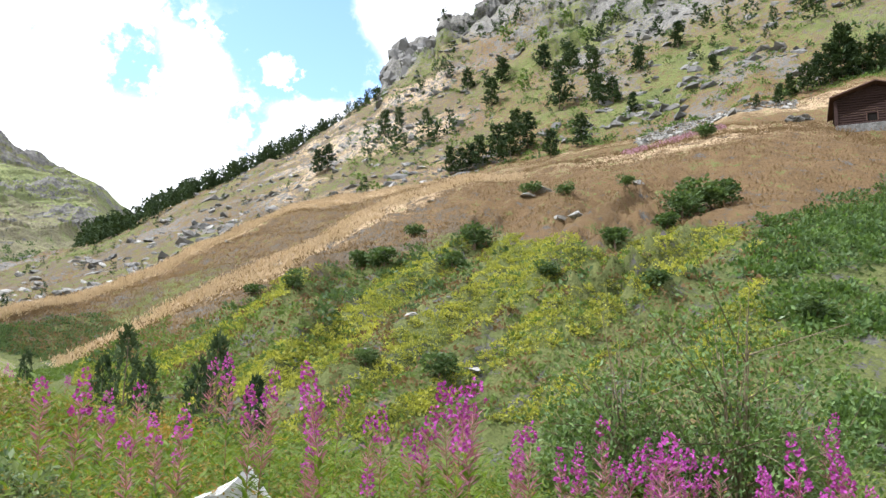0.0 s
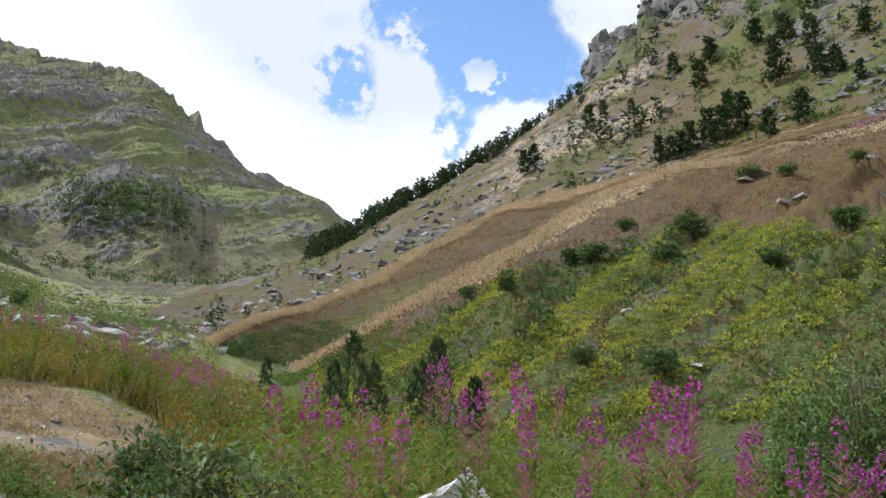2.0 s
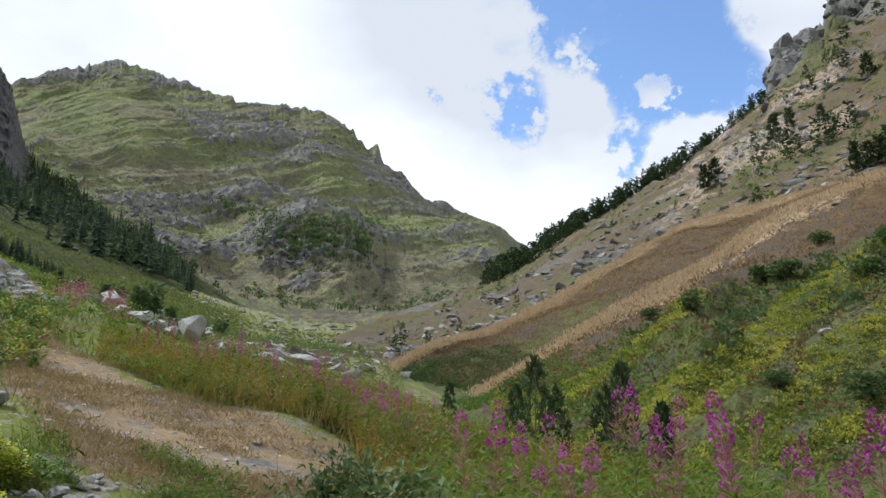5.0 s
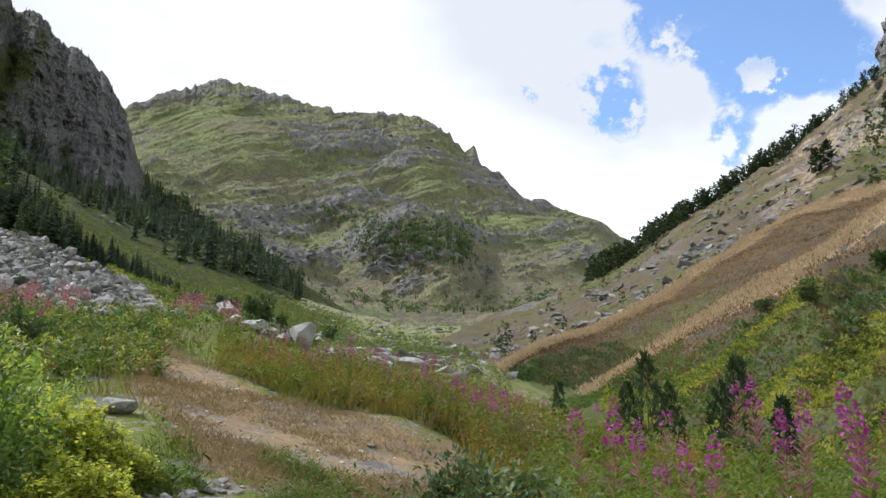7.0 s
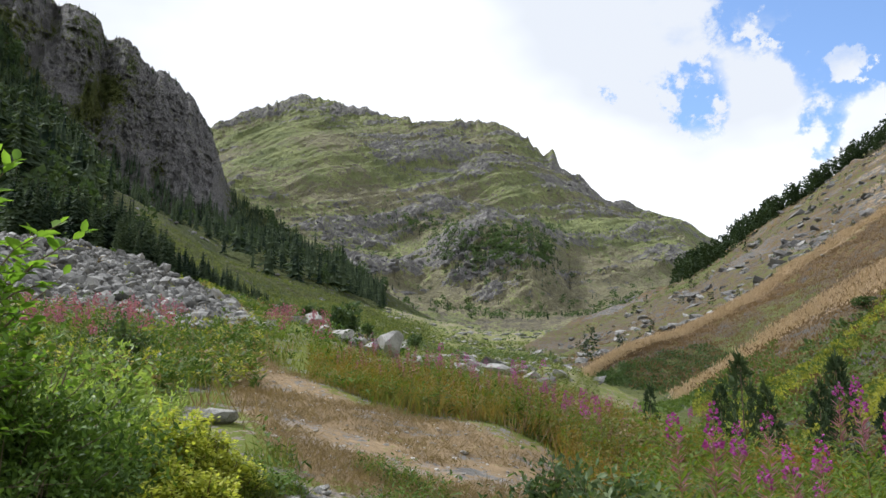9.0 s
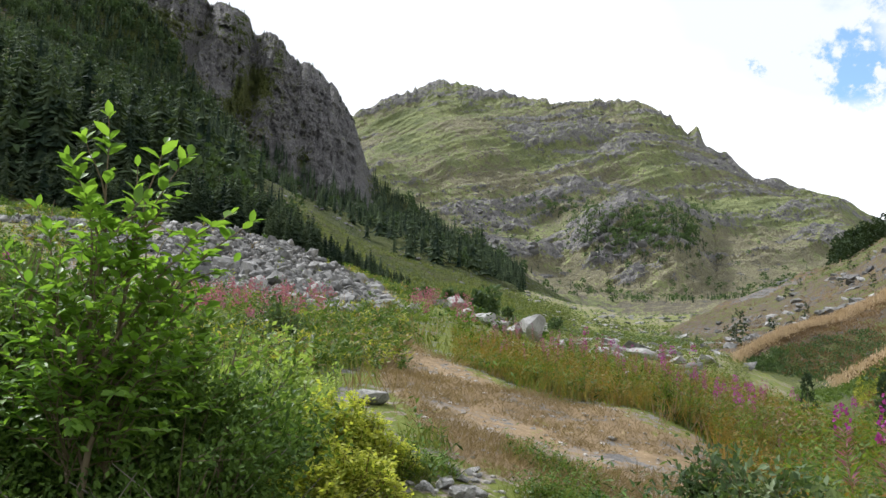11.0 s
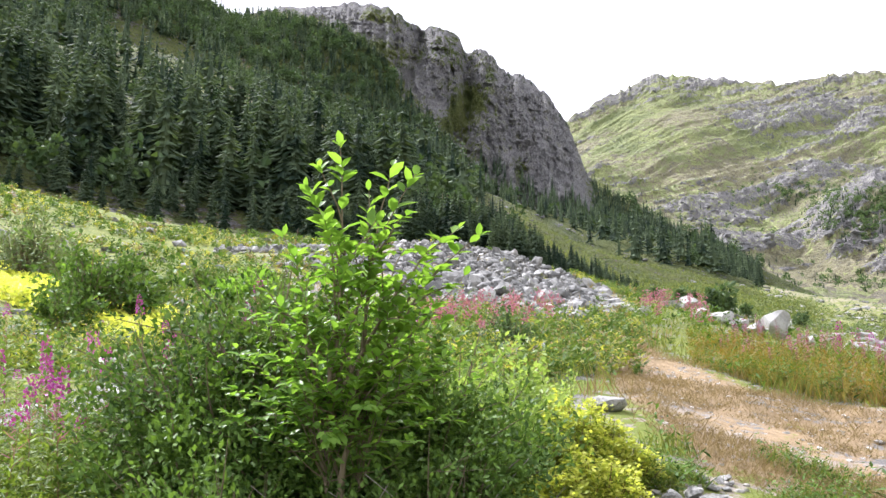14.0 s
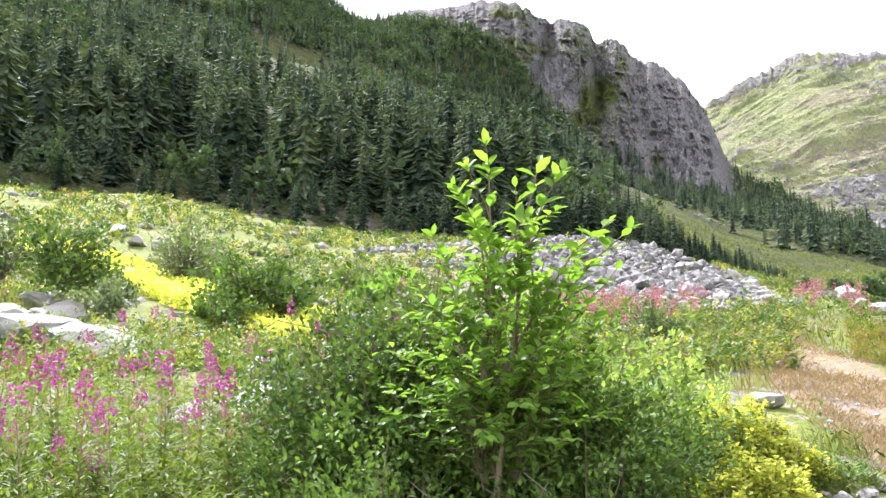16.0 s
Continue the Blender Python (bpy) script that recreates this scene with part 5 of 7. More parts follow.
def fireweed_kind(seed, rusty=False, blooms=34, low=0.8, pods=64):
    """Meshes of one fireweed a metre tall: stem, foliage, pods, flowers."""
    g = away(seed)
    bend = g.normal(size=2) * 0.05
    spine = lambda t: np.stack([bend[0] * t * t, bend[1] * t * t, t], -1)
    z = np.linspace(0, 1, 7)
    stem = Pile()
    v, q = tube(spine(z), 0.0055 * (1.1 - z), 5)
    stem.add(v, quads=q)
    n = 62
    t = g.uniform(0.08, 0.72, n)
    a = np.arange(n) * 2.4 + g.uniform(-.3, .3, n)
    d = np.stack([np.cos(a), np.sin(a), g.uniform(0.1, 0.9, n)], -1)
    leaf = Pile()
    v, f = cards(spine(t), d, np.tile([0.0, 0, 1], (n, 1)), g.uniform(0.07, 0.13, n) * (1.15 - 0.5 * t), 0.02, 0.15, 0.4)
    leaf.add(v, f)
    m = pods
    t = g.uniform(0.6, 0.86, m)
    a = g.uniform(0, 6.3, m)
    d = np.stack([np.cos(a), np.sin(a), g.uniform(0.5, 1.1, m)], -1)
    pod = Pile()
    v, f = cards(spine(t), d, g.normal(size=(m, 3)), g.uniform(0.045, 0.085, m), 0.006, 0.2)
    pod.add(v, f)
    flower = Pile()
    n = 7 if rusty else blooms
    t = np.sort(g.uniform(low, 1.0, n))
    wide = 0.03 * (1.0 - 0.72 * ((t - low) / (1 - low)) ** 1.5)
    a = np.arange(n) * 2.4
    c = spine(t) + np.stack([np.cos(a) * wide, np.sin(a) * wide, 0 * a + 0.01], -1)
    for k in range(4):
        d = np.stack([np.cos(a + k * 1.57) * 0.5 + np.cos(a) * 0.6, np.sin(a + k * 1.57) * 0.5 + np.sin(a) * 0.6, 0.6 * np.sin(k * 1.57 + a)], -1) + g.normal(size=(n, 3)) * 0.2
        v, f = cards(c, d, g.normal(size=(n, 3)), 0.017 * (1.25 - 0.7 * (t - low) / (1 - low)), 0.017, 0.1, 0.6)
        flower.add(v, f)
    return (stem.mesh("stem", M_STEM, True), leaf.mesh("foliage", M_RUSTLEAF if rusty else M_FIRELEAF), pod.mesh("seed_head", M_POD), flower.mesh("flower_spike", M_PETAL))


def fireweed(meshes, label, group):
    ob = thing("fireweed", label, "flower", group=group)
    for name, me in zip(("stem", "foliage", "seed_head", "flower_spike"), meshes):
        part(name, me, ob)
    return ob


def plant_row(spots, kinds, label, group, g):
    made = []
    for i, (b, d, h) in enumerate(spots):
        at = ground_at(b, d)[0]
        m = pose(at[0], at[1], at[2] - 0.02, g.normal() * 3, g.normal() * 3, g.uniform(0, 360))
        if i < len(kinds):
            ob = fireweed(kinds[i], label, group)
            made.append(ob)
        else:
            ob = copy_thing(made[i % len(kinds)], m)
        ob.matrix_world = m @ Matrix.Diagonal((h * 1.05, h * 1.05, h, 1))


g = away(41)
green_kinds = [fireweed_kind(400 + k, False, (30, 20, 14, 26, 10, 30, 16)[k], (0.8, 0.84, 0.88, 0.83, 0.91, 0.82, 0.86)[k]) for k in range(7)]
small_kinds = [fireweed_kind(410 + k, False, (24, 16, 20, 26, 12, 20)[k], (0.83, 0.87, 0.85, 0.82, 0.89, 0.85)[k], 12) for k in range(6)]
rusty_kinds = [fireweed_kind(420 + k, True) for k in range(3)]
TOPS = [(21.1, 2.9), (15.4, 0.8), (13.9, 3.7), (12.4, 4.1), (9.7, 3.3), (5.6, 3.9), (5.9, 2.4), (2.9, 0.9), (0.8, 0.9), (3.4, 0.4), (-2.0, 2.4), (-2.5, 2.7), (-3.2, 2.2), (-4.0, 2.6), (-3.5, 0.6), (-1.8, 0.5), (-6.9, -0.1), (-6.2, -0.6), (-11.6, 0.4), (-11.2, -1.2), (-13.7, 0.0), (-14.3, -1.4), (-16.4, -1.0), (-15.8, -1.6), (-17.2, -1.5), (-18.8, -1.8), (-24.0, 0.9), (-24.6, 0.3), (-23.4, -0.5), (3.5, -2.9), (17.5, -1.0), (15.5, 0.3), (15.8, -2.0), (-0.6, -0.6), (0.4, -0.8), (-8.6, -1.7), (-9.6, -2.4), (-12.6, -2.2), (-21.6, -2.4), (-25.5, -1.8), (-27, -1.0), (-22.6, -2.9), (-20.4, -2.8), (-26.4, -2.8), (10.4, 2.2), (11.2, 2.0), (18.2, 2.2), (19.5, 1.6), (23.0, 2.6), (-5.4, -1.4), (7.2, 1.0), (6.6, -0.6), (8.4, -1.2)]
spots = []
for b, e in TOPS:
    best = min((abs(EYE + d * math.tan(radians(e)) - ground_at(b, d)[0][2] - 1.15) + g.uniform(0, 0.25), d) for d in np.arange(4.0, 7.6, 0.2))[1]
    spots.append((b, best, float(np.clip(EYE + best * math.tan(radians(e)) - ground_at(b, best)[0][2], 0.55, 1.6))))
for _ in range(22):
    b, d = g.uniform(-30, -8), g.uniform(3.8, 5.6)
    spots.append((b, d, g.uniform(0.75, 1.0)))
plant_row(spots, green_kinds, "tall fireweed with magenta flowers and pink seed pods", "fireweed by the viewpoint", g)
TOPS = [(98.3, 0.8), (96.7, 3.4), (93.7, -1.0), (92.6, -0.7), (90.3, -1.0), (95.2, 0.5), (92.8, 2.0), (91.7, 2.7), (98.1, 4.4), (96.6, 6.7), (94.6, 6.3), (93.4, 6.5), (92.3, 7.4), (89.4, 5.6), (89.2, 4.4), (86.9, 6.1), (87.4, 3.9), (87.1, 3.6), (85.4, 2.5), (84.4, 6.7), (83.1, 5.6), (81.9, 8.8), (80.9, 6.6), (79.8, 7.4), (79.8, 5.7), (78.3, 4.4), (77.0, 5.9), (75.0, 8.6), (74.8, 10.1), (90.3, 3.1), (95.0, 4.7), (90.8, 8.0), (89.1, 7.8), (99.2, 2.2), (97.4, 5.0), (95.8, 5.6), (93.9, 3.9), (88.3, 2.6), (86.4, 4.6), (98.9, 5.8), (94.2, 1.6), (84.9, 4.4)]
spots = []
for b, e in TOPS:
    best = min((abs(EYE + d * math.tan(radians(e)) - ground_at(*aside(LAST, b, d))[0][2] - 0.8) + g.uniform(0, 0.2), d) for d in np.arange(3.5, 8.0, 0.2))[1]
    spots.append((*aside(LAST, b, best), float(np.clip(EYE + best * math.tan(radians(e)) - ground_at(*aside(LAST, b, best))[0][2], 0.45, 1.3))))
for _ in range(40):
    b, d = g.uniform(81, 103), g.uniform(3.6, 7.5)
    spots.append((*aside(LAST, b, d), g.uniform(0.5, 0.8)))
plant_row(spots, small_kinds, "fireweed with bright magenta flower spikes in lush herbs", "fireweed among the boulders", g)
spots = [(b + g.uniform(-1.3, 1.3), g.uniform(11.0, 15.5) - 0.02 * (b - 38) ** 2, g.uniform(0.4, 0.78)) for b in np.repeat(np.arange(27, 45, 0.53), 3)]
plant_row([(b, max(d, float(np.interp(b, *FAR_SIDE.T)) + g.uniform(0.6, 2.5)), h) for b, d, h in spots], rusty_kinds, "fading fireweed with rusty leaves beside the track", "rusty fireweed by the track", g)


spots = []
for b, e in ((33.4, 4.0), (30.1, 3.5), (28.8, 3.4), (29.4, 3.8), (30.8, 3.3), (35.7, 3.5), (27.9, 3.1), (25.7, 3.4), (31.6, 3.5), (32.6, 3.9), (33.3, 4.0), (29.9, 2.8), (28.5, 2.7), (22.8, 2.5), (36.5, 3.6), (38.2, 3.9)):
    for _ in range(2):
        bb, h = b + g.uniform(-0.5, 0.5), g.uniform(0.6, 0.95)
        d = min(np.arange(float(np.interp(bb, *FAR_SIDE.T)) + 0.6, 16, 0.25), key=lambda x: abs(ground_at(bb, x)[0][2] + h - EYE - x * math.tan(radians(e))))
        spots.append((bb, d, h))
plant_row(spots, small_kinds, "pink fireweed standing in the rough grass by the track", "pink fireweed by the track", g)


def shrub(name, b, d, width, height, count, size, material, label, category="shrub", seed=0, lean=0.0, hollow=0.35, group="", clear=0.05, fine=True):
    """A shrub of many twigs with leaves along them; parts: branches and foliage."""
    q = away(seed)
    at = ground_at(b, d)[0]
    ob = thing(name, label, category, at, group)
    wood, leaf = Pile(), Pile()
    twigs = max(7, int(10 + width * 9))
    per = max(8, count // (twigs * 3))
    for k in range(twigs):
        a = q.uniform(0, 6.3)
        reach = width / 2 * q.uniform(0.2, 1.0)
        top = height * q.uniform(0.6, 1.0) * (1 - 0.45 * (2 * reach / width) ** 2)
        t = np.linspace(0, 1, 6)
        tip = np.array([np.cos(a) * reach, np.sin(a) * reach, top])
        path = np.stack([tip[0] * t ** 1.3, tip[1] * t ** 1.3, tip[2] * t], -1) + np.cumsum(q.normal(size=(6, 3)) * 0.012 * height, 0) * t[:, None]
        v, f = tube(path, (0.004 + 0.006 * height) * (1.1 - t), 4)
        wood.add(v, quads=f)
        for s in range(3):
            t0 = q.uniform(0.25, 0.8)
            base = np.array([np.interp(t0, t, path[:, j]) for j in range(3)])
            sd = unit(np.array([np.cos(a), np.sin(a), 0.6]) + q.normal(size=3) * 0.8)
            ln = height * q.uniform(0.2, 0.42)
            sp = base + np.linspace(0, 1, 4)[:, None] * sd * ln
            v, f = tube(sp, 0.0025 * height * np.array([1.2, 1.0, 0.8, 0.5]), 3)
            wood.add(v, quads=f)
            u = q.uniform(0.1, 1.05, per)
            P = base + u[:, None] * sd * ln + q.normal(size=(per, 3)) * 0.05 * height
            keep = P[:, 2] > clear * height
            P = P[keep]
            D = sd * 0.6 + q.normal(size=P.shape) * 0.8 + np.array([0, 0, 0.15])
            v, f = cards(P, D, q.normal(size=P.shape) * 0.6 + np.array([0, 0, 1.0]), q.uniform(0.7, 1.3, len(P)) * size, q.uniform(0.45, 0.65, len(P)) * size, 0.15)
            leaf.add(v, f)
    part("branchwork", wood.mesh("branchwork", M_TWIG, True), ob)
    part("foliage", leaf.mesh("foliage", material), ob)
    return ob


# the willow by the viewpoint
def willow():
    q = away(61)
    b0, d0 = aside(LAST, 67.6, 3.25)
    root = ground_at(b0, d0)[0]
    ob = thing("willow", "young goat willow with bright green leaves and two thin stems", "bush", root)
    place = lambda b, e, d=3.2: polar(b, d, EYE + d * math.tan(radians(e))) + np.array([*LAST, 0.0]) - root
    wood, leaf, fine = Pile(), Pile(), Pile()

    def shoot(start, tip, radius, wobble=0.02):
        t = np.linspace(0, 1, 9)[:, None]
        mid = np.array([0, 0, 0.12]) * np.linalg.norm(tip - start)
        path = start * (1 - t) + tip * t + mid * np.sin(t * np.pi) * 0.5 + np.cumsum(q.normal(size=(9, 3)), 0) * wobble * 0.4 * np.sin(t * np.pi)
        v, f = tube(path, radius * (1.05 - 0.85 * t[:, 0]), 6)
        wood.add(v, quads=f)
        return path

    def dress(path, n, size, start=0.15, big=True):
        nonlocal leaf
        t = np.sort(q.uniform(start, 1.0, n))
        P = np.stack([np.interp(t * 8, np.arange(9), path[:, j]) for j in range(3)], -1)
        way = unit(path[-1] - path[-3])
        a = np.arange(n) * 2.4 + q.uniform(0, 6)
        out = np.stack([np.cos(a), np.sin(a), 0 * a], -1)
        D = out * (1.0 - 0.45 * (t[:, None] > 0.93)) + way * q.uniform(0.45, 1.1, (n, 1))
        L = size * q.uniform(0.75, 1.2, n) * (1.0 - 0.25 * (t > 0.95))
        U = np.array([0, 0, 1.0]) + q.normal(size=(n, 3)) * 0.25 - out * 0.3
        v, f3, f4 = leaves(P, D, U, L, L * q.uniform(0.5, 0.64, n), 0.14)
        leaf.add(v, f3, f4)

    fork_a = place(67.2, 2.0)
    fork_b = place(69.4, 1.4)
    shoot(np.array([0.0, 0, -0.03]), fork_a, 0.022, 0.05)
    shoot(np.array([0.06, 0.02, -0.03]), fork_b, 0.016, 0.06)
    tips = [(69.1, 19.5, 3.2), (65.4, 17.9, 3.25), (63.7, 17.4, 3.15), (71.4, 16.6, 3.2), (60.5, 13.9, 3.1), (59.2, 13.4, 3.15), (72.8, 13.3, 3.3), (67.0, 16.3, 3.35), (69.9, 14.2, 3.0), (62.4, 13.0, 3.3), (66.2, 14.5, 3.05), (74.4, 10.6, 3.2), (60.4, 10.6, 3.3), (64.5, 12.4, 3.4)]
    for i, (b, e, d) in enumerate(tips):
        start = fork_a if i % 2 else fork_b
        p = shoot(start + q.normal(size=3) * 0.02, place(b, e, d), 0.008, 0.03)
        dress(p, 24 if i < 6 else 20, 0.078 if i < 6 else 0.068, 0.34)
        for _ in range(3):
            k = q.integers(2, 6)
            side = unit(p[k] - p[0] + q.normal(size=3) * 0.55)
            dress(shoot(p[k], p[k] + side * q.uniform(0.12, 0.28), 0.004, 0.01), 9, 0.055, 0.2)
    for n in range(74):
        b, e = q.uniform(60.5, 76), q.uniform(-0.5, 12.0)
        if abs(b - 68) > 8.5 - 0.35 * (e - 3.5):
            continue
        start = (fork_a if n % 2 else fork_b) * np.array([0.95, 0.95, q.uniform(0.6, 1.0)])
        dress(shoot(start, place(b, e, q.uniform(2.85, 3.3)), 0.003, 0.04), 24, 0.05, 0.2)
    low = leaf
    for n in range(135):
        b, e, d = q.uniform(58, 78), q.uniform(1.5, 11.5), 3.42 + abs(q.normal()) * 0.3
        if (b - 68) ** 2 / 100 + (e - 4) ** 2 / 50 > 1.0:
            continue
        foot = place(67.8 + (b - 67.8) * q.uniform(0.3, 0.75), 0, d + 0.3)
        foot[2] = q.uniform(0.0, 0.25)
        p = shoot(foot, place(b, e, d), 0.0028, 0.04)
        # Two shoots in three take the darker leaf, shade put into colour.
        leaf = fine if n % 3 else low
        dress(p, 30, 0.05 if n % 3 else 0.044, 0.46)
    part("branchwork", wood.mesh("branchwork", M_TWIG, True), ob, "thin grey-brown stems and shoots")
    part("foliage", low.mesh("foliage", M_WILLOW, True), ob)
    part("lower_foliage", fine.mesh("lower_foliage", M_UNDER, True), ob, "lower leaves coloured darker to stand for shade")


willow()
# undergrowth round the willow; M_SUNNY has sunlight in its colour, M_UNDER shade
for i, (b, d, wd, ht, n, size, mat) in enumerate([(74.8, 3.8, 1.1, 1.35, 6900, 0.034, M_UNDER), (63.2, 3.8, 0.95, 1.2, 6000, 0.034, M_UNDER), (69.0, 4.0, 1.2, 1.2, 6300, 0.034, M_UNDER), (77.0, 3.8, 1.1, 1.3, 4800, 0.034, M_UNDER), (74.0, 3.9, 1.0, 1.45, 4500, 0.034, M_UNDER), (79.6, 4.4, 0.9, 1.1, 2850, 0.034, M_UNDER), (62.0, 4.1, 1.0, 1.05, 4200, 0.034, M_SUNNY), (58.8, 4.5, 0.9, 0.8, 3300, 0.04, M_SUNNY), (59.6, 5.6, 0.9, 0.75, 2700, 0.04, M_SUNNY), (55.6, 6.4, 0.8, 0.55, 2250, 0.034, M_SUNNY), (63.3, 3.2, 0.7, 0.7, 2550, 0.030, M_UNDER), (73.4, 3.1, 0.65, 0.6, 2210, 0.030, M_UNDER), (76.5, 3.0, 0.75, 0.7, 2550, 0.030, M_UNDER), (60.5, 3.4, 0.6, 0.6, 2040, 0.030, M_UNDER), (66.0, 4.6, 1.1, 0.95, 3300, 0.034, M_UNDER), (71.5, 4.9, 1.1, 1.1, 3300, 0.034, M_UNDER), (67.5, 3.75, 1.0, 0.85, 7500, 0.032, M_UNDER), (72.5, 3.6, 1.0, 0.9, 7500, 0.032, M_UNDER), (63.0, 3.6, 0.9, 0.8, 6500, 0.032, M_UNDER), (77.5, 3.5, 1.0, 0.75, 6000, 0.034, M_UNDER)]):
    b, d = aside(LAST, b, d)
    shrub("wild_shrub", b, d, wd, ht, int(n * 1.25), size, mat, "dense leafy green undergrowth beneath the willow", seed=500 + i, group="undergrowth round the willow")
M_DEAD = surface("dead_twigs", lambda n: n.mix(n.noise(n.add("ShaderNodeTexCoord").outputs["Object"], 9.0, 4.0), (0.11, 0.095, 0.08), (0.27, 0.245, 0.215)), 0.85, 0.15)


def dead_brush(b, d, width, seed):
    """A tangle of dead grey twigs on the ground."""
    q = away(seed)
    ob = thing("dead_brush", "tangle of dead grey twigs under the willow", "twigs", ground_at(b, d)[0], "dead brush under the willow")
    pile = Pile()
    for _ in range(46):
        a = q.uniform(0, 6.3)
        start = np.array([q.uniform(-0.5, 0.5) * width, q.uniform(-0.3, 0.3) * width, q.uniform(0.0, 0.15)])
        tip = start + np.array([np.cos(a), np.sin(a), q.uniform(0.1, 0.9)]) * q.uniform(0.2, 0.5)
        t = np.linspace(0, 1, 5)[:, None]
        v, f = tube(start * (1 - t) + tip * t + np.cumsum(q.normal(size=(5, 3)) * 0.012, 0), 0.0045 * (1.1 - 0.8 * t[:, 0]), 4)
        pile.add(v, quads=f)
    part("branchwork", pile.mesh("branchwork", M_DEAD), ob)


for i, (b, d) in enumerate([(64.2, 3.15), (61.6, 3.3), (70.6, 3.2)]):
    dead_brush(*aside(LAST, b, d), 0.55, 560 + i)
# bushes up the meadow
for i, (b, d, wd, ht, n, size, mat, lab) in enumerate([(96.2, 17, 1.9, 2.3, 2200, 0.12, M_UNDER, "pale leafy bush"), (99.3, 24, 1.6, 2.4, 900, 0.15, M_SHRUB, "dark young spruce-like bush"), (89.0, 26, 2.4, 2.6, 2200, 0.13, M_GREYLEAF, "silvery willow bush"), (85.2, 14, 1.6, 1.8, 2400, 0.10, M_UNDER, "leafy bush with rusty tips"), (83.2, 14.5, 1.3, 1.5, 1700, 0.10, M_UNDER, "leafy green bush"), (86.6, 13, 1.2, 0.9, 1200, 0.09, M_UNDER, "low leafy bush"), (75.9, 8.0, 1.1, 1.2, 1700, 0.07, M_BROAD, "bright green bush"), (78.6, 11, 1.4, 1.0, 1300, 0.09, M_BROAD, "bright green low bush"), (58.1, 11.5, 0.75, 0.85, 1100, 0.06, M_SHRUB, "dark green bush by the track"), (94.0, 14, 1.3, 0.9, 1100, 0.09, M_GREYLEAF, "pale herb clump"), (92.8, 19, 1.1, 1.0, 900, 0.1, M_SHRUB, "small dark bush"), (81.5, 20, 2.0, 1.0, 1100, 0.13, M_BROAD, "low green bush"), (73.0, 17, 2.0, 1.1, 1200, 0.12, M_BROAD, "low green bush"), (69.5, 20, 1.6, 0.8, 800, 0.12, M_BROAD, "low green bush"), (86.5, 30, 2.6, 1.4, 1200, 0.16, M_BROAD, "low green bush"), (78.5, 30, 2.5, 1.2, 1100, 0.16, M_BROAD, "low green bush")]):
    b, d = aside(LAST, b, d)
    shrub("meadow_bush", b, d, wd, ht, n, size, mat, lab + " growing between the meadow boulders", seed=540 + i, group="bushes up the meadow")
q = away(58)
for i in range(20):
    b, d, size = q.uniform(71, 99), 13 * (36 / 13) ** q.uniform(0, 1), q.uniform(0.8, 1.7)
    foot_rise = math.degrees(math.atan2(ground_at(*aside(LAST, b, d))[0][2] - EYE, d))
    strip = float(np.interp(b, [79, 83.5, 87.5, 92, 97], [5.4, 6.0, 7.4, 9.3, 10.6]))
    if b > 78 and foot_rise < strip + 0.8 and foot_rise + math.degrees(size / d) > strip - 0.8:
        continue
    shrub("meadow_bush", *aside(LAST, b, d), size, size * q.uniform(0.5, 0.95), 1100, 0.05 + 0.0035 * d, (M_UNDER, M_BROAD, M_WILLOW)[i % 3], ("dark leafy", "mid-green leafy", "bright green leafy")[i % 3] + " bush in the sloping meadow", seed=570 + i, group="bushes up the meadow")
# yellow spurge by the track
M_SPURGE = leafy("spurge_leaves", (0.12, 0.17, 0.03), (0.30, 0.36, 0.06), 0.4)


def spurge(b, d, width, height, heads, seed, group=""):
    q = away(seed)
    ob = thing("spurge_bush", "rounded yellow-flowering spurge bush beside the track", "bush", ground_at(b, d)[0], group)
    n = heads
    a, u = q.uniform(0, 6.3, n), np.sqrt(q.uniform(0, 1, n))
    lump = 1 + 0.3 * np.sin(a * 3 + seed) + 0.2 * np.sin(a * 7 + 2 * seed)
    c = np.stack([np.cos(a) * u * width / 2 * lump, np.sin(a) * u * width / 2 * lump, height * np.sqrt(np.maximum(0.05, 1 - 0.85 * u * u)) * (0.82 + 0.2 * np.sin(9 * u * np.cos(a) + seed) * np.cos(8 * u * np.sin(a))) * q.uniform(0.6, 1.1, n)], -1)
    wood, leaf, head = Pile(), Pile(), Pile()
    for k in range(n):
        if k % 3 == 0:
            v, f = tube(np.stack([c[k] * np.array([0.3, 0.3, 0.0]), c[k] * np.array([0.75, 0.75, 0.55]), c[k]]), np.array([0.004, 0.003, 0.002]), 3)
            wood.add(v, quads=f)
    rep = lambda m: np.repeat(c, m, 0)
    P = rep(9) + q.normal(size=(n * 9, 3)) * 0.012
    v, f = cards(P, q.normal(size=P.shape) * np.array([1, 1, 0.3]) + np.array([0, 0, 0.25]), np.array([0, 0, 1.0]) + q.normal(size=P.shape) * 0.3, q.uniform(0.016, 0.034, len(P)), 0.02, 0.1)
    head.add(v, f)
    P = rep(10) * np.array([0.96, 0.96, 1]) - np.stack([0 * P[:1, 0].repeat(n * 10), 0 * P[:1, 0].repeat(n * 10), q.uniform(0.01, 0.22, n * 10)], -1)
    v, f = cards(P, q.normal(size=P.shape) + np.array([0, 0, 0.5]), q.normal(size=P.shape) * 0.4 + np.array([0, 0, 1.0]), q.uniform(0.03, 0.05, len(P)), 0.012, 0.1)
    leaf.add(v, f)
    part("stemwork", wood.mesh("stemwork", M_STEM), ob)
    part("foliage", leaf.mesh("foliage", M_SPURGE), ob)
    part("bloom", head.mesh("bloom", M_YELLOW), ob, "flat yellow flower heads")


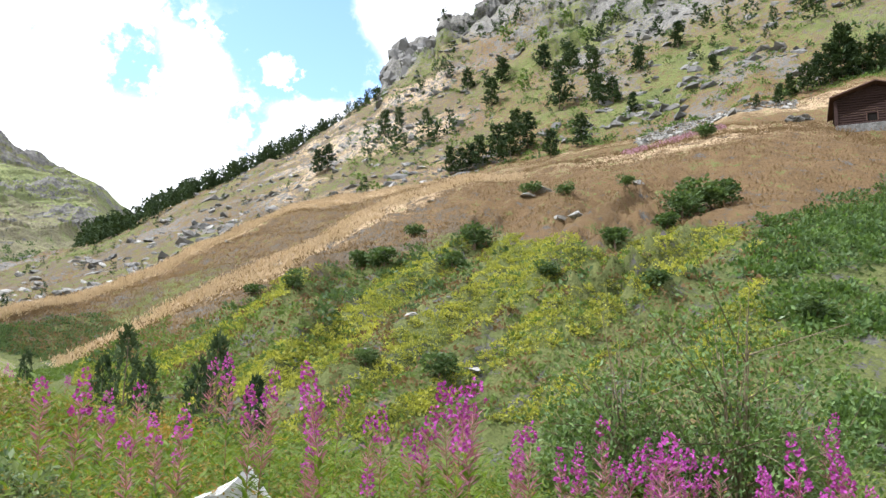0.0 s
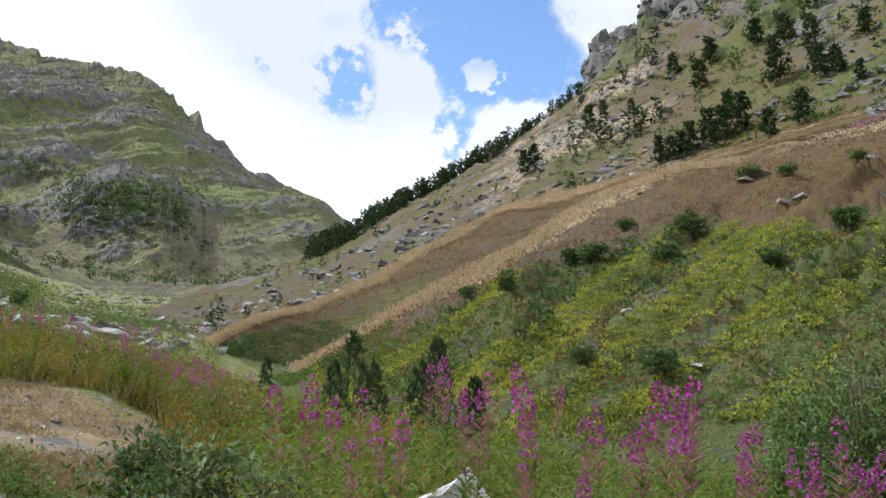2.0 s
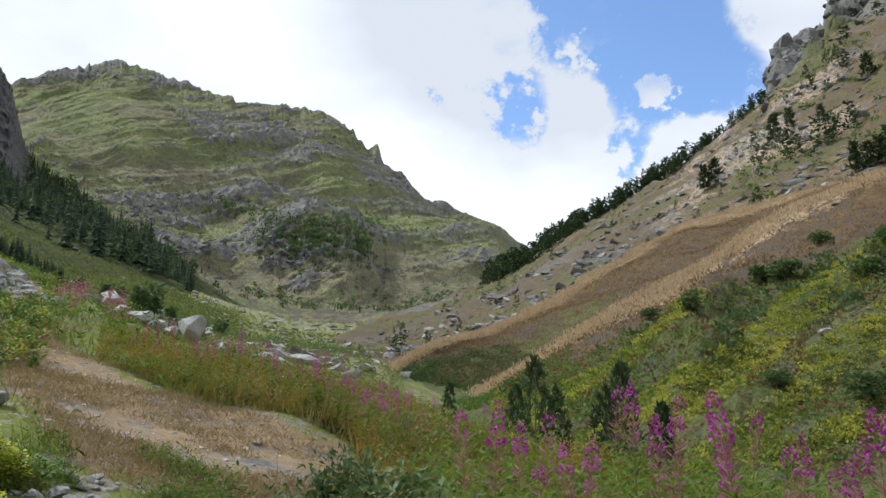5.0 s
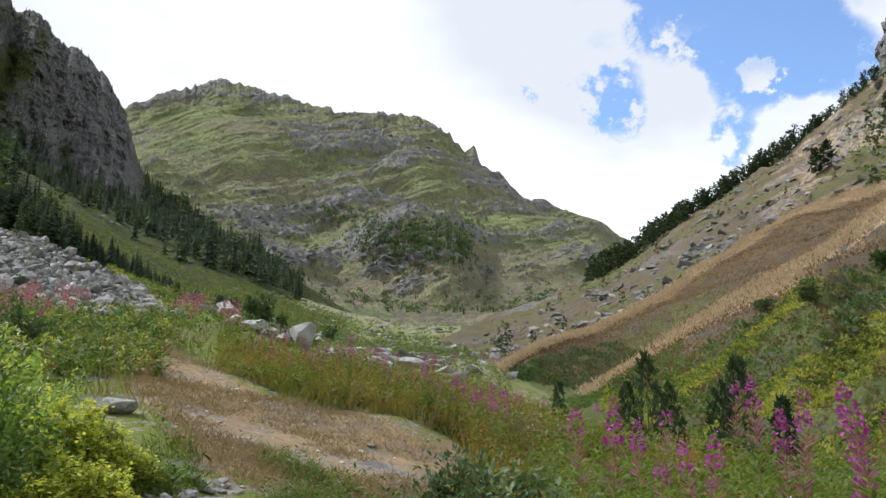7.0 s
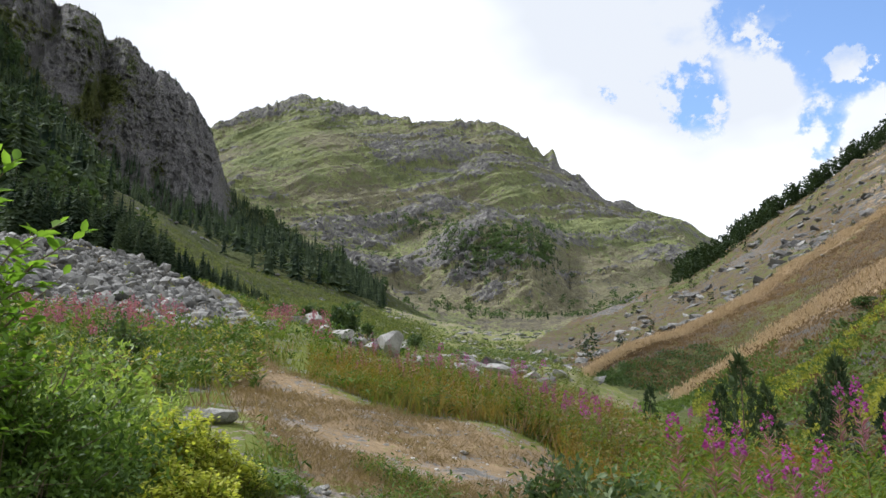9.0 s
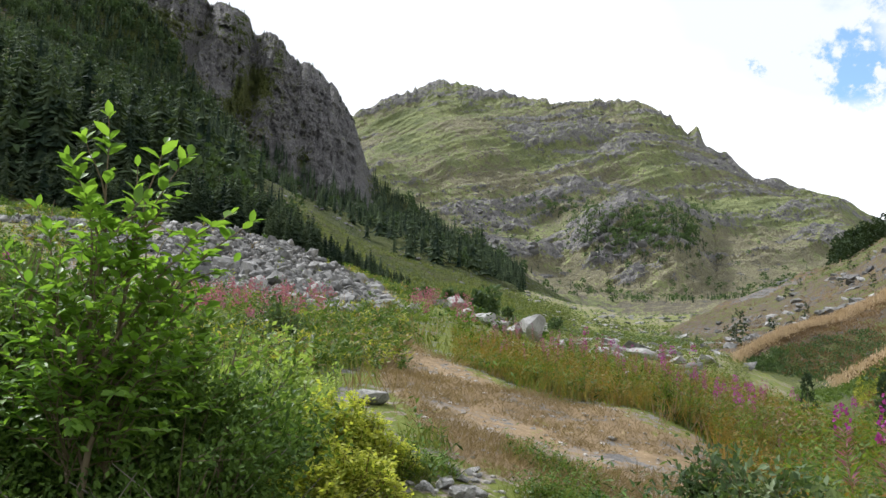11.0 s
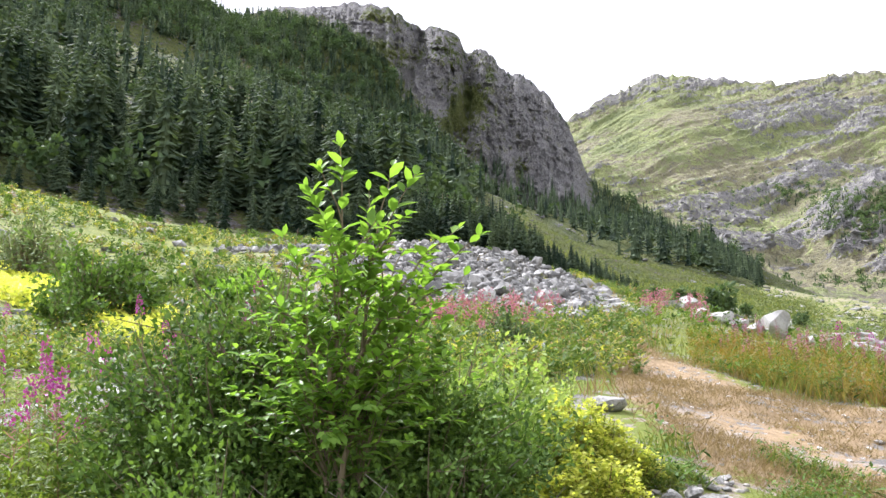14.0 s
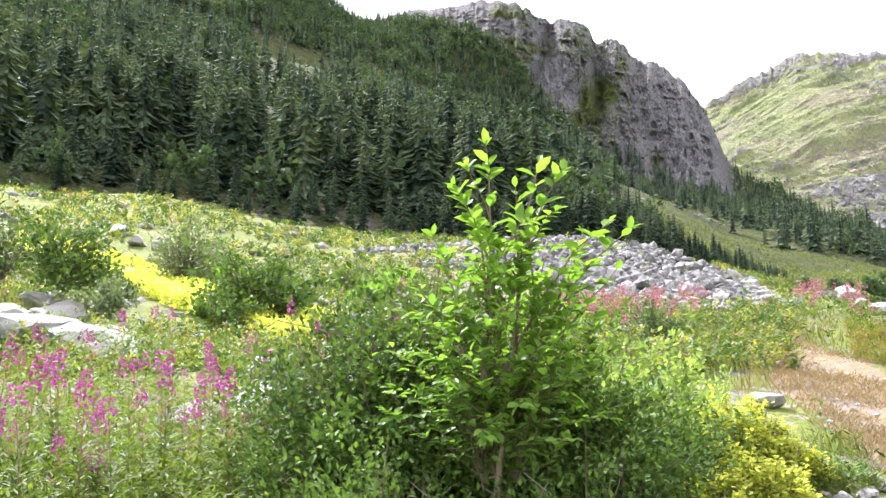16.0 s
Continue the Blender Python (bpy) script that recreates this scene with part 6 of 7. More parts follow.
for i, (b, d, wd, ht, n) in enumerate([(54.6, 4.9, 0.66, 0.56, 800), (57.2, 4.7, 0.46, 0.46, 420), (51.8, 5.0, 0.42, 0.36, 320), (53.2, 4.3, 0.46, 0.34, 320), (56.2, 4.2, 0.46, 0.32, 300), (60.0, 4.5, 0.35, 0.34, 160)]):
    b, d = aside((-0.04, -0.04), b, d)
    spurge(b, d, wd, ht, n, 600 + i, "spurge bushes by the track")

M_BIRCH = leafy("birch_leaves", (0.042, 0.08, 0.026), (0.16, 0.23, 0.085), 0.3, 0.35)
# grey-green thistle thicket and saplings
for i, (b, d, wd, ht, n, size) in enumerate([(28.5, 4.9, 0.75, 0.85, 2000, 0.055), (25.6, 4.7, 0.7, 0.75, 1700, 0.055), (30.6, 5.4, 0.6, 0.7, 1200, 0.055), (23.0, 5.2, 0.6, 0.7, 1100, 0.055)]):
    shrub("bramble", b, d, wd, ht, n, size, M_GREYLEAF if i % 2 else M_SHRUB, "grey-green bramble thicket beside the track", seed=620 + i, group="brambles by the track")
for i, (b, d, wd, ht, n) in enumerate([(-12.8, 6.5, 0.8, 1.9, 1500), (-10.3, 7.2, 0.9, 1.3, 1300), (-19.4, 6.3, 1.0, 2.1, 1700), (-16.2, 6.8, 1.0, 1.4, 1500), (-22.4, 7.0, 1.0, 1.5, 1300)]):
    shrub("birch_sapling", b, d, wd * 0.85, ht * 1.1, n * 3, 0.046, M_BIRCH, "slender birch sapling with small glossy leaves", "sapling", seed=640 + i, group="birch saplings")
# young pines at the stream
q = away(71)
pine_meshes = [pine_shape(80 + k, 120, 0.34, 0.12).mesh("crown", M_PINE) for k in range(3)]
young = [conifer("young_pine", m, trunk_mesh(0.02, 0.9, M_BARK, k), "young blue-green pine beside the stream hollow", "tree", "young pines by the hollow") for k, m in enumerate(pine_meshes)]
for i, (b, d, h) in enumerate([(19.2, 19.5, 2.9), (13.7, 20, 2.7), (17.8, 20, 1.9), (20.5, 20, 1.7), (11.2, 15, 2.0), (14.8, 18, 1.8), (24.8, 18, 1.2)]):
    at = ground_at(b, d)[0]
    e = EYE + d * math.tan(radians({0: 6.0, 1: 5.6}.get(i, 4.0 if i != 4 else 3.0)))
    m = pose(*at, 0, 0, q.uniform(0, 360))
    ob = young[i] if i < 3 else copy_thing(young[i % 3], m)
    h = max(h, e - at[2])
    ob.matrix_world = m @ Matrix.Diagonal((h * 0.55, h * 0.55, h, 1))


# ---- ground cover ----
def strew(n, b0, b1, d0, d1, g, power=1.0):
    return g.uniform(b0, b1, n), d0 * (d1 / d0) ** (g.uniform(0, 1, n) ** power)


def blades(name, b, d, height, width, material, label, g, per=5, spread=0.05, stoop=0.35, category="grass"):
    """Tufts of bent grass blades on the near ground."""
    at = ground_at(b, d)
    P = np.repeat(at, per, 0)
    n = len(P)
    off = g.normal(size=(n, 3)) * spread * np.array([1, 1, 0])
    P = P + off
    D = np.array([0, 0, 1.0]) + g.normal(size=(n, 3)) * np.array([stoop, stoop, 0.1])
    L = np.repeat(height, per) * g.uniform(0.5, 1.15, n)
    pile = Pile()
    v, f = cards(P, D, g.normal(size=(n, 3)) * np.array([1, 1, 0.1]), L, np.repeat(width, per), 0.4, 0.35)
    pile.add(v, f)
    return tagged(new(name, pile.mesh(name, material)), label, category, kind="stuff")


g = away(81)
b, d = strew(17000, -33, 104, 2.3, 32, g)
keep = (road_part(b, d) < 0.25) & ~((b > 50) & (b < 68) & (d > 21)) & ~((b > 80) & (b < 100) & (d > 6.0) & (d < 13) & (g.uniform(0, 1, len(b)) < 0.7)) & ~((b > 49) & (b < 61) & (d < 5.6) & (d > 3.6)) & ~((b > 33) & (b < 52) & (d < 5.7)) & ((vnoise(polar(b, d, 0 * d) * 0.5, 5) > -0.35) | (d < 6))
b, d = b[keep], d[keep]
b0, d0 = strew(5200, 106, 325, 0.8, 10, g)
b0 = np.where(b0 > 180, b0 - 360, b0)
b1, d1 = strew(1200, -33, 104, 1.2, 2.3, g)
b, d = np.concatenate([b, b0, b1]), np.concatenate([d, d0, d1])
blades("meadow_grass", b, d, g.uniform(0.16, 0.42, len(b)) * np.where((b > 30) & (b < 60), 0.55, 1.0), 0.006 + 0.0012 * d, M_GRASS, "green meadow grass growing thickly", g, 5, 0.07)
b, d = strew(17000, 28, 56, 4.6, 18, g)
keep = (road_part(b, d) > 0.15) & (vnoise(polar(b, d, 0 * d) * 1.1, 25) + 0.4 * vnoise(polar(b, d, 0 * d) * 4.0, 26) > -0.25)
blades("dry_grass", b[keep], d[keep], g.uniform(0.03, 0.12, keep.sum()), 0.003 + 0.0004 * d[keep], M_STRAW, "short dry straw-coloured grass on the track", g, 6, 0.1, 0.9)
b, d = strew(5200, -33, 104, 2.6, 40, g)
keep = (road_part(b, d) < 0.4) & (vnoise(polar(b, d, 0 * d) * 0.35, 15) > 0.0) & ~((b > 33) & (b < 60) & (d < 6.2))
blades("straw_stalks", b[keep], d[keep], g.uniform(0.2, 0.5, keep.sum()), 0.005 + 0.001 * d[keep], M_STRAW, "dry straw stalks among the green grass", g, 4, 0.06, 0.4)


def herbs(name, b, d, height, size, material, label, g, per=14, category="herbs"):
    """Upright leafy herbs as one mesh: leaves round short stems."""
    at = ground_at(b, d)
    n = len(at) * per
    h = np.repeat(height, per)
    t = g.uniform(0.1, 1.0, n)
    a = g.uniform(0, 6.3, n)
    P = np.repeat(at, per, 0) + np.stack([0 * t, 0 * t, h * t], -1) + g.normal(size=(n, 3)) * np.repeat(height * 0.12, per)[:, None] * np.array([1, 1, 0.3])
    D = np.stack([np.cos(a), np.sin(a), g.uniform(-0.1, 0.9, n)], -1)
    pile = Pile()
    L = np.repeat(size, per) * g.uniform(0.6, 1.3, n) * (1.15 - 0.5 * t)
    v, f = cards(P, D, np.array([0, 0, 1.0]) + g.normal(size=(n, 3)) * 0.3, L, L * 0.32, 0.15, 0.4)
    pile.add(v, f)
    return tagged(new(name, pile.mesh(name, material)), label, category, kind="stuff")


b, d = strew(3600, -33, 26, 2.5, 13, g)
keep = (d > 3.0) | (g.uniform(0, 1, len(b)) < 0.6)
b, d = b[keep], d[keep]
herbs("meadow_herbs", b, d, g.uniform(0.25, 0.7, len(b)) * np.clip(d / 4, 0.6, 1), 0.05 + 0.007 * d, M_FIRELEAF, "green leafy herbs and fireweed shoots", g, 16)
b, d = strew(6000, 72, 104, 2.3, 10, g)
keep = ~((b > 80) & (b < 100) & (d > 5.6)) | (g.uniform(0, 1, len(b)) < 0.25)
b, d = b[keep], d[keep]
herbs("lush_herbs", b, d, g.uniform(0.2, 0.52, len(b)) * np.clip(d / 4, 0.55, 1), 0.04 + 0.005 * d, M_FIRELEAF, "lush green herbs under the flowers", g, 16)
b, d = strew(1500, 26, 70, 3.2, 30, g)
keep = (road_part(b, d) < 0.15) & ~((b > 46) & (b < 57) & (d > 7) & (d < 18) & (g.uniform(0, 1, len(b)) < 0.8)) & ~((b > 50) & (d > 20)) & ~((b > 50) & (b < 55) & (d < 7.6)) & ~((b > 49) & (b < 61) & (d < 5.4)) & ~((b > 33) & (b < 52) & (d < 5.9) & (vnoise(polar(b, d, 0 * d) * 1.3, 9) < 0.05))
herbs("trackside_herbs", b[keep], d[keep], g.uniform(0.12, 0.38, keep.sum()), 0.05 + 0.006 * d[keep], M_UNDER, "mixed green herbs beside the track", g, 12)
b = g.uniform(26, 46.5, 1500)
d = np.interp(b, *FAR_SIDE.T) + 0.3 + 5.5 * g.uniform(0, 1, len(b)) ** 1.4
keep = (road_part(b, d) < 0.15) & (vnoise(polar(b, d, 0 * d) * 0.6, 65) > -0.4)
blades("verge_grass", b[keep], d[keep], g.uniform(0.08, 0.32, keep.sum()) * np.interp(b[keep], [30, 41, 46.5], [1.0, 0.9, 0.35]) * (0.55 + 0.6 * (vnoise(polar(b[keep], d[keep], 0 * d[keep]) * 0.9, 66) > -0.1)), 0.005 + 0.0007 * d[keep], M_VERGE, "tall yellowing green grass along the track", g, 6, 0.09, 0.25)
b = g.uniform(26, 47, 2300)
d = np.interp(b, *FAR_SIDE.T) + 0.4 + 7.0 * g.uniform(0, 1, len(b)) ** 1.5
keep = road_part(b, d) < 0.1
herbs("rusty_herbs", b[keep], d[keep], g.uniform(0.15, 0.55, keep.sum()) * np.interp(b[keep], [30, 42, 47], [1.0, 0.85, 0.4]), 0.035 + 0.0035 * d[keep], M_RUSTLEAF, "rusty red and orange fading herbs", g, 10)
b, d = strew(3300, -30, 30, 3.0, 9, g)
herbs("rusty_stalks", b, d, g.uniform(0.3, 0.75, len(b)), 0.03 + 0.004 * d, M_RUSTLEAF, "brown and red fading stalks among flowers", g, 9)
b, d = strew(12500, 50, 104, 9, 95, g)
at = ground_at(b, d)
e = np.degrees(np.arctan2(at[:, 2] - EYE, d))
bed = (b < 70) & (d > 19) & (e > np.interp(b, *low_line.T) - 0.1) & (e < np.interp(b, *high_line.T) + 0.3)
keep = (vnoise(polar(b, d, 0 * d) * 0.2, 35) > -0.25) & (~bed | (g.uniform(0, 1, len(b)) < 0.04))
b, d = b[keep], d[keep]
half = g.uniform(0, 1, len(b))
for lo, hi, mat, name, text in ((0, 0.4, M_BROAD, "low_scrub", "low green scrub over the meadow slope"), (0.4, 0.7, M_UNDER, "leafy_scrub", "darker leafy scrub over the meadow slope"), (0.7, 0.92, M_LIME, "pale_scrub", "yellow-green herbs over the meadow slope"), (0.92, 1.0, M_STRAW, "dry_tussocks", "dry grass tussocks over the meadow slope")):
    pick = (half >= lo) & (half < hi)
    herbs(name, b[pick], d[pick], g.uniform(0.15, 0.5, pick.sum()) * (0.6 + d[pick] / 70), 0.06 + 0.0045 * d[pick], mat, text, g, 18)
field = Pile()
for i in range(420):
    bb, dd = g.uniform(52, 104), 12 * (90 / 12) ** g.uniform(0, 1)
    v, f = STONES[i % 10]
    field.add(v * (0.1 + 0.006 * dd) * g.uniform(0.5, 1.8) * np.array([1.2, 1.0, 0.6]) + ground_at(bb, dd)[0], f)
tagged(new("field_stones", field.mesh("field_stones", M_SCREE)), "grey stones scattered in the sloping meadow", "stones", kind="stuff")
b, d = strew(2200, 28, 52, 90, 430, g)
herbs("far_valley_scrub", b, d, g.uniform(0.4, 1.1, len(b)), 0.3 + 0.001 * d, M_SHRUB, "dark scrub dotted over the valley floor", g, 10)
far_stones = Pile()
for i in range(240):
    bb, dd = g.uniform(29, 50), 60 * (420 / 60) ** g.uniform(0, 1)
    v, f = STONES[i % 10]
    far_stones.add(v * (0.2 + 0.004 * dd) * g.uniform(0.4, 1.3) * np.array([1.3, 1.0, 0.6]) + ground_at(bb, dd)[0], f)
tagged(new("valley_stones", far_stones.mesh("valley_stones", M_SCREE)), "pale stones along the valley floor", "stones", kind="stuff")
b, d = strew(4200, 28, 54, 30, 220, g)
herbs("valley_scrub", b, d, g.uniform(0.12, 0.35, len(b)) * (0.6 + d / 70), 0.05 + 0.003 * d, M_MEADOW, "low yellow-green herbs on the valley floor", g, 14)
b, k = g.uniform(39, 58, 5200), g.uniform(0.0, 1.3, 5200)
at = left.spot(b, k)
at[:, 2] = np.maximum(at[:, 2], ground_at(b, np.hypot(at[:, 0], at[:, 1]))[:, 2])
m = len(at) * 9
pile = Pile()
s = np.repeat(g.uniform(0.25, 0.8, len(at)), 9)
v, f = cards(np.repeat(at, 9, 0) + g.normal(size=(m, 3)) * s[:, None] * np.array([1, 1, 0.35]), g.normal(size=(m, 3)) + np.array([0, 0, 0.8]), g.normal(size=(m, 3)) + np.array([0, 0, 0.8]), s * 0.8, s * 0.5, 0.15)
pile.add(v, f)
tagged(new("slope_herbs", pile.mesh("slope_herbs", M_MEADOW)), "yellow-green herbs over the slope below the cliff", "herbs", kind="stuff")
b, d = np.concatenate([g.uniform(55, 65, 90), g.uniform(45.5, 50, 40)]), np.concatenate([g.uniform(12.5, 19, 90), g.uniform(16.5, 21, 40)])
tall = g.uniform(0.4, 0.75, len(b))
herbs("fireweed_leaves", b, d, tall * 0.8, 0.11 + 0 * d, M_FIRELEAF, "green fireweed stems in rough grass", g, 22)
at = np.repeat(ground_at(b, d), 20, 0)
at = at + np.stack([0 * at[:, 0], 0 * at[:, 0], np.repeat(tall, 20) * g.uniform(0.72, 1.05, len(at))], -1) + g.normal(size=at.shape) * np.array([0.03, 0.03, 0.0])
pile = Pile()
v, f = cards(at, g.normal(size=at.shape) + np.array([0, 0, 0.5]), g.normal(size=at.shape), 0.05 + 0 * at[:, 0], 0.035, 0.15)
pile.add(v, f)
tagged(new("fireweed_spikes", pile.mesh("fireweed_spikes", M_POD)), "pale pink fading fireweed spikes in rough grass", "flowers", kind="stuff")
b, d = strew(2600, 12, 31, 10.5, 34, g)
pick = vnoise(polar(b, d, 0 * d) * 0.3, 67)
for mat, name, text, keep in ((M_MEADOW, "hollow_herbs", "green herbs filling the stream hollow", pick > 0.1), (M_RUSTLEAF, "hollow_stalks", "rusty fading stalks in the stream hollow", pick < -0.1), (M_STRAW, "hollow_grass", "dry grass in the stream hollow", np.abs(pick) < 0.14)):
    herbs(name, b[keep], d[keep], g.uniform(0.2, 0.6, keep.sum()), 0.06 + 0.004 * d[keep], mat, text, g, 14)
b, d = g.uniform(33, 51, 900), g.uniform(4.9, 6.2, 900)
lush = vnoise(polar(b, d, 0 * d) * 1.5, 68)
keep = lush > np.quantile(lush, 0.7)
herbs("rim_herbs", b[keep], d[keep], g.uniform(0.07, 0.22, keep.sum()), 0.045 + 0 * d[keep], M_UNDER, "low green herbs at the near rim of the track", g, 16)
blades("rim_grass", b[keep], d[keep], g.uniform(0.07, 0.2, keep.sum()), 0.005 + 0 * d[keep], M_GRASS, "green grass tufts at the near rim of the track", g, 7, 0.06, 0.5)
# the yellow strip
b, d = g.uniform(78, 99, 6500), g.uniform(9, 44, 6500)
at = ground_at(b, d)
e = np.degrees(np.arctan2(at[:, 2] - EYE, d))
mid = np.interp(b, [79, 83.5, 87.5, 92, 97], [5.4, 6.0, 7.4, 9.3, 10.6])
keep = np.abs(e - mid) < np.interp(b, [79, 87, 92, 97], [0.9, 1.1, 0.8, 0.6])
herbs("yellow_bedstraw", b[keep], d[keep], 0.4 + 0 * d[keep], 0.09 + 0.004 * d[keep], M_YELLOW, "broad strip of bright yellow flowering herbs", g, 26)


# clumps on the hill across the stream
def hill_clumps(name, n, k0, k1, b0, b1, test, size, material, label, g, per=20, flatness=0.6):
    b, k = g.uniform(b0, b1, n), g.uniform(k0, k1, n)
    at = hill.spot(b, k)
    e = np.degrees(np.arctan2(at[:, 2] - EYE, np.hypot(at[:, 0], at[:, 1])))
    keep = test(b, k, e, at)
    at = at[keep]
    m = len(at) * per
    s = np.repeat(g.uniform(0.5, 1.3, len(at)) * size, per)[:, None]
    d = unit(g.normal(size=(m, 3)) + np.array([0, 0, 0.5]))
    P = np.repeat(at, per, 0) + d * s * np.array([1, 1, flatness]) * g.uniform(0.4, 1, (m, 1))
    pile = Pile()
    v, f = cards(P, d + g.normal(size=(m, 3)) * 0.7, g.normal(size=(m, 3)) + np.array([0, 0, 0.6]), s[:, 0] * g.uniform(0.36, 0.68, m), s[:, 0] * 0.31, 0.15)
    pile.add(v, f)
    return tagged(new(name, pile.mesh(name, material)), label, "scrub", kind="stuff")


limit = lambda b: np.interp(b, [-29, -23, -16, -12.6, -7, -3, 2.6, 10, 13.6, 18.5, 24, 33], [14.2, 12.6, 13.0, 12.0, 11.8, 12.9, 10.9, 8.8, 6.9, 4.0, 4.0, 5.2])
streak = lambda b, at: fbm(np.stack([0.6 * (np.degrees(np.arctan2(at[:, 2] - EYE, np.hypot(at[:, 0], at[:, 1]))) + 0.62 * b), b * 0.13, 0 * b], -1), 2, 12)
hill_clumps("lime_scrub", 27000, 0.12, 1.0, -33, 22, lambda b, k, e, at: (e < limit(b) - 0.4 + 1.2 * streak(b, at)) & (streak(b, at) > -0.3 + 0.5 * vnoise(at * 0.25, 28)) & (b > -22 + 6 * streak(b, at)), 0.21, M_LIME, "yellow-green low scrub covering the bank", g, 26, 0.45)
hill_clumps("dark_scrub", 1900, 0.3, 1.05, -33, 22, lambda b, k, e, at: (e < limit(b) + 0.5) & (((streak(b, at) < -0.35) & (b < 8)) | (b < -22) | ((np.abs(e - limit(b) + 0.8) < 0.6) & (vnoise(at * 0.12, 6) > 0.1))), 0.42, M_SHRUB, "dark green bushes along the bank", g, 26, 0.7)
hill_clumps("alder_scrub", 6000, 0.1, 1.05, -34, -13, lambda b, k, e, at: (e < limit(b) + 0.3) & (b < -20.0 - 0.4 * (12.5 - e) + 5.0 * vnoise(at * 0.12, 16)) & (vnoise(at * 0.3, 18) > -0.45), 0.36, M_ALDER, "dense green alder scrub on the bank below the chalet", g, 24, 0.7)
hill_clumps("alder_shoots", 900, 0.1, 1.0, -34, -14, lambda b, k, e, at: (e < limit(b) - 1) & (b < -14 - 0.5 * (12.5 - e) + 4 * vnoise(at * 0.1, 26)), 0.3, M_UNDER, "lighter green leafy shoots among the alder scrub", g, 22, 0.7)
hill_clumps("bank_tussocks", 5000, 0.1, 1.0, -24, 22, lambda b, k, e, at: (e < limit(b)) & (streak(b, at) < -0.1 + 0.5 * vnoise(at * 0.25, 28)), 0.28, M_HAY, "brown dry tussocks between the yellow-green scrub", g, 12, 0.5)
hill_clumps("bank_herbs", 7000, 0.1, 1.0, -26, 22, lambda b, k, e, at: (e < limit(b)) & (vnoise(at * 0.2, 38) > 0.0), 0.26, M_BROAD, "mid-green herbs between the yellow-green scrub", g, 14, 0.5)
hill_clumps("foot_scrub", 2600, 0.02, 0.9, 17, 33, lambda b, k, e, at: vnoise(at * 0.12, 7) > -0.2, 0.3, M_BROAD, "green scrub at the foot of the brown ridges", g, 14, 0.5)
hill_clumps("gully_scrub", 1300, 2.0, 2.6, 10, 28, lambda b, k, e, at: (vnoise(at * 0.06, 3) > -0.2), 0.4, M_SHRUB, "green bushes in the gully between brown ridges", g, 20, 0.6)
hill_clumps("upper_tussocks", 10000, 3.3, 5.8, -33, 30, lambda b, k, e, at: vnoise(at * 0.06, 29) > -0.3, 0.4, M_HAY, "dry tussocks between the rocks of the upper hillside", g, 8, 0.5)
hill_clumps("upper_bushes", 420, 3.9, 6.0, -33, 6, lambda b, k, e, at: vnoise(at * 0.04, 39) > -0.15, 1.3, M_SHRUB, "rounded green bushes scattered over the upper hillside", g, 34, 0.7)
hill_clumps("upper_shrubs", 1500, 3.9, 6.0, -33, 6, lambda b, k, e, at: vnoise(at * 0.04, 40) > -0.1, 1.0, M_BROAD, "light green shrubs scattered over the upper hillside", g, 30, 0.7)
hill_clumps("upper_scrub", 12000, 3.6, 6.0, -33, 26, lambda b, k, e, at: (vnoise(at * 0.05, 9) + 0.5 * vnoise(at * 0.2, 19) > 0.0) & (g.uniform(0, 1, len(b)) < 0.3 + 0.7 * (b < 4)), 0.55, M_BROAD, "green scrub between the rocks of the upper hillside", g, 14, 0.5)


def hill_grass(n, k0, k1, b0, b1, g):
    b, k = g.uniform(b0, b1, n), g.uniform(k0, k1, n)
    at = hill.spot(b, k)
    e = np.degrees(np.arctan2(at[:, 2] - EYE, np.hypot(at[:, 0], at[:, 1])))
    at = at[e > limit(b) - 0.6]
    m = len(at) * 5
    pile = Pile()
    v, f = cards(np.repeat(at, 5, 0) + g.normal(size=(m, 3)) * np.array([.35, .35, .05]), np.array([0, 0, 1.0]) + g.normal(size=(m, 3)) * 0.5, g.normal(size=(m, 3)), g.uniform(0.1, 0.26, m), 0.07, 0.3, 0.3)
    pile.add(v, f)
    tagged(new("hill_grass", pile.mesh("hill_grass", M_HAY)), "long dry brown grass over the hillside ridges", "grass", kind="stuff")


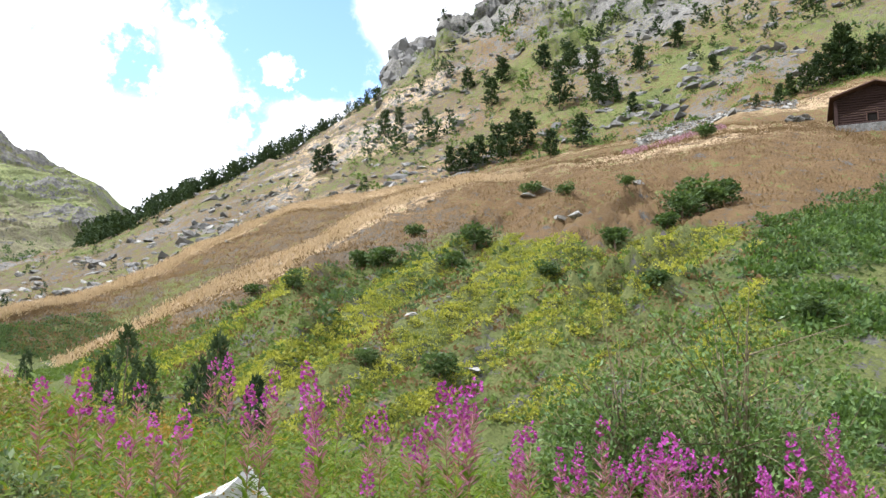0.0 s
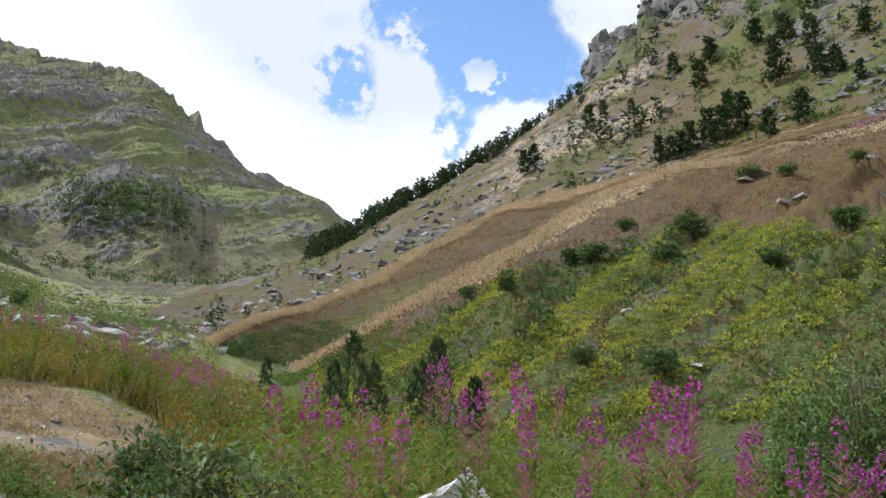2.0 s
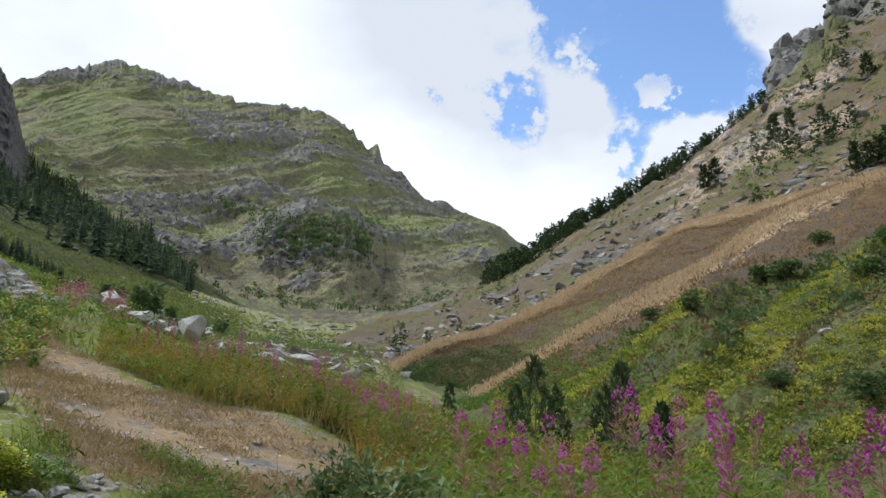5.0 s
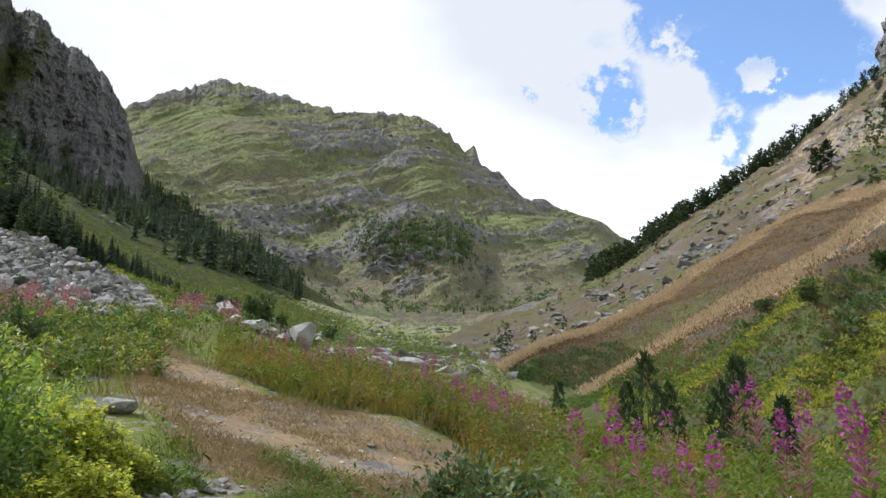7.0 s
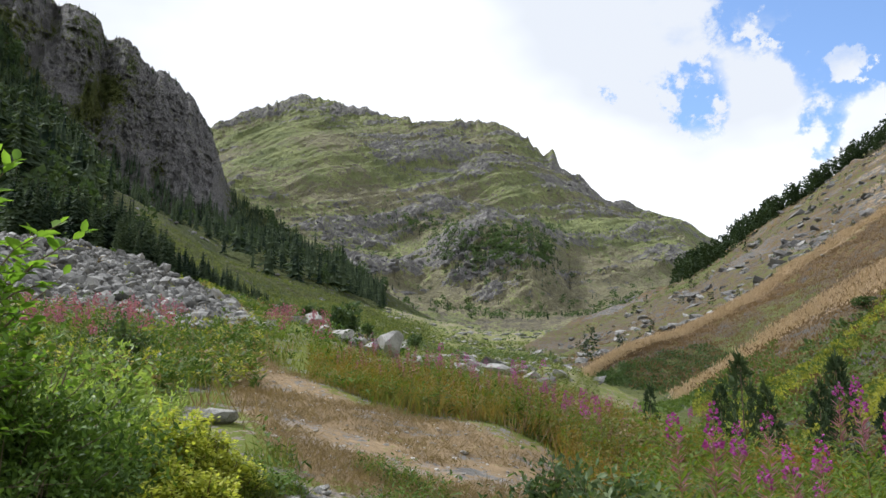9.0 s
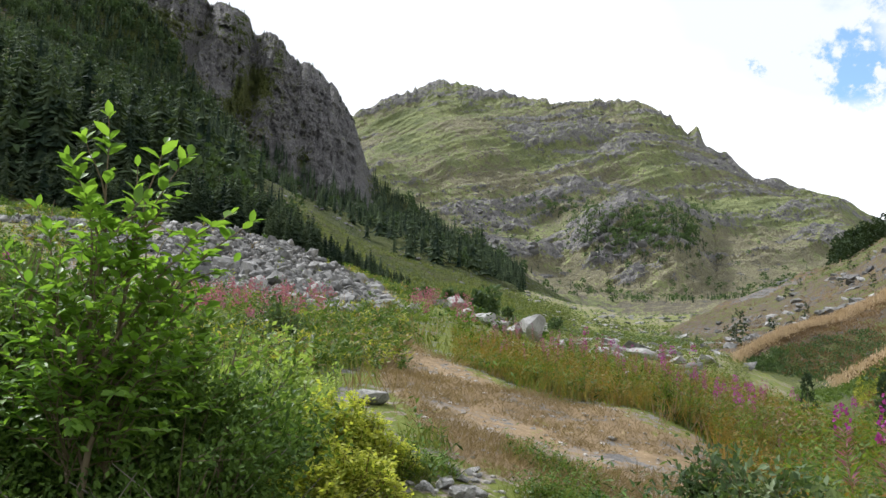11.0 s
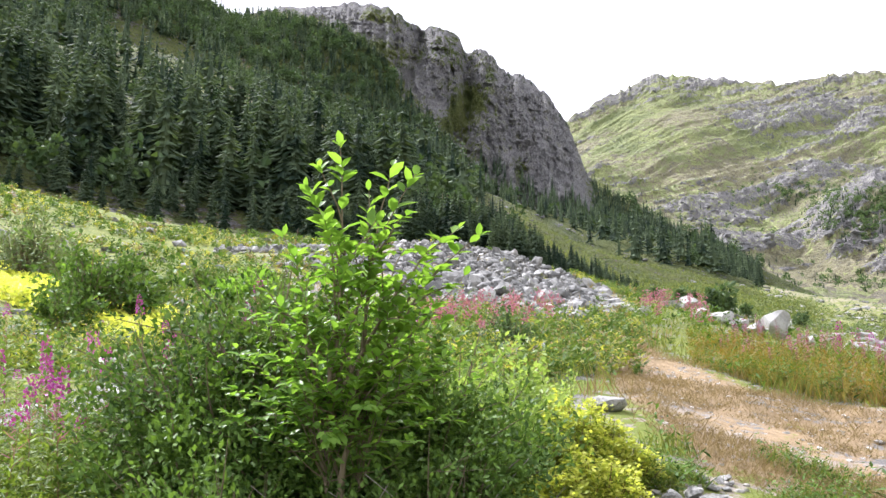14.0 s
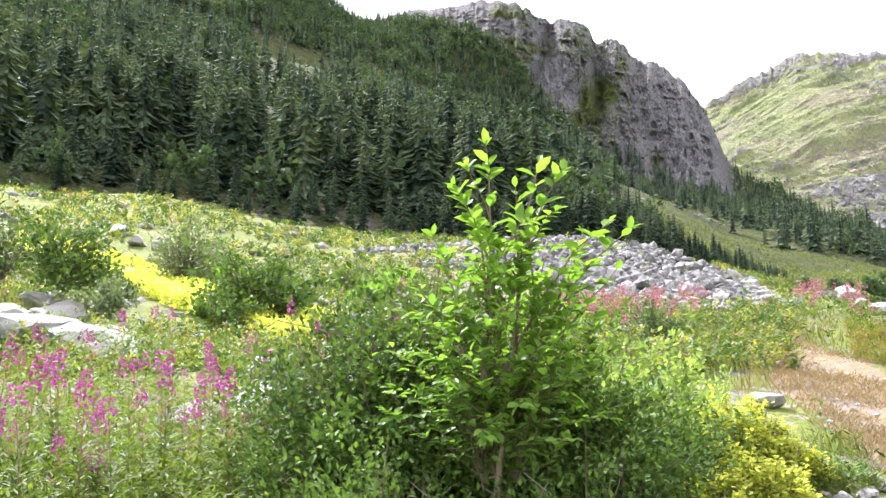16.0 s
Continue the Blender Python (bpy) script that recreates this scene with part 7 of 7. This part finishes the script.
hill_grass(8000, 0.5, 1.4, -33, 24, g)
hill_grass(4000, 1.4, 2.0, -33, 28, g)
hill_grass(7000, 2.7, 3.2, -33, 28, g)
hill_grass(6000, 2.1, 2.8, -2, 26, g)
for i, (b, e, s) in enumerate([(-18.3, 18.2, 1.8), (-17.7, 13.5, 2.2), (-19.3, 13.9, 1.8), (-16.6, 13.3, 1.6), (-6.6, 15.0, 1.2), (-8.9, 15.0, 1.0), (-13.1, 15.5, 0.9), (1.3, 12.2, 1.1), (-2.8, 11.5, 1.6), (-1.3, 10.0, 1.3), (3.3, 10.2, 1.3), (4.8, 10.0, 1.2), (9.3, 8.5, 1.0), (11.8, 8.0, 0.9), (-15.6, 12.7, 1.2), (-12.2, 11.4, 1.3), (-7.7, 9.6, 0.9), (-14.7, 8.8, 1.0), (4.3, 3.6, 0.7), (-0.6, 2.9, 0.9), (-24.4, 6.4, 1.2)]):
    q = away(700 + i)
    at = hill.seen(b, e)
    ob = thing("hill_shrub", "rounded dark green shrub on the hillside", "shrub", at, "shrubs on the hillside")
    v, f = round_shape(720 + i, 700, 0.1)
    pile = Pile()
    pile.add((v - np.array([0, 0, 0.1])) * s * np.array([1.5, 1.5, 0.85]), f)
    part("foliage", pile.mesh("foliage", M_SHRUB), ob)
    v, t = tube(np.array([[0, 0, -0.1], [0.02, 0, 0.25 * s], [0.0, 0.03, 0.5 * s]]), np.array([0.05, 0.04, 0.02]) * s, 5)
    pile = Pile()
    pile.add(v, quads=t)
    part("stem", pile.mesh("stem", M_BARK), ob)
for i, (b, d, s) in enumerate([(45.2, 75, 3.0), (44.5, 78, 3.2), (47.0, 95, 2.5), (48.7, 90, 1.6), (49.6, 70, 1.2), (40.0, 90, 2.0), (46.2, 110, 2.0), (43.2, 85, 1.8)]):
    at = ground_at(b, d)[0]
    ob = thing("valley_bush", "dark green bush on the valley meadow", "shrub", at, "bushes in the valley")
    v, f = round_shape(760 + i, 320, 0.16)
    pile = Pile()
    pile.add((v - np.array([0, 0, 0.08])) * s * np.array([0.9, 0.9, 1.0]), f)
    part("foliage", pile.mesh("foliage", M_SHRUB), ob)
    v, t = tube(np.array([[0, 0, -0.1], [0.02, 0, 0.25 * s], [0.0, 0.03, 0.5 * s]]), np.array([0.05, 0.04, 0.02]) * s, 5)
    pile = Pile()
    pile.add(v, quads=t)
    part("stem", pile.mesh("stem", M_BARK), ob)

fringe = Pile()
for k0, k1, b0, b1, n, lo, hi in ((0.88, 1.03, -6, 23, 9000, 0.1, 0.32), (2.84, 3.03, 0, 29, 9000, 0.18, 0.5)):
    at = np.repeat(hill.spot(g.uniform(b0, b1, n), g.uniform(k0, k1, n)), 4, 0)
    m = len(at)
    v, f = cards(at + g.normal(size=(m, 3)) * np.array([0.3, 0.3, 0.03]), np.array([0, 0, 1.0]) + g.normal(size=(m, 3)) * 0.35, g.normal(size=(m, 3)), g.uniform(lo, hi, m), 0.06, 0.3, 0.3)
    fringe.add(v, f)
tagged(new("ridge_grass", fringe.mesh("ridge_grass", M_TAN)), "tall dry grass along the ridge crests, sunlit glow in its pale colour", "grass", kind="stuff")


def outcrops(name, sheet, n, b0, b1, k0, k1, small, large, test, material, label, g, form=(1.5, 1.0, 0.6)):
    pile = Pile()
    b, k = g.uniform(b0, b1, n), g.uniform(k0, k1, n)
    at = sheet.spot(b, k)
    for i in np.nonzero(test(b, k, at))[0]:
        v, f = STONES[i % 10]
        turn = np.array(Euler((g.uniform(-.4, .4), g.uniform(-.4, .4), g.uniform(0, 6.3))).to_matrix())
        s = small + (large - small) * g.uniform(0, 1) ** 2.2
        pile.add((v * s * np.array(form)) @ turn.T + at[i] - np.array([0, 0, 0.22 * s]), f)
    tagged(new(name, pile.mesh(name, material)), label, "rocks", kind="stuff")


M_CRAG = surface("crag_rock", lambda n: (n.mix(n.noise(n.add("ShaderNodeNewGeometry").outputs["Position"], 0.12, 6.0, 0.7), (0.09, 0.09, 0.095), n.mix(n.add("ShaderNodeNewGeometry").outputs["Random Per Island"], (0.14, 0.138, 0.134), (0.29, 0.28, 0.262))), n.noise(n.add("ShaderNodeNewGeometry").outputs["Position"], 0.5, 6.0, 0.7)), 0.95, 0.1, (0.8, 1.0))
outcrops("hill_outcrops", hill, 5200, -33, 22, 3.95, 6.0, 0.2, 2.0, lambda b, k, at: (vnoise(at * 0.05, 46) + 0.9 * vnoise(at * 0.2, 48) > 0.15 + 0.35 * (b > 4)), M_CRAG, "grey rocks breaking through the upper hillside", g)
outcrops("crest_crags", hill, 420, -6, 3.8, 5.7, 6.0, 1.0, 5.0, lambda b, k, at: vnoise(at * 0.06, 44) > -0.5, M_CRAG, "jagged grey crags along the hill crest", g, (1.0, 0.8, 1.1))
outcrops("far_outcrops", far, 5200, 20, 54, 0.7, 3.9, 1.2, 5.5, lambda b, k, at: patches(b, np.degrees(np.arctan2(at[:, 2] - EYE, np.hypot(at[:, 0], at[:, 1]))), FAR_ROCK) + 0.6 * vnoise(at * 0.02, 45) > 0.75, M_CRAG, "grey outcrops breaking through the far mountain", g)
outcrops("cliff_blocks", left, 300, 40, 60, 0.6, 1.6, 0.4, 1.6, lambda b, k, at: vnoise(at * 0.03, 47) > 0.3, M_CRAG, "fallen rocks below the cliff", g)

rise_of = lambda at: np.degrees(np.arctan2(at[:, 2] - EYE, np.hypot(at[:, 0], at[:, 1])))
outcrops("pale_debris", hill, 9000, -24, -14, 2.0, 4.6, 0.15, 0.7, lambda b, k, at: np.abs(rise_of(at) - np.interp(b, [-21, -17, -14], [19.9, 19.0, 18.2])) < 0.3 + 0.3 * vnoise(at * 0.15, 49), M_SCREE, "pale rubble fan at the foot of the upper slope", g)
M_FADED = leafy("faded_pink_flowers", (0.22, 0.11, 0.18), (0.4, 0.24, 0.34), 0.3)
hill_clumps("distant_fireweed", 6000, 0.9, 4.0, -19.5, -13, lambda b, k, e, at: np.abs(e - np.interp(b, [-19, -13.5], [18.8, 17.6])) < 0.13, 0.35, M_FADED, "faded pink fireweed along the terrace", g, 10, 0.6)

# ---- the chalet ----
M_LOG = surface("weathered_red_brown_logs", lambda n: (n.mix(n.noise(n.add("ShaderNodeMapping", {0: n.add("ShaderNodeTexCoord").outputs["Object"], 3: (0.6, 0.6, 8.0)}).outputs[0], 3.0, 5.0, 0.65), (0.010, 0.007, 0.007), (0.06, 0.034, 0.03)), n.noise(n.add("ShaderNodeMapping", {0: n.add("ShaderNodeTexCoord").outputs["Object"], 3: (0.6, 0.6, 10.0)}).outputs[0], 5.0, 5.0)), 0.85, 0.15, (0.5, 0.03))
M_ROOF = surface("rusty_roof_boards", lambda n: n.mix(n.noise(n.add("ShaderNodeTexCoord").outputs["Object"], 2.5, 5.0, 0.7), (0.045, 0.028, 0.024), (0.13, 0.075, 0.058)), 0.8, 0.2)
# Near-black that stands for the shade inside the chalet.
M_DARK = surface("opening_shade", lambda n: n.mix(n.noise(n.add("ShaderNodeTexCoord").outputs["Object"], 3.0), (0.006, 0.006, 0.006), (0.015, 0.012, 0.01)), 0.9, 0.1)


def box(pile, lo, hi, slot=0, bevel=0.0):
    x0, y0, z0 = lo
    x1, y1, z1 = hi
    c = bevel
    v, f = [], []
    bm = bmesh.new()
    bmesh.ops.create_cube(bm, size=1.0)
    for p in bm.verts:
        p.co = Vector((x0 if p.co.x < 0 else x1, y0 if p.co.y < 0 else y1, z0 if p.co.z < 0 else z1))
    if c:
        bmesh.ops.bevel(bm, geom=bm.edges[:], offset=c, segments=1, affect="EDGES")
    bmesh.ops.triangulate(bm, faces=bm.faces[:])
    bm.verts.index_update()
    pile.add(np.array([p.co for p in bm.verts]), np.array([[p.index for p in fc.verts] for fc in bm.faces]), slot=slot)
    bm.free()


def boxed(name, lo, hi, material, parent, bevel=0.02, label=""):
    pile = Pile()
    box(pile, lo, hi, 0, bevel)
    return part(name, pile.mesh(name, material), parent, label)


def chalet(b, e):
    at = hill.seen(b, e)
    ob = thing("chalet", "old dark red-brown log chalet on a stone base", "house", at)
    ob.rotation_euler = (0, 0, radians(b + 6))
    W, D, E, G = 6.2, 5.0, 3.1, 4.05
    boxed("stone_base", (-W / 2 - 0.1, -0.1, -1.6), (W / 2 + 0.1, D + 0.1, 0.75), M_CRAG, ob, 0.05, "pale rubble stone base")
    rows = 11
    for k in range(rows):
        z0, z1 = 0.76 + (E - 0.76) * k / rows, 0.76 + (E - 0.76) * (k + 1) / rows - 0.055
        gap = 1 <= k <= 3
        for x0, x1 in ([(-W / 2, -0.75), (0.0, W / 2)] if gap else [(-W / 2, W / 2)]):
            boxed("log", (x0, 0, z0), (x1, 0.2, z1), M_LOG, ob, 0.03)
        boxed("log", (-W / 2, 0.24, z0 + 0.05), (-W / 2 + 0.2, D, z1 + 0.05), M_LOG, ob, 0.03)
        boxed("log", (W / 2 - 0.2, 0.24, z0 + 0.05), (W / 2, D, z1 + 0.05), M_LOG, ob, 0.03)
    boxed("back_wall", (-W / 2 + 0.21, D - 0.2, 0.76), (W / 2 - 0.21, D, E), M_LOG, ob, 0.02)
    for k in range(5):
        z0, z1 = E + (G - E) * k / 5, E + (G - E) * (k + 1) / 5 - 0.02
        half = W / 2 * (1 - k / 5) - 0.35
        if half > 0.2:
            boxed("gable_board", (-half, 0.02, z0), (half, 0.16, z1), M_LOG, ob, 0.02)
    # Solid panel in the log gap; its black paints the unlit interior.
    win = boxed("window", (-0.75, 0.1, 0.98), (0.0, 0.16, 1.6), M_DARK, ob, 0.0, "small window opening filled by a panel coloured as interior shade")
    boxed("frame", (-0.83, -0.04, 0.92), (-0.76, 0.22, 1.66), M_ROOF, win)
    boxed("frame", (0.01, -0.04, 0.92), (0.08, 0.22, 1.66), M_ROOF, win)
    for s in (-1, 1):
        pile = Pile()
        th = 0.1
        x0, x1 = s * (W / 2 + 0.45), 0.0
        z0, z1 = E - 0.1, G + 0.1
        v = np.array([[x, y, z + dz] for dz in (0, th) for y in (-0.7, D + 0.5) for x, z in ((x0, z0), (x1, z1))])
        pile.add(v, quads=[[0, 1, 3, 2], [4, 6, 7, 5], [0, 4, 5, 1], [2, 3, 7, 6], [0, 2, 6, 4], [1, 5, 7, 3]])
        part("roof_slope", pile.mesh("roof_slope", M_ROOF), ob)
    boxed("chimney", (0.3, 1.6, G - 0.4), (1.0, 2.3, G + 0.45), M_ROOF, ob, 0.03, "stubby rust-brown chimney cap")
    boxed("corner_post", (-W / 2 - 0.12, -0.1, 0.76), (-W / 2 + 0.14, -0.005, E - 0.2), M_LOG, ob, 0.02)


chalet(-28.6, 17.6)
at = hill.seen(-24.1, 18.7)
wall = thing("ruined_wall", "low ruined dry-stone wall beside the chalet", "wall", at)
q = away(801)
pile = Pile()
for i in range(46):
    v, f = STONES[i % 10]
    pile.add(v * q.uniform(0.18, 0.34) * np.array([1.3, 0.9, 0.7]) + np.array([q.uniform(-1.2, 1.2), q.uniform(-0.25, 0.25), q.uniform(0, 0.7)]), f)
tagged(part("rubble", pile.mesh("rubble", M_SCREE), wall), kind="stuff")
